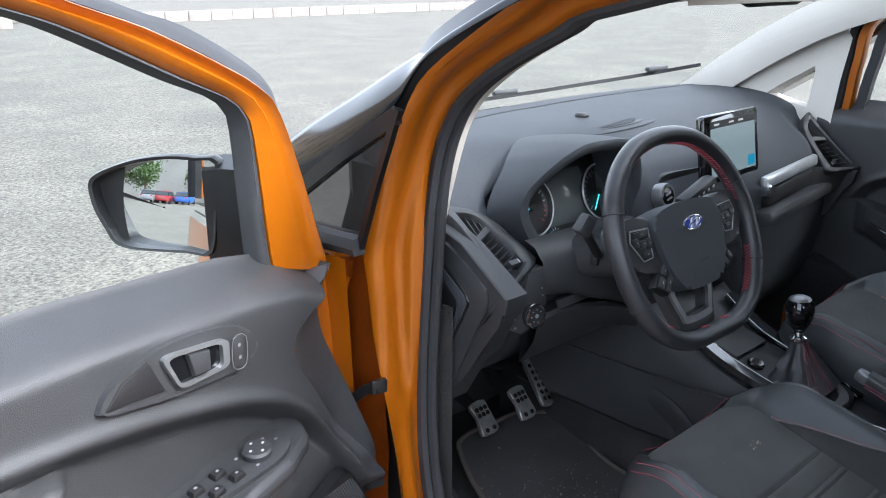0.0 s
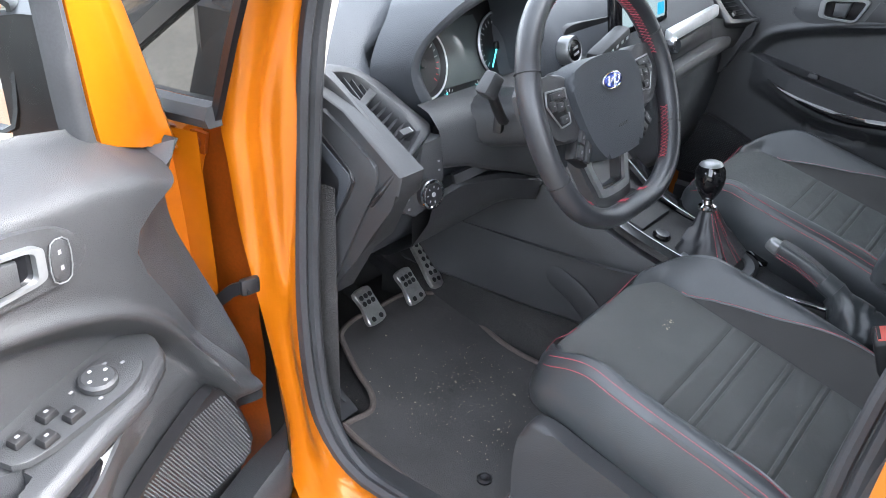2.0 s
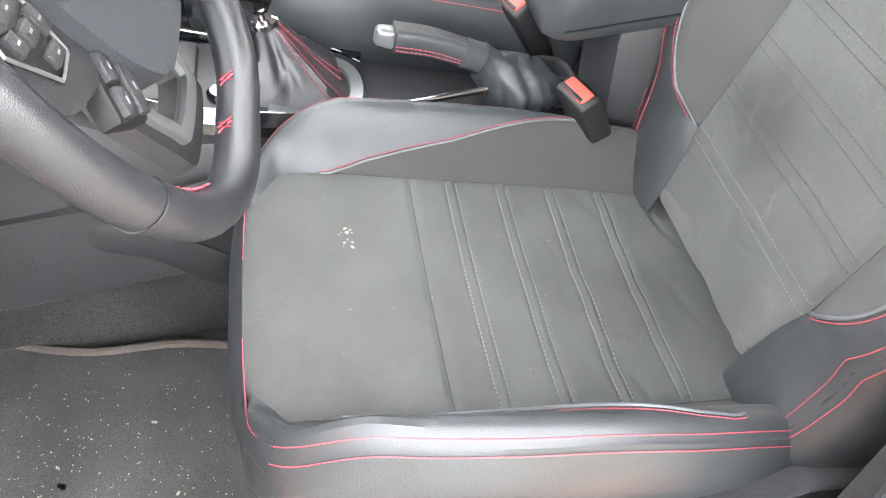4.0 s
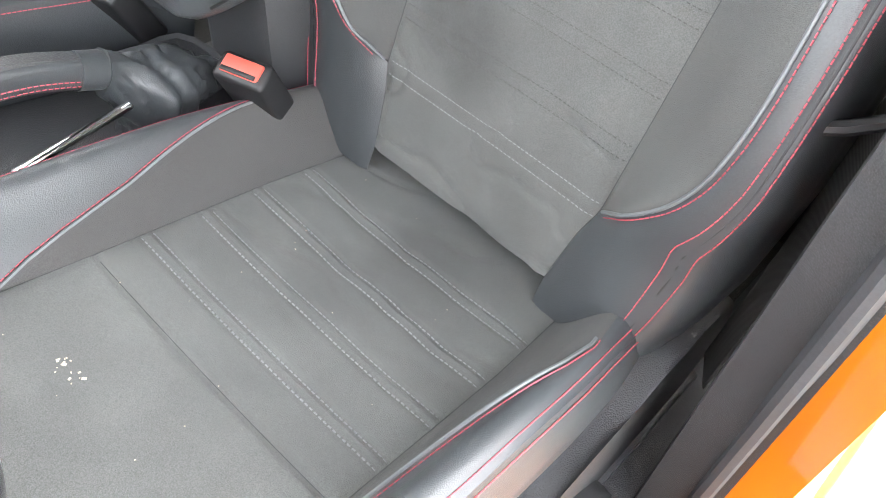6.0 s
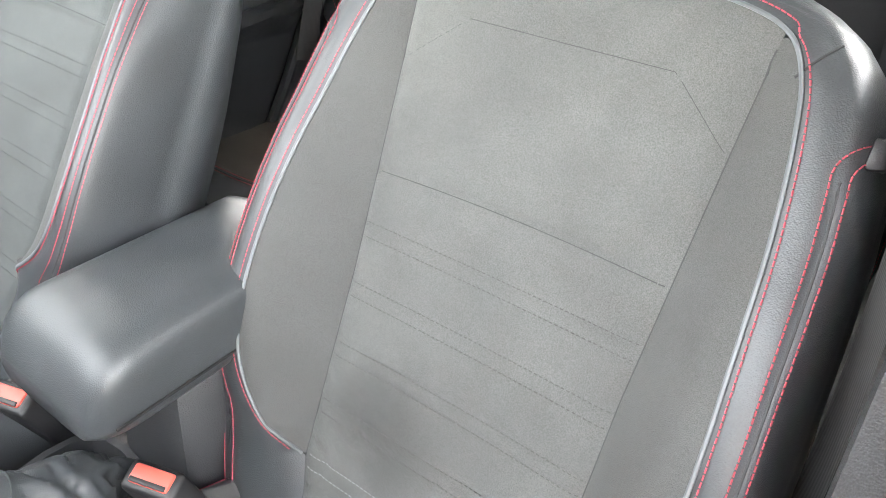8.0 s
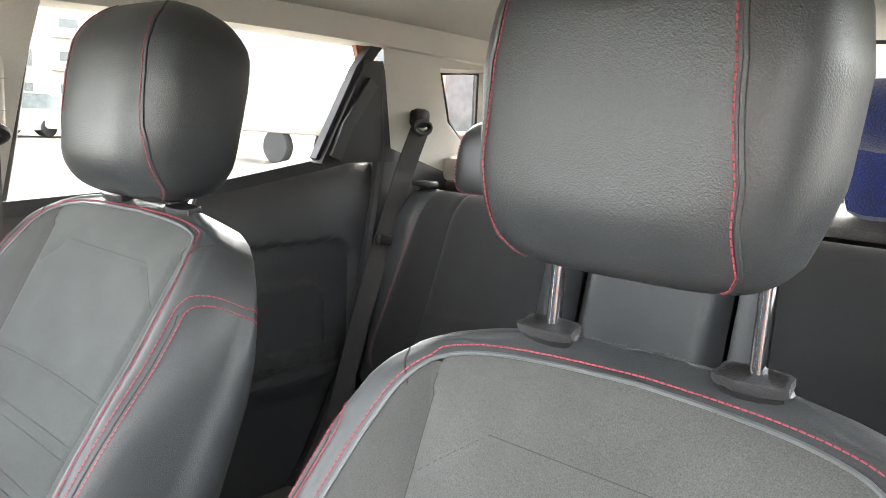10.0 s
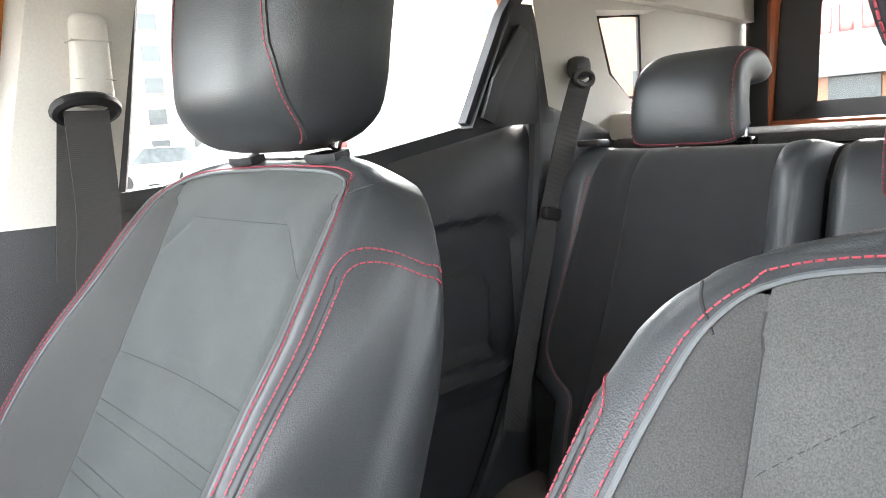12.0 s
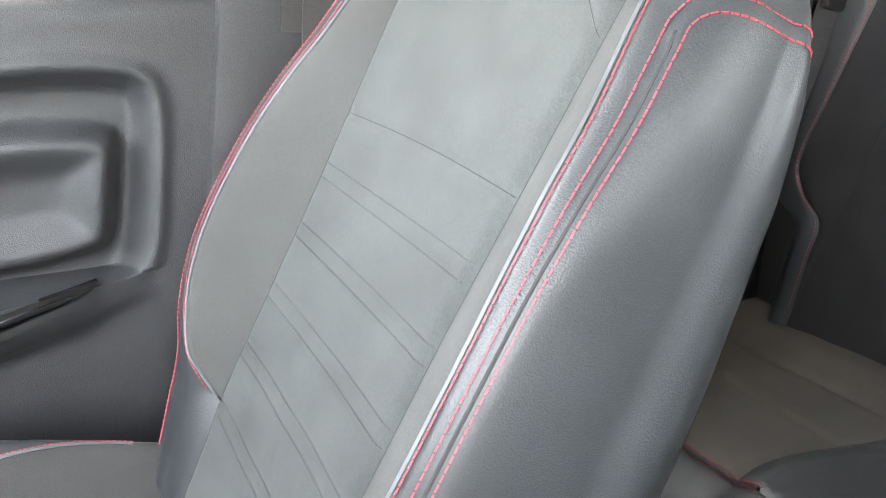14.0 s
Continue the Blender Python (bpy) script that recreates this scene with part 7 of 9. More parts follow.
def cushion(seat, o, tilt, driver):
    a = radians(tilt)
    fw, up = Vector((0, math.cos(a), math.sin(a))), Vector((0, -math.sin(a), math.cos(a)))

    def top(x, y, lift=0.0):
        return o + Vector((x, 0, 0)) + fw * y + up * (cushion_height(x, y) + lift)

    ys = span(-0.16, 0.30, 170) + [0.30 + 0.078 * math.sin(math.pi / 2 * i / 14) for i in range(1, 15)]
    cush = part("cushion", loft([[top(x, y) for x in [lerp_table(C_INSERT, y) * k for k in span(-1, 1, 41)]] for y in ys], False), SUEDE_WORN if driver else SUEDE, seat, "grey suede seat cushion with stitched rows")
    for sign in (-1, 1):
        rows = []
        for y in [q for q in ys if q <= 0.30]:
            xi, xr = lerp_table(C_INSERT, y), lerp_table(C_RED, y)
            rows.append([top(sign * (xi + max(0, xr - xi) * k), y) for k in span(0, 1, 9)][::sign])
        part("bolster", loft(rows, False), SUEDE_DARK, cush, "dark suede side bolster")
        rows, skirt = [], []
        for y in ys:
            xr = max(lerp_table(C_INSERT, y), lerp_table(C_RED, y) if y <= 0.30 else 0)
            xe = soft_table(C_EDGE, y)
            row = [top(sign * (xr + (xe - xr) * k), y) for k in span(0, 1, 9)]
            edge = row[-1]
            drop = 0.125 if y < 0.3 else 0.125 - 0.05 * (y - 0.3) / 0.08
            row += [edge - up * (drop * k) + Vector((sign * (0.016 * math.sin(math.pi * k) - 0.006 * k), 0, 0)) for k in span(0.08, 1, 8)]
            rows.append(row[::sign])
        part("side_cover", loft(rows, False), LEATHER, cush, "black leather border with double red seam")
        for off, lift in ((-0.006, 0.001), (0.005, 0.000)):
            line = []
            for y in ys:
                xe = soft_table(C_EDGE, y)
                line.append(top(sign * (xe + off), y, 0.001) if off < 0 else top(sign * xe, y) - up * 0.006 + Vector((sign * 0.0035, 0, 0)))
            part("stitching", stitches(line, 0.0040, 0.0013, 0.00047), RED, cush, "red seam")
        line = [top(sign * max(lerp_table(C_RED, y), lerp_table(C_INSERT, y) + 0.002), y, 0.001) for y in span(-0.05, 0.295, 60)]
        part("stitching", stitches(line, 0.0040, 0.0013, 0.00047), RED, cush, "red seam")
        part("piping", tube([p + Vector((-sign * 0.004, 0, 0)) for p in line], 0.0016, 5), PIPING, cush)
    front = []
    for k in span(0, 1, 10):
        row = []
        for s in span(-1, 1, 41):
            x = 0.20 * s
            y = 0.378 - 0.03 * abs(s) ** 4
            p = top(x * (1 if abs(s) < 1 else 1), y)
            row.append(p + fw * (0.018 * math.sin(math.pi * min(1, k * 1.1)) - 0.03 * k * k) - up * (0.10 * k))
        front.append(row)
    part("front_cover", loft(front[::-1], False), LEATHER, cush, "black leather front edge")
    for s in C_ROWS:
        for off in (-0.006, 0.006):
            xi = lerp_table(C_INSERT, s) - 0.004
            part("stitching", stitches([top(x, s + off, 0.0006) for x in span(-xi, xi, 60)], 0.0034, 0.0022, 0.0006), GREY_THREAD, cush, "pale grey stitched row")
    part("seam_groove", tube([top(x, 0.192, -0.0002) for x in span(-0.158, 0.158, 50)], 0.0008, 5), GROOVE, cush)
    for sign in (-1, 1):
        part("seam_groove", tube([top(sign * lerp_table(C_INSERT, y), y, -0.0002) for y in span(-0.14, 0.33, 50)], 0.0008, 5), GROOVE, cush)
    if driver:
        rnd, flakes = random.Random(8), []
        for i in range(36):
            fx, fy = rnd.gauss(0.062, 0.010), rnd.gauss(0.270, 0.004)
            if i > 14:
                fx, fy = rnd.uniform(-0.14, 0.14), rnd.uniform(-0.10, 0.30)
            w = rnd.uniform(0.0006, 0.0026) if i <= 14 else rnd.uniform(0.0004, 0.0009)
            p = top(fx, fy, 0.0006)
            flakes.append(rbox((w * 1.6, w, 0.0004), 0, Matrix.Translation(p) @ Matrix.Rotation(a, 4, "X") @ Matrix.Rotation(rnd.uniform(0, 3), 4, "Z")))
        tagged(part("scuff_mark", join(*flakes), CRUMB, cush, "pale scuff marks and lint"), kind="stuff")
    # frame and outer side trim
    part("seat_frame", rbox((0.40, 0.46, 0.10), 0.02, axes(o + fw * 0.08 - up * 0.12, (1, 0, 0), fw)), PLASTIC_DARK, seat)
    for x in (-0.19, 0.19):
        part("rail", rbox((0.035, 0.62, 0.03), 0.005, axes((o.x + x, o.y + 0.05, 0.435), (1, 0, 0), (0, 1, 0))), SATIN, seat, "steel seat rail")
    side = -1 if driver else 1
    m = axes((o.x + side * 0.232, o.y, o.z), (0, 1, 0), (0, 0, 1)) if side > 0 else axes((o.x - 0.232, o.y, o.z), (0, -1, 0), (0, 0, 1))
    k = 1 if side > 0 else -1
    outline = [(k * x, y) for x, y in [(-0.27, -0.10), (-0.25, -0.03), (-0.15, 0.00), (0.0, -0.035), (0.20, 0.005), (0.30, 0.03), (0.335, 0.01), (0.345, -0.07), (0.335, -0.16), (0.31, -0.19), (0.0, -0.20), (-0.2, -0.19)]]
    trim = part("side_trim", prism(smooth2(outline, 4), 0.0, 0.030, 0.010, m, 3), PLASTIC, seat, "grained black plastic seat side trim")
    part("trim_band", prism(smooth2([(k * x, y) for x, y in [(-0.22, -0.205), (0.1, -0.21), (0.30, -0.20), (0.342, -0.15), (0.342, -0.12), (0.30, -0.165), (0.1, -0.178), (-0.22, -0.172)]], 3), 0.0, 0.036, 0.006, m), PLASTIC, trim)
    if driver:
        c = m @ Matrix.Translation((-0.160, -0.077, 0.030))
        knob = [(0.031 * (1 + 0.10 * math.cos(6 * t)) * math.cos(t), 0.031 * (1 + 0.10 * math.cos(6 * t)) * math.sin(t)) for t in [2 * math.pi * i / 48 for i in range(48)]]
        part("adjuster_knob", prism(knob, 0.0, 0.024, 0.006, c, 3), PLASTIC, seat, "lobed lumbar adjuster knob")
        part("adjuster_knob", lathe([(0.014, 0.022), (0.014, 0.0275), (0.011, 0.029), (0.0, 0.029)], c), PLASTIC, seat)
        lever = [(-0.09, -0.075), (-0.075, -0.062), (0.0, -0.100), (0.055, -0.150), (0.06, -0.175), (0.04, -0.185), (-0.02, -0.165), (-0.085, -0.110)]
        part("height_lever", prism(smooth2(lever, 4), 0.012, 0.052, 0.012, m, 3), PLASTIC, seat, "black height adjusting lever")


front_seat("front_seat", (-0.345, 0.36, 0.42), (-0.345, 0.2155, 0.730), 25.0, (-0.343, 0.359, 0.636), 14.0,
           "black leather and grey suede driver seat with red stitching", True)
front_seat("front_seat", (0.307, 0.40, 0.42), (0.307, 0.2795, 0.810), 30.5, (0.307, 0.42, 0.690), 14.0,
           "black leather and grey suede passenger seat, reclined, with red stitching", False)


# ---- doors, pillars and belts of both sides, rear bench ----
def side_panel(sx, x0, depth, ys, top, low, name, parent, mat=PLASTIC, label=""):
    """A lining on one side of the car: depth(y, z) is how far it stands into the cabin."""
    rows = []
    for k in span(0, 1, 110):
        rows.append([(sx * (x0 - depth(y, low + (top(y) - low) * k)), y, low + (top(y) - low) * k) for y in ys])
    return part(name, loft(rows[::-sx], False), mat, parent, label, 50)


def rounded(y, z, cy, cz, hy, hz, r):
    """Distance outside (+) or inside (-) a rounded rectangle."""
    dy, dz = abs(y - cy) - hy + r, abs(z - cz) - hz + r
    return math.hypot(max(dy, 0), max(dz, 0)) + min(max(dy, dz), 0) - r


pdoor = thing("front_door", (0.65, 0.6, 0.40), "closed passenger front door with black grained lining", "car door")


FIELD = [(0.880, 0.925), (0.862, 0.962), (0.833, 0.998), (0.786, 1.022), (0.671, 1.052), (0.494, 1.084), (0.403, 1.098), (0.330, 1.095), (0.292, 1.086), (0.277, 1.063), (0.285, 0.994), (0.300, 0.915),
         (0.322, 0.878), (0.360, 0.863), (0.455, 0.840), (0.600, 0.822), (0.700, 0.838), (0.800, 0.882)]
SCOOP = [(0.545, 1.012), (0.530, 1.024), (0.480, 1.036), (0.414, 1.046), (0.367, 1.043), (0.328, 1.036), (0.314, 1.018), (0.325, 0.971), (0.334, 0.928), (0.350, 0.914), (0.391, 0.908), (0.450, 0.906), (0.486, 0.924), (0.518, 0.968)]
LEDGE = [(0.26, 0.886), (0.36, 0.886), (0.475, 0.892), (0.55, 0.903), (0.65, 0.920), (0.75, 0.938), (0.86, 0.960)]
LEDGE_D = [(0.30, 0.0), (0.36, 0.016), (0.46, 0.046), (0.60, 0.050), (0.75, 0.040), (0.82, 0.016), (0.85, 0.0)]
STRIP = [(0.355, 0.891, 0.884), (0.375, 0.889, 0.874), (0.436, 0.885, 0.866), (0.513, 0.879, 0.856), (0.603, 0.877, 0.851), (0.688, 0.886, 0.866), (0.750, 0.900, 0.888), (0.800, 0.914, 0.910)]


def off_line(poly, x, y):
    """Distance outside (+) or inside (-) a closed outline."""
    best = 9.0
    for (x1, y1), (x2, y2) in zip(poly, poly[1:] + poly[:1]):
        dx, dy = x2 - x1, y2 - y1
        t = min(1.0, max(0.0, ((x - x1) * dx + (y - y1) * dy) / (dx * dx + dy * dy)))
        best = min(best, math.hypot(x - x1 - dx * t, y - y1 - dy * t))
    return -best if inside(poly, x, y) else best


field_line, scoop_line = smooth2(FIELD, 2), smooth2(SCOOP, 2)


def front_depth(y, z):
    """Relief of the lining: a sunk field with a raised pad in it and an armrest ledge across it."""
    f = off_line(field_line, y, z)
    d = -0.026 * step(0.004, -0.022, f) + 0.006 * bell(f - 0.008, 0.008)
    c = off_line(scoop_line, y, z)
    d += 0.030 * step(0.010, -0.014, c) - 0.018 * step(-0.014, -0.055, c)
    top, out = lerp_table(LEDGE, y), lerp_table(LEDGE_D, y)
    low = soft_table([(a, c_) for a, b, c_ in STRIP], y)
    if c > -0.004:
        ledge = step(top + 0.003, top - 0.003, z) * step(low - 0.055, low - 0.004, z)
        d = d * (1 - ledge) + out * ledge
    d -= 0.014 * step(0.006, -0.006, rounded(y, z, 0.625, 0.820, 0.075, 0.022, 0.02))
    d += 0.020 * step(0.60, 0.5, z) - 0.07 * step(1.135, 1.205, z) ** 2
    return d


def mirrored(shape):
    """A piece of the driver's door lining, shut and on the other side."""
    out = []
    for v in shape[0]:
        q = Vector(v) - DOOR_O
        out.append(Vector((0.622 - q.dot(DOOR_N), 1.030 - q.dot(DOOR_S), q.z + 0.074)))
    return out, [f[::-1] for f in shape[1]]


ys = span(0.195, 0.985, 170)
rows = []
for k in range(150):
    row = []
    for y in ys:
        mid = lerp_table(LEDGE, y)
        z = 0.42 + (mid - 0.005 - 0.42) * k / 84 if k < 85 else mid - 0.005 + 0.010 * (k - 84) / 6 if k < 91 else mid + 0.005 + (1.205 - mid - 0.005) * (k - 90) / 59
        row.append((0.612 - front_depth(y, z), y, z))
    rows.append(row)
lining = part("inner_panel", loft(rows[::-1], False), PLASTIC, pdoor, "black grained door lining", 50)
rows = []
for y in span(0.357, 0.80, 40):
    t_, b_ = soft_table([(a, b) for a, b, c_ in STRIP], y), soft_table([(a, c_) for a, b, c_ in STRIP], y)
    x = 0.612 - lerp_table(LEDGE_D, y) - 0.003
    rows.append([(x + 0.008, y, t_), (x, y, t_ - 0.002), (x - 0.003, y, (t_ + b_) / 2), (x + 0.002, y, b_ + 0.002), (x + 0.010, y, b_)])
part("grab_strip", loft(rows, False), GLOSS, lining, "gloss black grab strip", 60)


def ledge_at(y, q, lift=0.0):
    """On the armrest ledge: q from the door (0) to its outer edge (1)."""
    return Vector((0.634 - (0.022 + lerp_table(LEDGE_D, y)) * q, y, lerp_table(LEDGE, y) + 0.0035 + lift))


plate = part("switch_plate", loft([[ledge_at(y, q, 0.0015) for q in (0.06, 0.1, 0.5, 0.86, 0.90)] for y in span(0.49, 0.80, 20)], False), PLASTIC_DARK, lining, "dark switch plate")
part("window_switch", taper((0.020, 0.026, 0.010), (0.8, 0.8), 0.002, axes(ledge_at(0.700, 0.55, 0.006), (1, 0, 0), (0, 1, 0.17))), PLASTIC_DARK, plate, "window switch")
part("symbol", rbox((0.004, 0.005, 0.0006), 0, axes(ledge_at(0.700, 0.55, 0.0115), (1, 0, 0), (0, 1, 0.17))), GREY_INK, plate)
pull = [ledge_at(y, q, 0.004) for y, q in ((0.520, 0.30), (0.590, 0.22), (0.602, 0.36), (0.596, 0.62), (0.524, 0.66), (0.514, 0.5))]
part("pull_rim", tube(even(spline(pull, 4, True) + [pull[0]], 0.004), 0.0022, 6, True), PLASTIC, plate)
part("pull_pocket", (pull, [list(range(6))]), GLOSS, plate, "dark pull pocket")

twin = {door: pdoor}
for ob, name, shape, mat, parent, label, smooth in LINING:
    if name in ("inner_panel", "panel_edge", "armrest", "lock_switch", "switch_rim", "door_bin") or parent not in twin:
        continue
    twin[ob] = part(name, mirrored(shape), mat, twin[parent], label, smooth or 35)
    if name == "mesh_beads":
        tagged(twin[ob], kind="stuff")
bin_rows = [[(0.606, y, 0.60 - 0.02 * w), (0.575, y, 0.604), (0.560, y, 0.596), (0.556, y, 0.52), (0.575, y, 0.43), (0.62, y, 0.40)] for y, w in zip(span(0.22, 0.97, 12), span(0, 1, 12))]
part("door_bin", loft(bin_rows[::-1], False), PLASTIC, pdoor, "grained door bin", 50)
part("outer_skin", sheet(lambda y, z: (0.72, y, z), span(0.2, 1.1, 4), span(0.38, 1.10, 4)), PAINT, pdoor)
window_line = spline([(0.668, 0.905, 1.12), (0.665, 0.897, 1.20), (0.655, 0.878, 1.30), (0.650, 0.845, 1.40), (0.64, 0.70, 1.455), (0.63, 0.35, 1.48), (0.63, 0.20, 1.45), (0.655, 0.215, 1.19)], 6)
part("window_seal", sweep(window_line, [(-0.012, -0.012), (0.012, -0.012), (0.012, 0.012), (-0.012, 0.012)], up=(1, 0, 0)), RUBBER, pdoor, "black rubber window channel")
paint_line = spline([(0.665, 0.936, 1.10), (0.662, 0.927, 1.20), (0.652, 0.915, 1.30), (0.645, 0.885, 1.41), (0.63, 0.71, 1.490), (0.62, 0.35, 1.515)], 6)
part("window_frame", sweep(paint_line, [(-0.010, -0.018), (0.008, -0.018), (0.012, 0.0), (0.008, 0.018), (-0.010, 0.018)], up=(1, 0, 0)), PAINT, pdoor, "orange painted window frame")
part("frame_seal", sweep([p + Vector((-0.012, 0.024, 0.004)) for p in paint_line], circle(0.013, 8), up=(1, 0, 0)), RUBBER, pdoor, "black rubber door seal")
pg = part("window_glass", ([Vector((0.68, 1.02, 1.10)), Vector((0.66, 0.90, 1.42)), Vector((0.65, 0.70, 1.49)), Vector((0.65, 0.22, 1.49)), Vector((0.68, 0.22, 1.10))], [[0, 1, 2, 3, 4]]), GLASS, pdoor, "clear window glass")
pg.visible_shadow = False
# passenger wing mirror outside the glass
mir = thing("wing_mirror", (0.86, 1.02, 1.05), "gloss black passenger wing mirror", "wing mirror")
part("shell", loft([[(0.86 + 0.10 * math.cos(a) * k, 1.02 + y, 1.15 + 0.075 * math.sin(a) * k) for a in [2 * math.pi * i / 20 for i in range(20)]] for y, k in ((-0.05, 0.95), (-0.04, 1.0), (0.0, 0.98), (0.05, 0.7), (0.07, 0.2))]), GLOSS, mir)
part("mirror_glass", prism([(0.088 * math.cos(a), 0.064 * math.sin(a)) for a in [2 * math.pi * i / 20 for i in range(20)]], 0.0, 0.002, 0, axes((0.86, 0.967, 1.15), (1, 0, 0), (0, 0, 1))), MIRROR, mir)

# passenger windscreen pillar and quarter glass
trim = thing("pillar_trim", (0.6, 1.0, 1.15), "pale beige windscreen pillar trim", "pillar trim", kind="structure")
for sx in (1, -1):
    line = spline([(sx * 0.62, 1.47, 1.105), (sx * 0.62, 1.36, 1.175), (sx * 0.612, 1.24, 1.262), (sx * 0.605, 1.10, 1.352), (sx * 0.60, 0.95, 1.428), (sx * 0.595, 0.75, 1.49), (sx * 0.59, 0.5, 1.52)], 6)
    if sx > 0:
        part("pillar_cover", sweep(line, [(-0.02, -0.050), (0.03, -0.045), (0.035, 0.035), (-0.02, 0.045), (-0.035, 0.0)], up=(0, 0.5, 0.85)), BEIGE, trim, "pale beige pillar cover", 60)
        rim = [(1.37, 1.185), (1.25, 1.265), (1.10, 1.345), (0.955, 1.405), (0.925, 1.36), (0.940, 1.25), (0.950, 1.12), (1.20, 1.14)]
        hole = [(1.111, 1.204), (1.088, 1.222), (1.050, 1.248), (1.019, 1.272), (1.018, 1.262), (1.022, 1.22), (1.027, 1.184), (1.07, 1.193)]
        part("corner_trim", loft([[(0.612, y, z) for y, z in rim], [(0.618, h[0] + (r[0] - h[0]) * 0.1, h[1] + (r[1] - h[1]) * 0.1) for r, h in zip(rim, hole)], [(0.640, y, z) for y, z in hole]], True, False), BEIGE, trim, "beige corner trim round a small window", 50)
    else:
        part("pillar_strip", sweep(spline([(-0.655, 1.066, 1.085), (-0.655, 1.036, 1.19), (-0.655, 0.990, 1.30), (-0.655, 0.910, 1.372), (-0.655, 0.785, 1.438), (-0.655, 0.69, 1.475), (-0.65, 0.3, 1.52)], 6), [(-0.010, -0.012), (0.010, -0.012), (0.010, 0.012), (-0.010, 0.012)], up=(0, 1, 0)), BEIGE, trim, "pale beige pillar edge")

# centre pillars, belts
for sx in (1, -1):
    ox = 0.0 if sx > 0 else 0.045
    pil = thing("centre_pillar", (sx * 0.63, 0.12, 0.45), "centre door pillar, black below and beige above", "pillar", kind="structure")
    part("lower_cover", loft([[(sx * (0.66 + ox), y1, z), (sx * (0.600 + ox), y1 - 0.012, z), (sx * (0.597 + ox), y1 - 0.03, z), (sx * (0.597 + ox), y0 + 0.03, z), (sx * (0.602 + ox), y0 + 0.008, z), (sx * (0.66 + ox), y0, z)][::sx] for z, y0, y1 in ((0.44, 0.06, 0.30), (0.6, 0.075, 0.29), (0.9, 0.070, 0.255), (1.185, 0.060, 0.205))], True), PLASTIC, pil, "grained black lower pillar cover", 50)
    part("upper_cover", loft([[(sx * (x + 0.05), y1, z), (sx * x, y1 - 0.012, z), (sx * (x - 0.003), y1 - 0.03, z), (sx * (x - 0.003), y0 + 0.03, z), (sx * (x + 0.002), y0 + 0.008, z), (sx * (x + 0.05), y0, z)][::sx] for z, x, y0, y1 in ((1.183, 0.604 + ox, 0.058, 0.200), (1.3, 0.600 + ox, 0.035, 0.175), (1.42, 0.592 + ox, 0.012, 0.150), (1.52, 0.58 + ox, -0.01, 0.13))], True), BEIGE, pil, "pale beige upper pillar cover", 50)
    part("window_channel", tube(spline([(sx * (0.652 + ox), 0.052, 1.18), (sx * (0.648 + ox), 0.030, 1.3), (sx * (0.640 + ox), -0.005, 1.52)], 5), 0.010, 8), RUBBER, pil, "black rubber window channel")
    part("pillar_outer", loft([[(sx * (0.64 + ox), y0 + 0.075, z), (sx * (0.70 + ox), y0 + 0.075, z), (sx * (0.70 + ox), y1, z), (sx * (0.64 + ox), y1, z)] for z, y0, y1 in ((0.42, 0.03, 0.275), (1.0, 0.02, 0.245), (1.5, -0.005, 0.17))]), PAINT, pil, "orange outer pillar")
    for dy, r in ((0.215, 0.010), (0.235, 0.008)):
        part("pillar_seal", tube(spline([(sx * (0.645 + ox), dy + 0.06, 0.46), (sx * (0.645 + ox), dy + 0.045, 0.9), (sx * (0.640 + ox), dy, 1.2), (sx * (0.628 + ox), dy - 0.05, 1.48)], 5), r, 8), RUBBER, pil, "black rubber seal")
    belt = thing("seat_belt", (sx * 0.58, 0.12, 0.5), "dark grey seat belt on its pillar anchor", "seat belt", "front seat belts")
    anchor = part("anchor_cover", taper((0.034, 0.046, 0.105), (0.8, 0.86), 0.012, axes((sx * (0.580 + ox), 0.080, 1.366), (1, 0, 0), (0, 1, 0.05)), 3), BEIGE, belt, "beige anchor cover")
    for dz in (0.020, -0.022):
        part("cover_seam", rbox((0.0315, 0.0435, 0.0012), 0.0, axes((sx * (0.580 + ox), 0.080, 1.366 + dz), (1, 0, 0), (0, 1, 0.05))), HEADLINER, anchor)
    loop = [(sx * (0.570 + ox - 0.012 * math.sin(a)), 0.094 + 0.032 * math.cos(a), 1.311 + 0.012 * math.sin(a)) for a in [2 * math.pi * i / 24 for i in range(24)]]
    part("guide_loop", tube(loop, 0.0075, 8, True), PLASTIC_DARK, belt, "black belt guide loop")
    if sx > 0:
        for line, w in (([(0.566, 0.095, 1.31), (0.560, 0.098, 1.19), (0.556, 0.110, 1.10), (0.555, 0.118, 0.85), (0.555, 0.12, 0.6)], 0.024), ([(0.586, 0.108, 1.30), (0.588, 0.122, 1.19), (0.59, 0.13, 1.12)], 0.014)):
            part("webbing", sweep(spline(line, 5), [(-w, -0.0012), (-w * 0.4, -0.0018), (0.0, -0.0010), (w * 0.4, -0.0018), (w, -0.0012), (w, 0.0012), (-w, 0.0012)], up=(-1, 0, 0)), BELT, belt, "dark grey ribbed webbing")
    else:
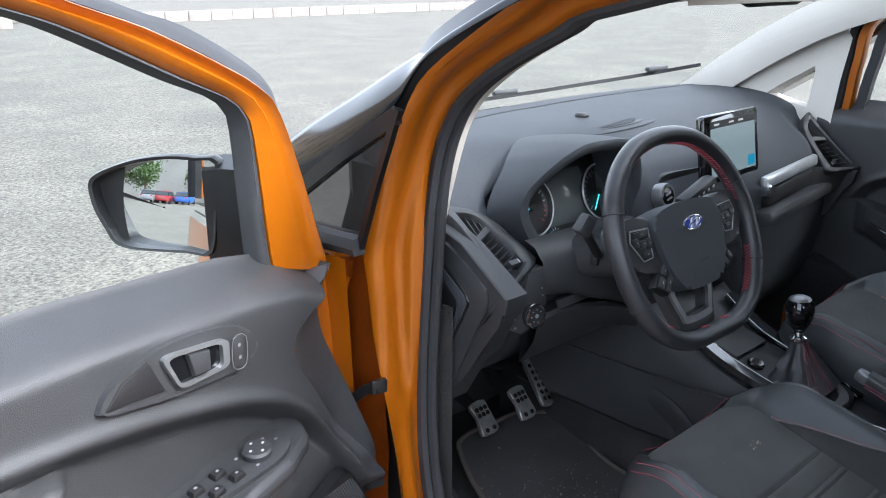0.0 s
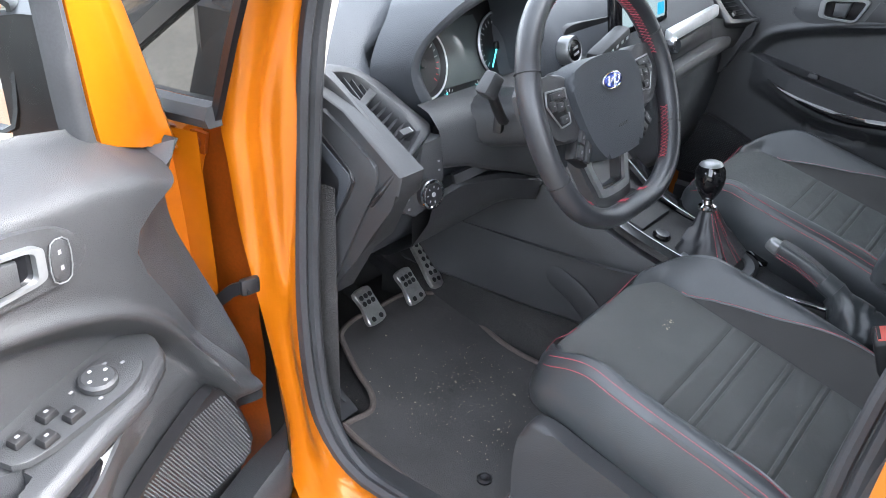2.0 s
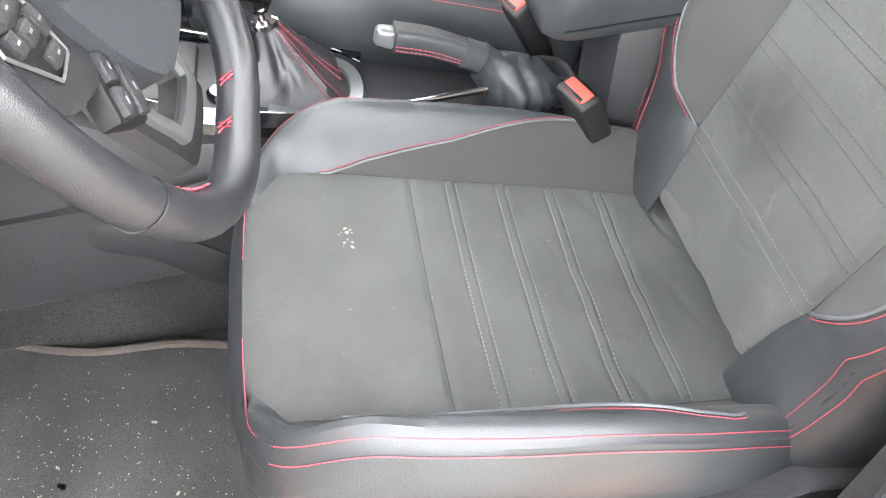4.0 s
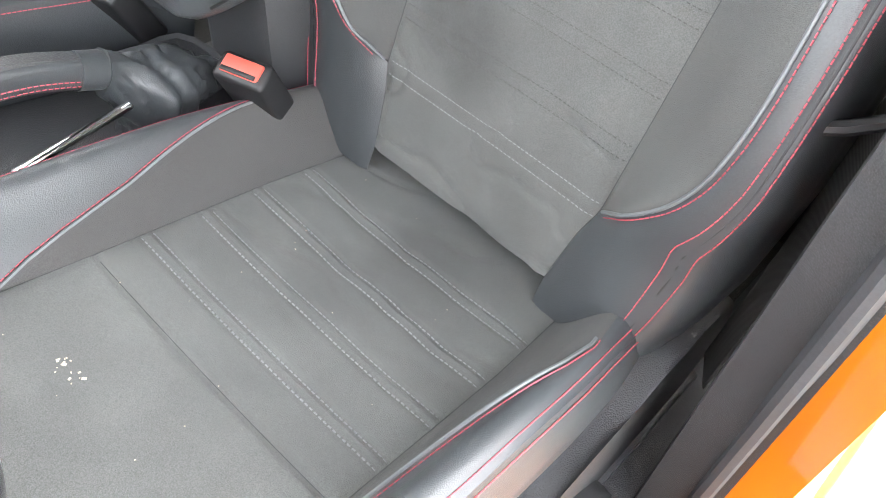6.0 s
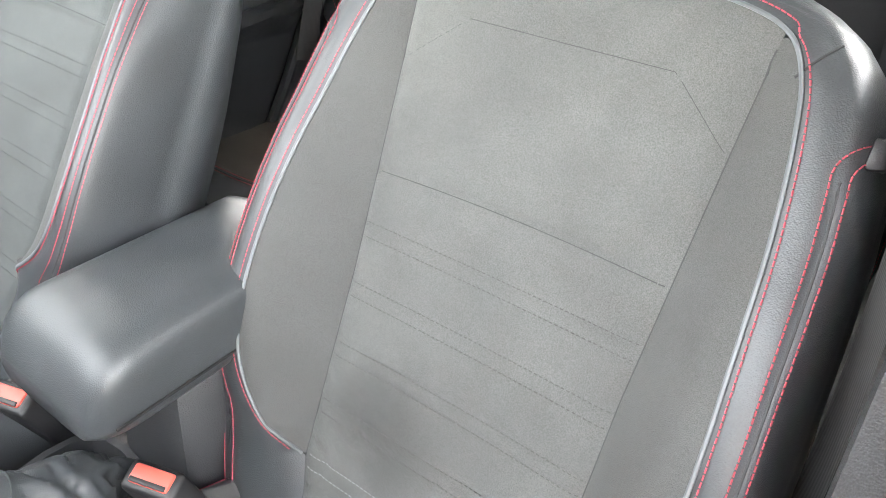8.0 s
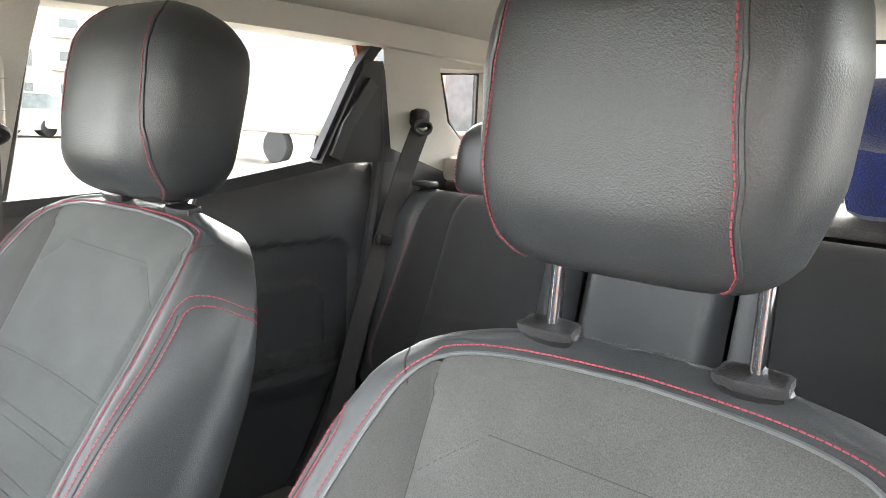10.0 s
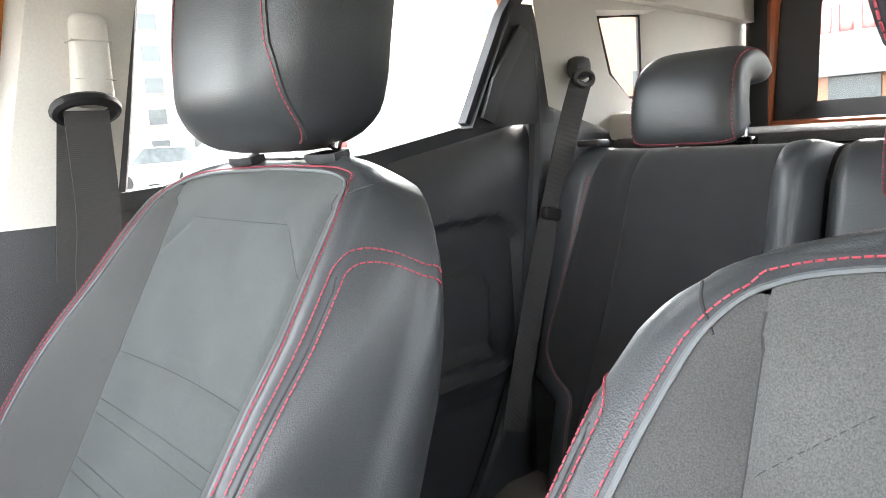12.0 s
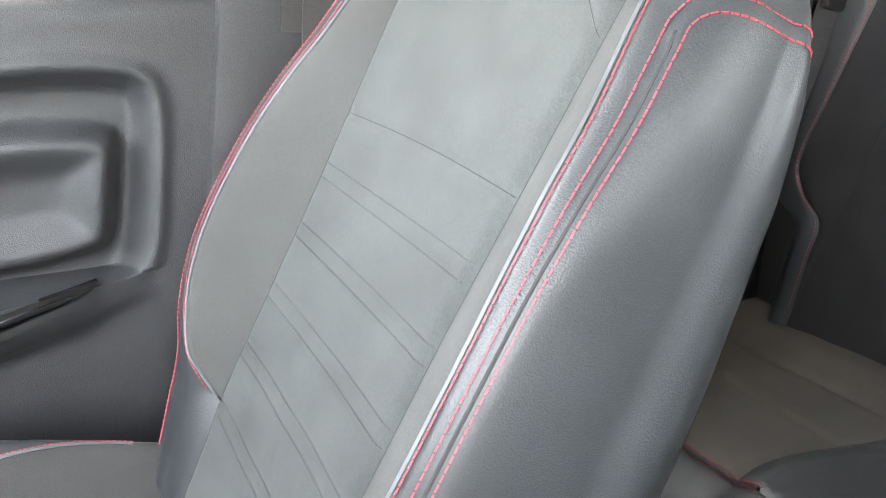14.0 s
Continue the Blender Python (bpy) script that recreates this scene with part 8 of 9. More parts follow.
        for line, w in (([(-0.615, 0.085, 1.31), (-0.622, 0.080, 1.15), (-0.628, 0.095, 0.95), (-0.625, 0.13, 0.70), (-0.62, 0.16, 0.55)], 0.024), ([(-0.630, 0.110, 1.30), (-0.635, 0.075, 1.0), (-0.63, 0.085, 0.7)], 0.020)):
            part("webbing", sweep(spline(line, 5), [(-w, -0.0012), (-w * 0.4, -0.0018), (0.0, -0.0010), (w * 0.4, -0.0018), (w, -0.0012), (w, 0.0012), (-w, 0.0012)], up=(1, 0.5, 0)), BELT, belt, "dark grey ribbed webbing")
# recline lever on the driver's seat side
lev = thing("seat_lever", (-0.61, 0.15, 0.85), "thin black lever on the driver seat side", "lever")
part("rod", tube([Vector((-0.590, 0.175, 0.885)), Vector((-0.615, 0.165, 0.895)), Vector((-0.660, 0.130, 0.915))], 0.006, 8), PLASTIC_DARK, lev)
part("pivot", lathe([(0.012, 0.0), (0.012, 0.01), (0.008, 0.013), (0.0, 0.013)], axes((-0.600, 0.150, 0.880), (0, 1, 0), (0, 0, 1)), 16), PLASTIC_DARK, lev)


def rear_depth(y, z):
    """Relief of the rear lining: a sunk rounded field with a second one in it, and an armrest."""
    d = -0.016 * step(0.005, -0.005, rounded(y, z, -0.27, 0.985, 0.33, 0.125, 0.06))
    d += 0.012 * step(0.005, -0.005, rounded(y, z, -0.27, 0.955, 0.26, 0.075, 0.045))
    d += 0.030 * step(0.905, 0.885, z) * step(0.80, 0.86, z) * step(-0.60, -0.50, y)
    q = min(1.0, max(0.0, 1 - (sill_top(y) - z) / 0.11))
    return d - 0.060 * (1 - math.sqrt(max(0.0, 1 - q * q)))


def sill_top(y):
    return lerp_table([(-0.62, 1.285), (-0.527, 1.268), (-0.32, 1.234), (0.06, 1.212)], y)


for sx in (1, -1):
    rd = thing("rear_door", (sx * 0.64, -0.3, 0.42), "closed rear door with black grained lining", "car door", "rear doors")
    side_panel(sx, 0.612, rear_depth, span(-0.66, 0.058, 110), sill_top, 0.42, "inner_panel", rd, PLASTIC, "black grained door lining")
    part("window_ledge", sweep([Vector((sx * 0.655, y, sill_top(y) - 0.002)) for y in span(0.06, -0.62, 10)], [(-0.02, -0.02), (0.03, -0.02), (0.03, 0.002), (-0.02, 0.002)]), RUBBER, rd)
    corner = ((-0.500, 1.262), (-0.690, 1.262), (-0.690, 1.32), (-0.650, 1.46), (-0.608, 1.46))
    part("corner_trim", loft([[(sx * (0.600 + d), y, z) for y, z in corner[::-sx]] for d in (0.0, 0.003, 0.03)]), PLASTIC_DARK, rd, "black corner trim")
    part("corner_strip", sweep([Vector((sx * 0.596, -0.530, 1.272)), Vector((sx * 0.596, -0.556, 1.33)), Vector((sx * 0.596, -0.622, 1.418))], [(-0.004, -0.013), (0.004, -0.013), (0.004, 0.013), (-0.004, 0.013)], up=(0, 1, 0)), PLASTIC, rd, "grey trim strip")
    part("window_channel", sweep([Vector((sx * 0.62, -0.505, 1.265)), Vector((sx * 0.62, -0.600, 1.44)), Vector((sx * 0.61, -0.66, 1.52))], [(-0.01, -0.012), (0.01, -0.012), (0.01, 0.012), (-0.01, 0.012)], up=(0, 1, 0)), RUBBER, rd)
    part("handle", rbox((0.012, 0.08, 0.034), 0.006, axes((sx * 0.612, -0.08, 1.12), (1, 0, 0), (0, 1, 0))), PLASTIC_DARK, rd, "dark handle")
    part("outer_skin", sheet(lambda y, z: (sx * 0.70, y, z), span(-0.8, 0.05, 4), span(0.38, 1.2, 4)), PAINT, rd)
    rg = part("window_glass", ([Vector((sx * 0.655, 0.03, 1.19)), Vector((sx * 0.655, -0.60, 1.25)), Vector((sx * 0.645, -0.66, 1.50)), Vector((sx * 0.645, 0.02, 1.50))], [[0, 1, 2, 3]]), GLASS, rd, "clear window glass")
    rg.visible_shadow = False
    # rear quarter: beige lining with its own small window, black lower lining
    rq = thing("rear_quarter", (sx * 0.6, -0.85, 0.7), "beige rear quarter lining with a small window", "pillar", kind="structure")
    QI = [(-0.836, 1.448), (-0.958, 1.455), (-0.958, 1.302), (-0.916, 1.298), (-0.866, 1.345)]
    QO = [(-0.640, 1.530), (-1.30, 1.530), (-1.30, 1.225), (-0.880, 1.225), (-0.675, 1.290)]
    part("lining", loft([[(sx * (0.597 + 0.0), y, z) for y, z in QO], [(sx * 0.600, q[0] + (o[0] - q[0]) * 0.12, q[1] + (o[1] - q[1]) * 0.12) for q, o in zip(QI, QO)], [(sx * 0.618, y, z) for y, z in QI]], True, False), BEIGE, rq, "beige moulded lining", 50)
    part("window_edge", tube([Vector((sx * 0.618, y, z)) for y, z in QI], 0.005, 6, True), PLASTIC_DARK, rq)
    part("shelf_block", rbox((0.07, 0.13, 0.055), 0.015, axes((sx * 0.57, -0.90, 1.245), (1, 0, 0), (0, 1, 0))), BEIGE, rq, "beige shelf support")
    part("lower_lining", loft([[(sx * 0.602, y, z) for y, z in ((-0.60, 0.60), (-1.30, 0.60), (-1.30, 1.226), (-0.880, 1.226), (-0.690, 1.292), (-0.655, 1.268), (-0.625, 1.1))], [(sx * 0.66, y, z) for y, z in ((-0.60, 0.60), (-1.30, 0.60), (-1.30, 1.226), (-0.880, 1.226), (-0.690, 1.292), (-0.655, 1.268), (-0.625, 1.1))]], True, True), PLASTIC, rq, "grained black lower lining", 50)
    part("door_seal", tube(spline([(sx * 0.612, -0.645, 1.46), (sx * 0.610, -0.655, 1.27), (sx * 0.605, -0.625, 1.08), (sx * 0.60, -0.585, 0.9), (sx * 0.60, -0.50, 0.72), (sx * 0.60, -0.42, 0.6)], 5), 0.012, 8), RUBBER, rq, "black rubber door seal")
    part("painted_edge", tube(spline([(sx * 0.635, -0.612, 1.50), (sx * 0.632, -0.640, 1.40), (sx * 0.630, -0.648, 1.30)], 4), 0.014, 6), PAINT_SHADED, rq)
    rb = thing("seat_belt", (sx * 0.56, -0.72, 0.8), "dark grey rear seat belt on its pillar anchor", "seat belt", "rear seat belts")
    part("anchor", rbox((0.030, 0.042, 0.040), 0.012, axes((sx * 0.575, -0.733, 1.352), (1, 0, 0), (0, 1, 0))), PLASTIC_DARK, rb, "black belt anchor")
    part("guide_loop", tube([(sx * (0.562), -0.728 + 0.024 * math.cos(a), 1.333 + 0.012 * math.sin(a)) for a in [2 * math.pi * i / 18 for i in range(18)]], 0.006, 6, True), PLASTIC_DARK, rb)
    part("webbing", sweep(spline([(sx * 0.562, -0.722, 1.33), (sx * 0.567, -0.690, 1.25), (sx * 0.571, -0.640, 1.11), (sx * 0.575, -0.600, 0.99), (sx * 0.58, -0.56, 0.85), (sx * 0.58, -0.53, 0.75)], 5), [(-0.021, -0.0012), (0.021, -0.0012), (0.021, 0.0012), (-0.021, 0.0012)], up=(-sx, 0.3, 0)), BELT, rb, "dark grey webbing")
    part("tongue", rbox((0.014, 0.045, 0.022), 0.005, axes((sx * 0.566, -0.640, 1.108), (1, 0, 0), (0, 0.95, 0.2))), PLASTIC_DARK, rb, "black belt tongue")

# ---- rear bench ----
bench = thing("rear_bench", (0, -0.5, 0.42), "black leather and dark suede rear bench with red seams", "car seat")
RB, RT = Vector((0, -0.570, 0.660)), Vector((0, -0.700, 1.205))
r_up = (RT - RB).normalized()
r_fw = Vector((0, r_up.z, -r_up.y))


def bench_at(x, v, h=0.0):
    return RB + Vector((x, 0, 0)) + r_up * v + r_fw * h


def bench_h(u, v):
    """Relief of an outer backrest section: u from the car's middle outwards."""
    h = 0.024 * step(0.455, 0.53, u) - 0.045 * step(bench_out(v) - 0.045, bench_out(v), u) ** 2
    h += 0.022 * step(0.215, 0.165, u) - 0.045 * step(0.160, 0.135, u) ** 2
    h -= 0.004 * bell(u - bench_line(v), 0.004) + 0.003 * bell(u - 0.198, 0.004) + 0.003 * bell(u - bench_red(v), 0.003)
    h -= 0.05 * (1 - math.sqrt(max(0.0, 1 - (max(0, v - 0.50) / 0.075) ** 2)))
    if 0.2 < u < bench_line(v):
        for q in (0.42, 0.33, 0.24, 0.10):
            h -= 0.002 * bell(v - q, 0.003)
        h += 0.002 * noise.noise(Vector((u * 14, v * 12, 6.0)))
    return h


def bench_out(v):
    """The outer edge: notched at the foot, where the belt comes through."""
    return 0.556 + 0.052 * step(0.135, 0.175, v) - 0.03 * step(0.44, 0.57, v)


def bench_line(v):
    return lerp_table([(-0.06, 0.500), (0.062, 0.493), (0.274, 0.467), (0.414, 0.452), (0.57, 0.437)], v)


def bench_red(v):
    return max(bench_line(v) + 0.004, soft_table([(-0.06, 0.500), (0.10, 0.500), (0.156, 0.502), (0.188, 0.535), (0.226, 0.556), (0.325, 0.540), (0.408, 0.525), (0.50, 0.510), (0.57, 0.50)], v))


vs = span(-0.06, 0.50, 80) + [0.50 + 0.074 * math.sin(math.pi / 2 * i / 12) for i in range(1, 13)]
for sx in (1, -1):
    def zone(low, high, n):
        return loft([[bench_at(sx * (low(v) + (high(v) - low(v)) * k), v, bench_h(low(v) + (high(v) - low(v)) * k, v)) for k in span(0, 1, n)][::-sx] for v in vs], False)

    def seam(line, off=0.0):
        return stitches([bench_at(sx * (line(v) + off), v, bench_h(line(v) + off, v) + 0.0008) for v in span(0.02, 0.52, 90)], 0.0040, 0.0022, 0.0005)

    sec = part("backrest", zone(lambda v: 0.198, bench_line, 33), REAR_CLOTH_SHADED, bench, "dark suede rear backrest panel, deepened for cabin shade", 60)
    part("side_strip", zone(bench_line, bench_red, 9), REAR_CLOTH_SHADED, sec, "dark suede side strip, deepened for cabin shade", 60)
    part("border", zone(bench_red, bench_out, 13), LEATHER, sec, "black leather border", 60)
    part("border", zone(lambda v: 0.135, lambda v: 0.198, 13), LEATHER, sec, "black leather border", 60)
    part("stitching", seam(bench_red, 0.003), RED, sec, "red seam")
    part("stitching", seam(bench_out, -0.004), RED, sec, "red seam")
    part("back_shell", rbox((0.41, 0.09, 0.56), 0.02, axes(bench_at(sx * 0.355, 0.255, -0.075), (1, 0, 0), r_fw)), PLASTIC_DARK, sec)
    part("belt_loop", tube(spline([bench_at(sx * 0.300, 0.030, 0.010), bench_at(sx * 0.300, 0.028, 0.040), bench_at(sx * 0.292, 0.040, 0.062)], 4), 0.010, 8), PLASTIC_DARK, sec, "black buckle stalk")
mid_h = lambda x, v: 0.012 - 0.05 * (1 - math.sqrt(max(0.0, 1 - (max(0, v - 0.50) / 0.075) ** 2))) - 0.035 * step(0.085, 0.128, abs(x)) ** 2
sec = part("backrest", loft([[bench_at(x, v, mid_h(x, v)) for x in span(0.128, -0.128, 33)] for v in vs], False), LEATHER, bench, "black leather middle backrest", 60)
part("back_shell", rbox((0.245, 0.09, 0.56), 0.02, axes(bench_at(0, 0.255, -0.075), (1, 0, 0), r_fw)), PLASTIC_DARK, sec)


def seat_edge(y):
    """Where the suede of the cushion meets the leather of its middle."""
    return soft_table([(-0.60, 0.235), (-0.441, 0.252), (-0.336, 0.277), (-0.278, 0.282), (-0.228, 0.272), (-0.14, 0.25)], y)


def bench_seat(x, y):
    ax = abs(x)
    h = 0.010 * math.cos(x * 5.5) - 0.030 * (1 - math.sqrt(max(0.0, 1 - (max(0.0, y + 0.24) / 0.10) ** 2)))
    h += 0.020 * step(-0.475, -0.545, y) - 0.004 * bell(y + 0.487, 0.006)
    h -= 0.004 * bell(y + 0.222, 0.005)
    e = seat_edge(y)
    h += 0.010 * step(e, e - 0.03, ax) - 0.004 * bell(ax - e, 0.004) - 0.004 * bell(ax - 0.230, 0.004)
    if ax > e:
        h -= 0.0025 * bell(y + 0.385 + 0.02 * (ax - 0.4), 0.004)
        h += 0.003 * noise.noise(Vector((x * 10, y * 10, 2.0)))
    return 0.652 + h - 0.05 * (y + 0.25) * -0.6


SEAT_YS, FRONT_YS = span(-0.60, -0.222, 64), span(-0.222, -0.145, 14)
for sx in (1, -1):
    part("cushion", loft([[(sx * x, y, bench_seat(x, y)) for x in [seat_edge(y) + (0.60 - seat_edge(y)) * k for k in span(0, 1, 36)]][::sx] for y in SEAT_YS], False), REAR_SEAT_LIT, bench, "brown-grey suede rear cushion, lightened for window light", 60)
    for dy in (-0.2165, -0.2275):
        part("stitching", stitches([Vector((sx * x, dy, bench_seat(x, dy) + 0.001)) for x in span(0.238, 0.59, 80)], 0.0044, 0.0018, 0.0006), RED, bench, "red seam")
    part("piping", tube([Vector((sx * x, -0.222, bench_seat(x, -0.222) + 0.003)) for x in span(0.238, 0.59, 30)], 0.0026, 6), LEATHER, bench, "black leather piping")
part("middle_cushion", loft([[(seat_edge(y) * k, y, bench_seat(seat_edge(y) * k, y)) for k in span(-1, 1, 61)] for y in SEAT_YS], False), LEATHER, bench, "black leather middle cushion", 60)
part("front_roll", loft([[(x, y, bench_seat(x, y)) for x in span(-0.60, 0.60, 80)] for y in FRONT_YS], False), LEATHER, bench, "black leather front roll", 60)
part("cushion_front", sheet(lambda x, t: (x, -0.145 - 0.02 * t * t, bench_seat(x, -0.145) - 0.20 * t), span(-0.60, 0.60, 30), span(0, 1, 6)), LEATHER, bench, "black leather cushion front")
part("anchor_bolt", lathe([(0.010, 0.0), (0.010, 0.006), (0.006, 0.010), (0.0, 0.010)], axes((0.528, -0.578, 0.737), (1, 0, 0), (0, 0.2, 0.98)), 12), CHROME, bench, "steel trim bolt")
part("top_latch", rbox((0.05, 0.03, 0.012), 0.004, axes((0.535, -0.715, 1.222), (1, 0, 0), (0, 1, 0))), PLASTIC_DARK, bench)
for x, low, y, half in ((0.357, 1.214, -0.748, 0.097), (-0.415, 1.215, -0.800, 0.102), (-0.050, 1.140, -0.700, 0.097)):
    hr = thing("rear_headrest", (x, y, low), "black leather hooded rear headrest with red seams", "headrest", "rear headrests")
    rows = []
    # a padded slab that rises and then hooks back over the bench
    side_line = spline([(0.030, 0.000), (0.040, 0.020), (0.038, 0.070), (0.022, 0.112), (-0.012, 0.132), (-0.058, 0.132), (-0.105, 0.108)], 5)
    for i, q in enumerate(side_line):
        k = i / (len(side_line) - 1)
        nxt, prv = side_line[min(i + 1, len(side_line) - 1)], side_line[max(i - 1, 0)]
        way = (nxt - prv).normalized()
        nrm = Vector((0, way.y, -way.x))
        ends = math.sqrt(max(0.0, 1 - max(0.0, (0.10 - k) / 0.104) ** 2)) * math.sqrt(max(0.0, 1 - max(0.0, (k - 0.86) / 0.144) ** 2))
        w = (half - 0.016 * k * k) * (0.86 + 0.14 * ends)
        thick = 0.004 + (0.030 - 0.006 * k) * ends
        c = Vector((x, y + q.x, low + q.y))
        rows.append([c + Vector((w * math.copysign(abs(math.cos(a)) ** 0.38, math.cos(a)), 0, 0)) + nrm * (thick * math.copysign(abs(math.sin(a)) ** 0.62, math.sin(a)) - thick * 0.7) for a in [2 * math.pi * i_ / 40 for i_ in range(40)]])
    pad = part("pad", loft(rows), LEATHER, hr, "black leather pad", 60)
    for j in (4, 16):
        part("stitching", stitches([row[j] + (row[j] - Vector((x, y - 0.03, row[j].z))).normalized() * 0.0008 for row in rows[2:-2]], 0.0045, 0.0025, 0.0007), RED, pad, "red seam")
    part("stitching", stitches([rows[2][j] + Vector((0, 0.0010, 0)) for j in range(4, 17)], 0.0045, 0.0025, 0.0007), RED, pad, "red seam")
    for sx in (-1, 1):
        part("post", tube([Vector((x + sx * 0.062, y - 0.040, low - 0.03)), Vector((x + sx * 0.062, y - 0.045, low + 0.10))], 0.005, 10), CHROME, hr, "chrome post")
    part("guide", rbox((0.03, 0.025, 0.016), 0.005, axes((x - 0.062, y - 0.042, low - 0.002), (1, 0, 0), (0, 1, 0))), GLOSS, hr)
# parcel shelf, tailgate, neck pillow
shelf = thing("parcel_shelf", (0, -1.0, 1.2), "black parcel shelf behind the rear bench", "shelf")
part("board", rbox((1.14, 0.42, 0.018), 0.006, axes((0, -1.02, 1.215), (1, 0, 0), (0, 1, 0))), CARPET, shelf)
gate = thing("tailgate", (0, -1.3, 0.8), "closed tailgate with its window, orange edge and black seals", "tailgate")
GI = [(0.44, 1.268), (0.43, 1.46), (0.40, 1.535), (-0.40, 1.535), (-0.43, 1.46), (-0.44, 1.268)]
GO = [(0.60, 1.18), (0.59, 1.48), (0.55, 1.60), (-0.55, 1.60), (-0.59, 1.48), (-0.60, 1.18)]
part("window_surround", loft([[(x, -1.30, z) for x, z in GO], [(x * 0.45 + g[0] * 0.55, -1.285, z * 0.45 + g[1] * 0.55) for (x, z), g in zip(GO, GI)], [(x, -1.31, z) for x, z in GI]], True, False), PLASTIC_DARK, gate, "black window surround")
part("painted_edge", tube([Vector((x * 0.55 + g[0] * 0.45, -1.285, z * 0.55 + g[1] * 0.45)) for (x, z), g in zip(GO, GI)], 0.014, 8, True), PAINT_SHADED, gate, "orange painted edge")
tg = part("rear_glass", ([Vector((x, -1.315, z)) for x, z in GI], [[0, 1, 2, 3, 4, 5]]), GLASS, gate, "clear rear window")
tg.visible_shadow = False
part("lower_trim", rbox((1.16, 0.05, 0.66), 0.02, axes((0, -1.33, 0.86), (1, 0, 0), (0, 1, 0))), PLASTIC_DARK, gate)
pl = thing("neck_pillow", (-0.28, -0.95, 1.225), "royal blue plush neck pillow on the parcel shelf", "pillow")
arc = [Vector((-0.300 + 0.105 * math.cos(a), -1.00 + 0.085 * math.sin(a), 1.390)) for a in span(radians(-62), radians(242), 44)]
part("plush_ring", tube(arc, 0.058, 18, scale=[0.3, 0.6, 0.8, 0.92] + [1.0] * 36 + [0.92, 0.8, 0.6, 0.3]), NECK, pl, "blue plush ring", 80)
part("plush_foot", rbox((0.24, 0.16, 0.16), 0.045, axes((-0.30, -1.0, 1.300), (1, 0, 0), (0, 1, 0))), NECK, pl)


# ---- yard and distance ----
for x0, x1 in ((-30.0, 6.0), (7.4, 50.0)):
    k = thing("kerb", (x0, 28.1 + 0.165 * x0, 0), "low pale concrete kerb along the yard", "kerb", kind="structure")
    for i in range(int((x1 - x0) / 1.0)):
        x = x0 + 0.5 + i
        part("kerb_stone", rbox((0.99, 0.30, 0.52), 0.03, axes((x, 28.2 + 0.165 * x, 0.12), (0.986, 0.163, 0), (-0.163, 0.986, 0))), CONCRETE, k)
solo("road", rbox((110, 9, 0.16), 0.0, axes((4, 36.5, 0.10), (0.986, 0.163, 0), (-0.163, 0.986, 0))), ASPHALT, "grey road behind the kerb", "road", kind="structure")


def parked_car(at, turn, mat, label):
    c = thing("parked_car", at, label, "car", "parked cars")
    m = pose(*at, 0, 0, turn)

    def put(name, shape, mt, lab=""):
        return part(name, moved(shape, m), mt, c, lab)
    rows = []
    for y, w, lo, hi in ((-2.1, 0.70, 0.42, 0.70), (-2.0, 0.84, 0.30, 0.92), (-1.2, 0.88, 0.24, 0.96), (0.9, 0.88, 0.24, 0.94), (1.6, 0.86, 0.24, 0.86), (2.05, 0.78, 0.30, 0.72), (2.12, 0.66, 0.38, 0.60)):
        rows.append([(-w * 0.96, y, lo), (w * 0.96, y, lo), (w, y, (lo + hi) / 2), (w * 0.93, y, hi), (-w * 0.93, y, hi), (-w, y, (lo + hi) / 2)])
    put("body", loft(rows), mat)
    rows = [[(-w, y, 0.92), (w, y, 0.92), (w * 0.86, y2, z), (-w * 0.86, y2, z)] for y, y2, w, z in ((-1.95, -1.7, 0.82, 1.0), (-1.85, -1.45, 0.83, 1.40), (0.95, 0.30, 0.83, 1.44), (1.05, 0.9, 0.8, 1.0))]
    put("cabin", loft(rows), WINDOW_DARK)
    put("roof", rbox((1.36, 1.75, 0.06), 0.03, axes((0, -0.58, 1.43), (1, 0, 0), (0, 1, 0))), mat)
    for x in (-0.80, 0.80):
        for y in (-1.25, 1.3):
            put("wheel", lathe([(0.0, -0.1), (0.30, -0.1), (0.32, -0.06), (0.32, 0.06), (0.30, 0.1), (0.2, 0.1), (0.0, 0.08)], axes((x, y, 0.32), (0, 1, 0), (0, 0, 1)), 16), TYRE)
        put("tail_lamp", rbox((0.26, 0.05, 0.14), 0.02, axes((x * 0.8, -2.06, 0.82), (1, 0, 0), (0, 1, 0))), LAMP_RED)
    return c


def building(at, size, turn, mat, rows, cols, label, balconies=False):
    b = thing("building", at, label, "building")
    m = pose(*at, 0, 0, turn)
    w, d, h = size
    part("wall", moved(rbox((w, d, h), 0.0, Matrix.Translation((0, 0, h / 2))), m), mat, b)
    part("roof", moved(rbox((w + 0.6, d + 0.6, 0.4), 0.05, Matrix.Translation((0, 0, h + 0.2))), m), CONCRETE, b)
    for r in range(rows):
        for c in range(cols):
            x, z = -w / 2 + (c + 0.5) * w / cols, (r + 0.55) * h / rows
            win = part("window", moved(rbox((w / cols * 0.42, 0.12, h / rows * 0.5), 0.0, Matrix.Translation((x, -d / 2 - 0.01, z))), m), WINDOW_DARK, b)
            part("sill", moved(rbox((w / cols * 0.5, 0.25, 0.12), 0.02, Matrix.Translation((x, -d / 2 - 0.08, z - h / rows * 0.27))), m), CONCRETE, win)
            if balconies and c % 2:
                part("balcony", moved(rbox((w / cols * 0.8, 1.1, 0.9), 0.05, Matrix.Translation((x, -d / 2 - 0.55, z - h / rows * 0.2))), m), WALL_WHITE, b)
    return b


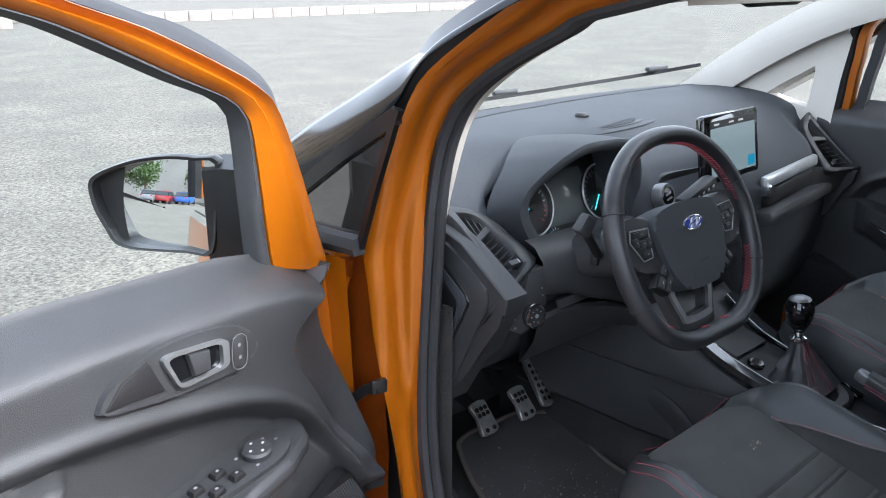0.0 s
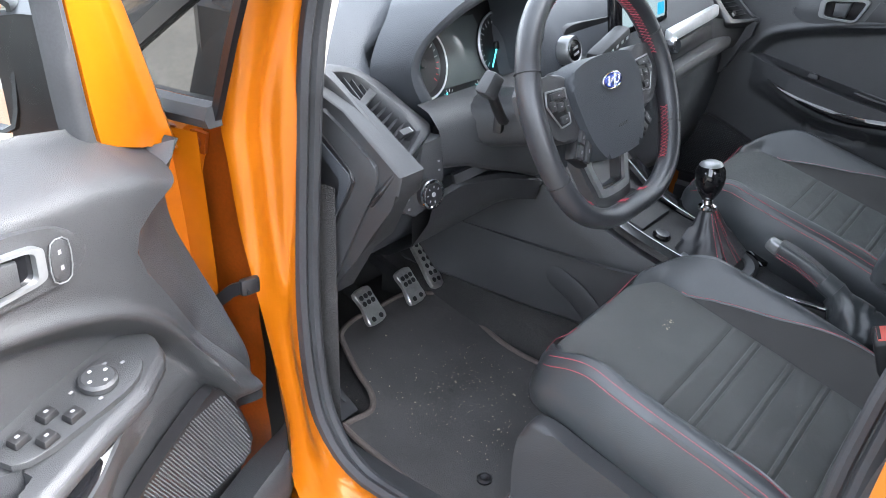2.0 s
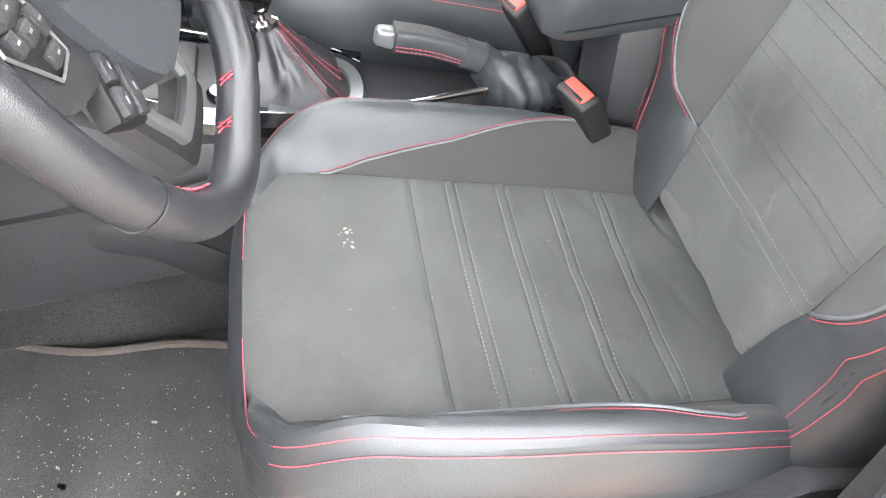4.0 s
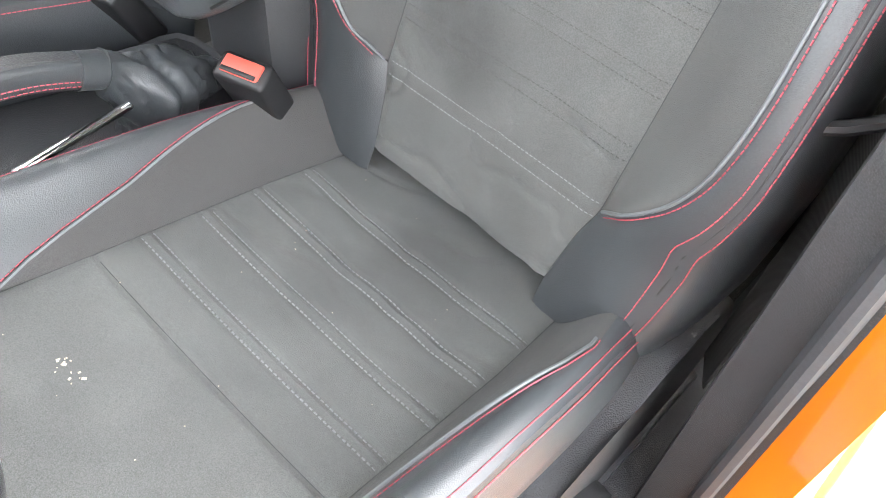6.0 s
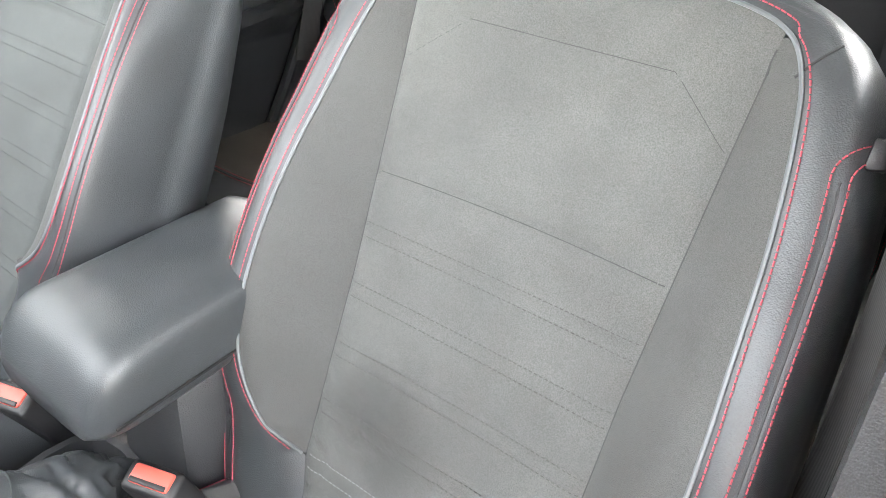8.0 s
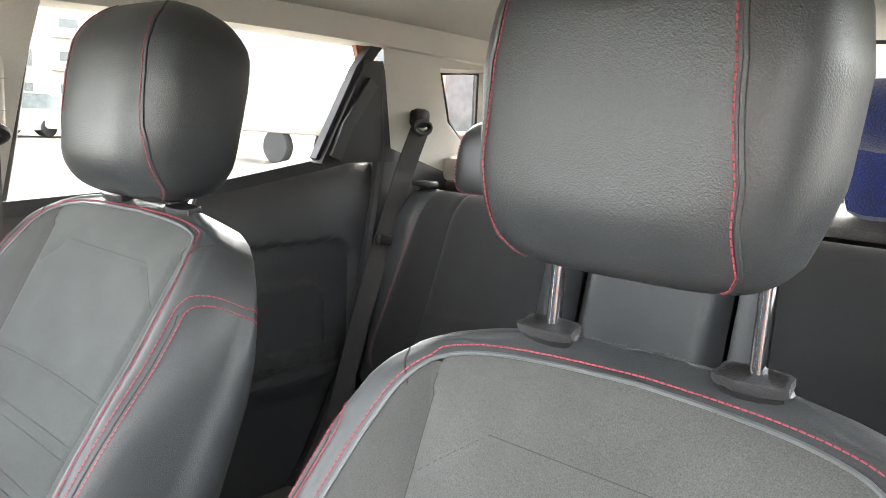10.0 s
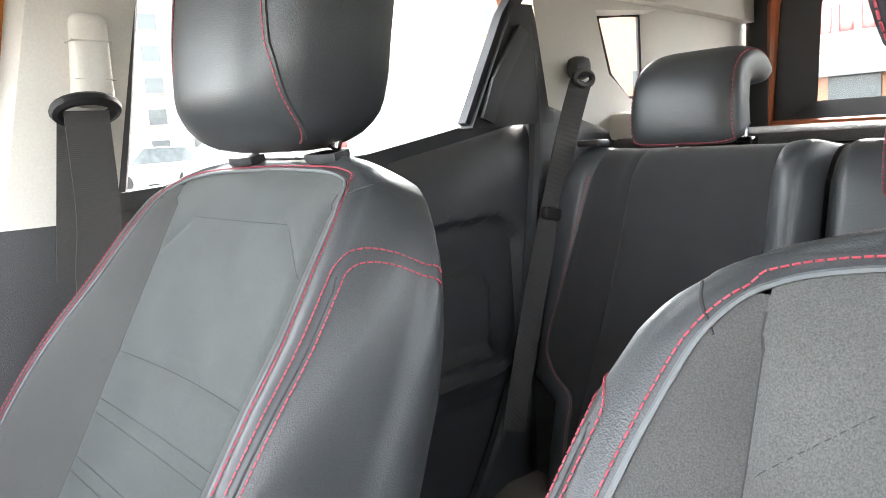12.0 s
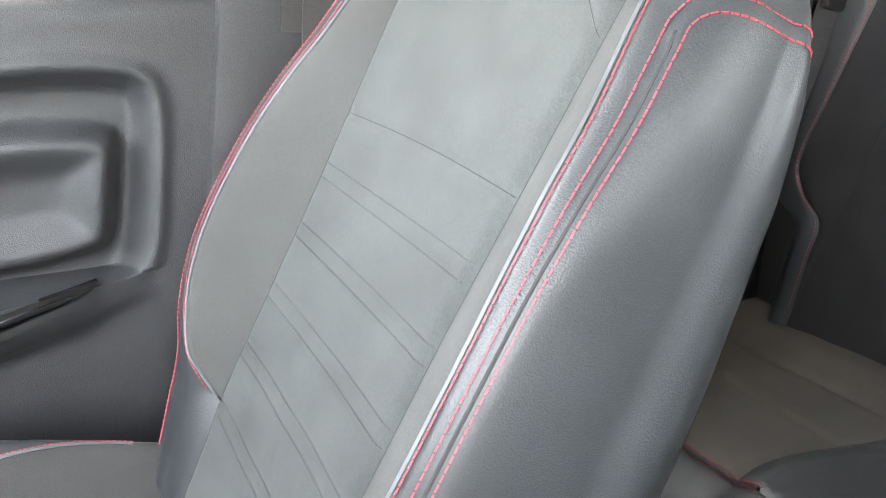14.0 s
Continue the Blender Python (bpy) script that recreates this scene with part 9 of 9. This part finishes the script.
def tree(at, height, spread, label, seed, kind="tree"):
    rnd = random.Random(seed)
    t = thing(kind, at, label, "tree", "trees")
    a = Vector(at)
    part("trunk", tube([a, a + Vector((0.05, 0.03, height * 0.3)), a + Vector((0.0, 0.1, height * 0.62))], 0.05 * height ** 0.6, 8, scale=[1.2, 0.9, 0.5]), BARK, t)
    limbs, leaves = [], []
    for i in range(16):
        an, r = rnd.uniform(0, 6.28), spread * rnd.uniform(0.35, 1.0)
        z0 = height * rnd.uniform(0.28, 0.55)
        tip = a + Vector((r * math.cos(an), r * math.sin(an), height * rnd.uniform(0.45, 0.98)))
        limbs.append(tube([a + Vector((0, 0, z0)), (a + Vector((0, 0, z0)) + tip) / 2 + Vector((0, 0, 0.15)), tip], 0.03 * height ** 0.5, 5, scale=[1, 0.7, 0.3]))
        for j in range(85):
            c = tip + Vector((rnd.gauss(0, 0.26), rnd.gauss(0, 0.26), rnd.gauss(0, 0.2))) * spread
            s = 0.11 * rnd.uniform(0.6, 1.6) * spread ** 0.5
            u = Vector((rnd.gauss(0, 1), rnd.gauss(0, 1), rnd.gauss(0, 1))).normalized()
            w = u.orthogonal().normalized()
            leaves.append(([c - u * s, c + w * s * 0.5, c + u * s, c - w * s * 0.5], [[0, 1, 2, 3]]))
    part("limbs", join(*limbs), BARK, t)
    part("crown", join(*leaves), LEAF, t, "loose green leaves")
    return t


KERB = Vector((0.986, 0.163, 0))
# distance seen past the passenger side, through the rear window and in the mirrors
building((89, -6.5, 0), (60, 12, 28), -94, WALL_WHITE, 9, 14, "white apartment block with balconies", True)
building((30, -42, 0), (22, 8, 9), -145, WALL_OCHRE, 3, 7, "ochre office building with windows")
building((2, -24, 0), (22, 8, 7.5), 180, WALL_WHITE, 2, 5, "white low building with windows")
building((-32, -30, 0), (20, 8, 7), 137, WALL_WHITE, 2, 6, "white hall with dark windows")
building((-20, 58, 0), (40, 10, 9), 0, WALL_OCHRE, 3, 10, "ochre row of houses")
for x, y, r, mt, lab in ((27, -6, 25, CAR_WHITE, "white parked car across the yard"), (27.5, -9, 20, CAR_GREY, "grey parked car across the yard"), (28, -12.2, 22, CAR_WHITE, "white parked car across the yard"), (28, -3, 20, CAR_GREY, "grey parked car across the yard"),
                         (-14.5, -24, 40, CAR_BLUE, "bright blue parked car across the yard"), (-11.0, -26.5, 40, CAR_WHITE, "white parked car across the yard"), (-18, -23, 40, CAR_RED, "dark red parked car across the yard"), (3.5, -15.5, 90, CAR_WHITE, "white parked car across the yard")):
    parked_car((x, y, 0), r, mt, lab)
for x, y, mt, lab in ((75.5, -22.0, CAR_WHITE, "white car parked before the apartments"), (74.0, -25.8, CAR_GREY, "grey car parked before the apartments"), (72.6, -29.6, CAR_WHITE, "white car parked before the apartments")):
    parked_car((x, y, 0), 70, mt, lab)
for x, y, h, s, seed in ((-20, -29, 7, 2.6, 1), (-25, -27, 6, 2.4, 2), (-16, -31, 7.5, 2.8, 3), (-9, -29, 5, 1.6, 4), (-0.9, -14.5, 4.4, 0.9, 5), (0.4, -14.0, 2.2, 0.9, 6), (25, -14, 6, 1.8, 7), (31, -1.5, 5, 1.5, 8), (-30, 46, 8, 3, 10)):
    tree((x, y, 0), h, s, "leafy green tree beside the yard", seed)
truck = thing("billboard_truck", (17, -11.6, 0), "white flatbed truck with a pale advertising board", "truck")
tm = pose(17, -11.6, 0, 0, 0, 100)
for name, size, at, mt in (("cab", (2.0, 1.9, 1.7), (0, -3.1, 1.35), CAR_WHITE), ("bed", (2.1, 5.0, 0.25), (0, 0.4, 0.85), CONCRETE), ("board", (0.25, 4.4, 2.4), (0, 0.5, 2.2), WALL_WHITE)):
    part(name, moved(rbox(size, 0.06, Matrix.Translation(at)), tm), mt, truck)
part("cab_window", moved(rbox((2.04, 1.1, 0.6), 0.05, Matrix.Translation((0, -3.2, 1.75))), tm), WINDOW_DARK, truck)
part("board_stripe", moved(rbox((0.28, 0.35, 2.3), 0.0, Matrix.Translation((0, -1.2, 2.2))), tm), LAMP_RED, truck)
for r_, z in ((6, 2.75), (7, 1.95)):
    for i in range(r_):
        part("board_mark", moved(rbox((0.28, 0.22, 0.45), 0.0, Matrix.Translation((0, -0.6 + 0.42 * i, z))), tm), GREY_INK, truck)
for x in (-0.9, 0.9):
    for y in (-3.0, 1.6):
        part("wheel", moved(lathe([(0.0, -0.12), (0.38, -0.12), (0.42, -0.06), (0.42, 0.06), (0.38, 0.12), (0.0, 0.12)], axes((x, y, 0.42), (0, 1, 0), (0, 0, 1)), 18), tm), TYRE, truck)
building((10.5, -20.0, 0), (9.5, 8, 6.0), 180, WALL_BRICK, 2, 4, "terracotta shop building across the yard")
sign = thing("shop_sign", (6.9, -15.6, 0), "dark shop poster with red bottle shapes and pale bars", "sign")
part("panel", rbox((3.2, 0.12, 1.9), 0.02, axes((6.9, -15.7, 2.75), (1, 0, 0), (0, 1, 0))), CAR_GREY, sign)
for i in range(5):
    part("bottle_shape", lathe([(0.0, 0.0), (0.13, 0.0), (0.14, 0.05), (0.14, 0.5), (0.05, 0.68), (0.045, 0.85), (0.0, 0.86)], Matrix.Translation((6.1 + 0.42 * i, -15.62, 2.62)) @ Matrix.Diagonal((1, 0.2, 1, 1)), 14), LAMP_RED, sign, "red bottle shape")
part("bars", rbox((1.5, 0.02, 0.20), 0.0, axes((6.9, -15.63, 2.38), (1, 0, 0), (0, 1, 0))), WHITE_INK, sign)
part("bars", rbox((0.8, 0.02, 0.08), 0.0, axes((6.9, -15.63, 2.12), (1, 0, 0), (0, 1, 0))), WHITE_INK, sign)
for x in (5.6, 8.2):
    part("post", tube([Vector((x, -15.7, 0)), Vector((x, -15.7, 2.0))], 0.06, 8), CAR_GREY, sign)
solo("low_wall", rbox((26, 0.3, 0.55), 0.03, axes((0, -12.6, 0.27), (1, 0, 0), (0, 1, 0))), CONCRETE, "low concrete wall", "wall", kind="structure")

# the yard's far side, seen in the wing mirror
def far_side(across, away=0.0):
    return (-36.7 + 0.207 * across - 0.978 * away, -6.3 - 0.978 * across - 0.207 * away, 0.0)


for i, (across, away, h, w) in enumerate(((-7.0, 3.0, 4.5, 2.2), (-4.0, 2.0, 5.0, 2.4), (-0.8, 2.5, 5.2, 2.5), (5.8, 1.0, 4.6, 1.5), (9.5, 3.0, 4.5, 2.0))):
    tree(far_side(across, away), h, w, "leafy green yard tree behind parked cars", 40 + i)
for across, turn, mt, lab in ((4.4, 125, CAR_BLUE, "blue parked hatchback under yard trees"), (2.0, 125, CAR_RED, "red parked car under yard trees"), (0.2, 125, CAR_GREY, "grey parked car under yard trees"), (9.0, 125, CAR_GREY, "pale parked car beside the white house")):
    parked_car(far_side(across, -1.5), turn, mt, lab)
building(far_side(6.0, 14.0), (34, 8, 7), -77.5, WALL_WHITE, 2, 9, "white rendered house behind the yard trees")
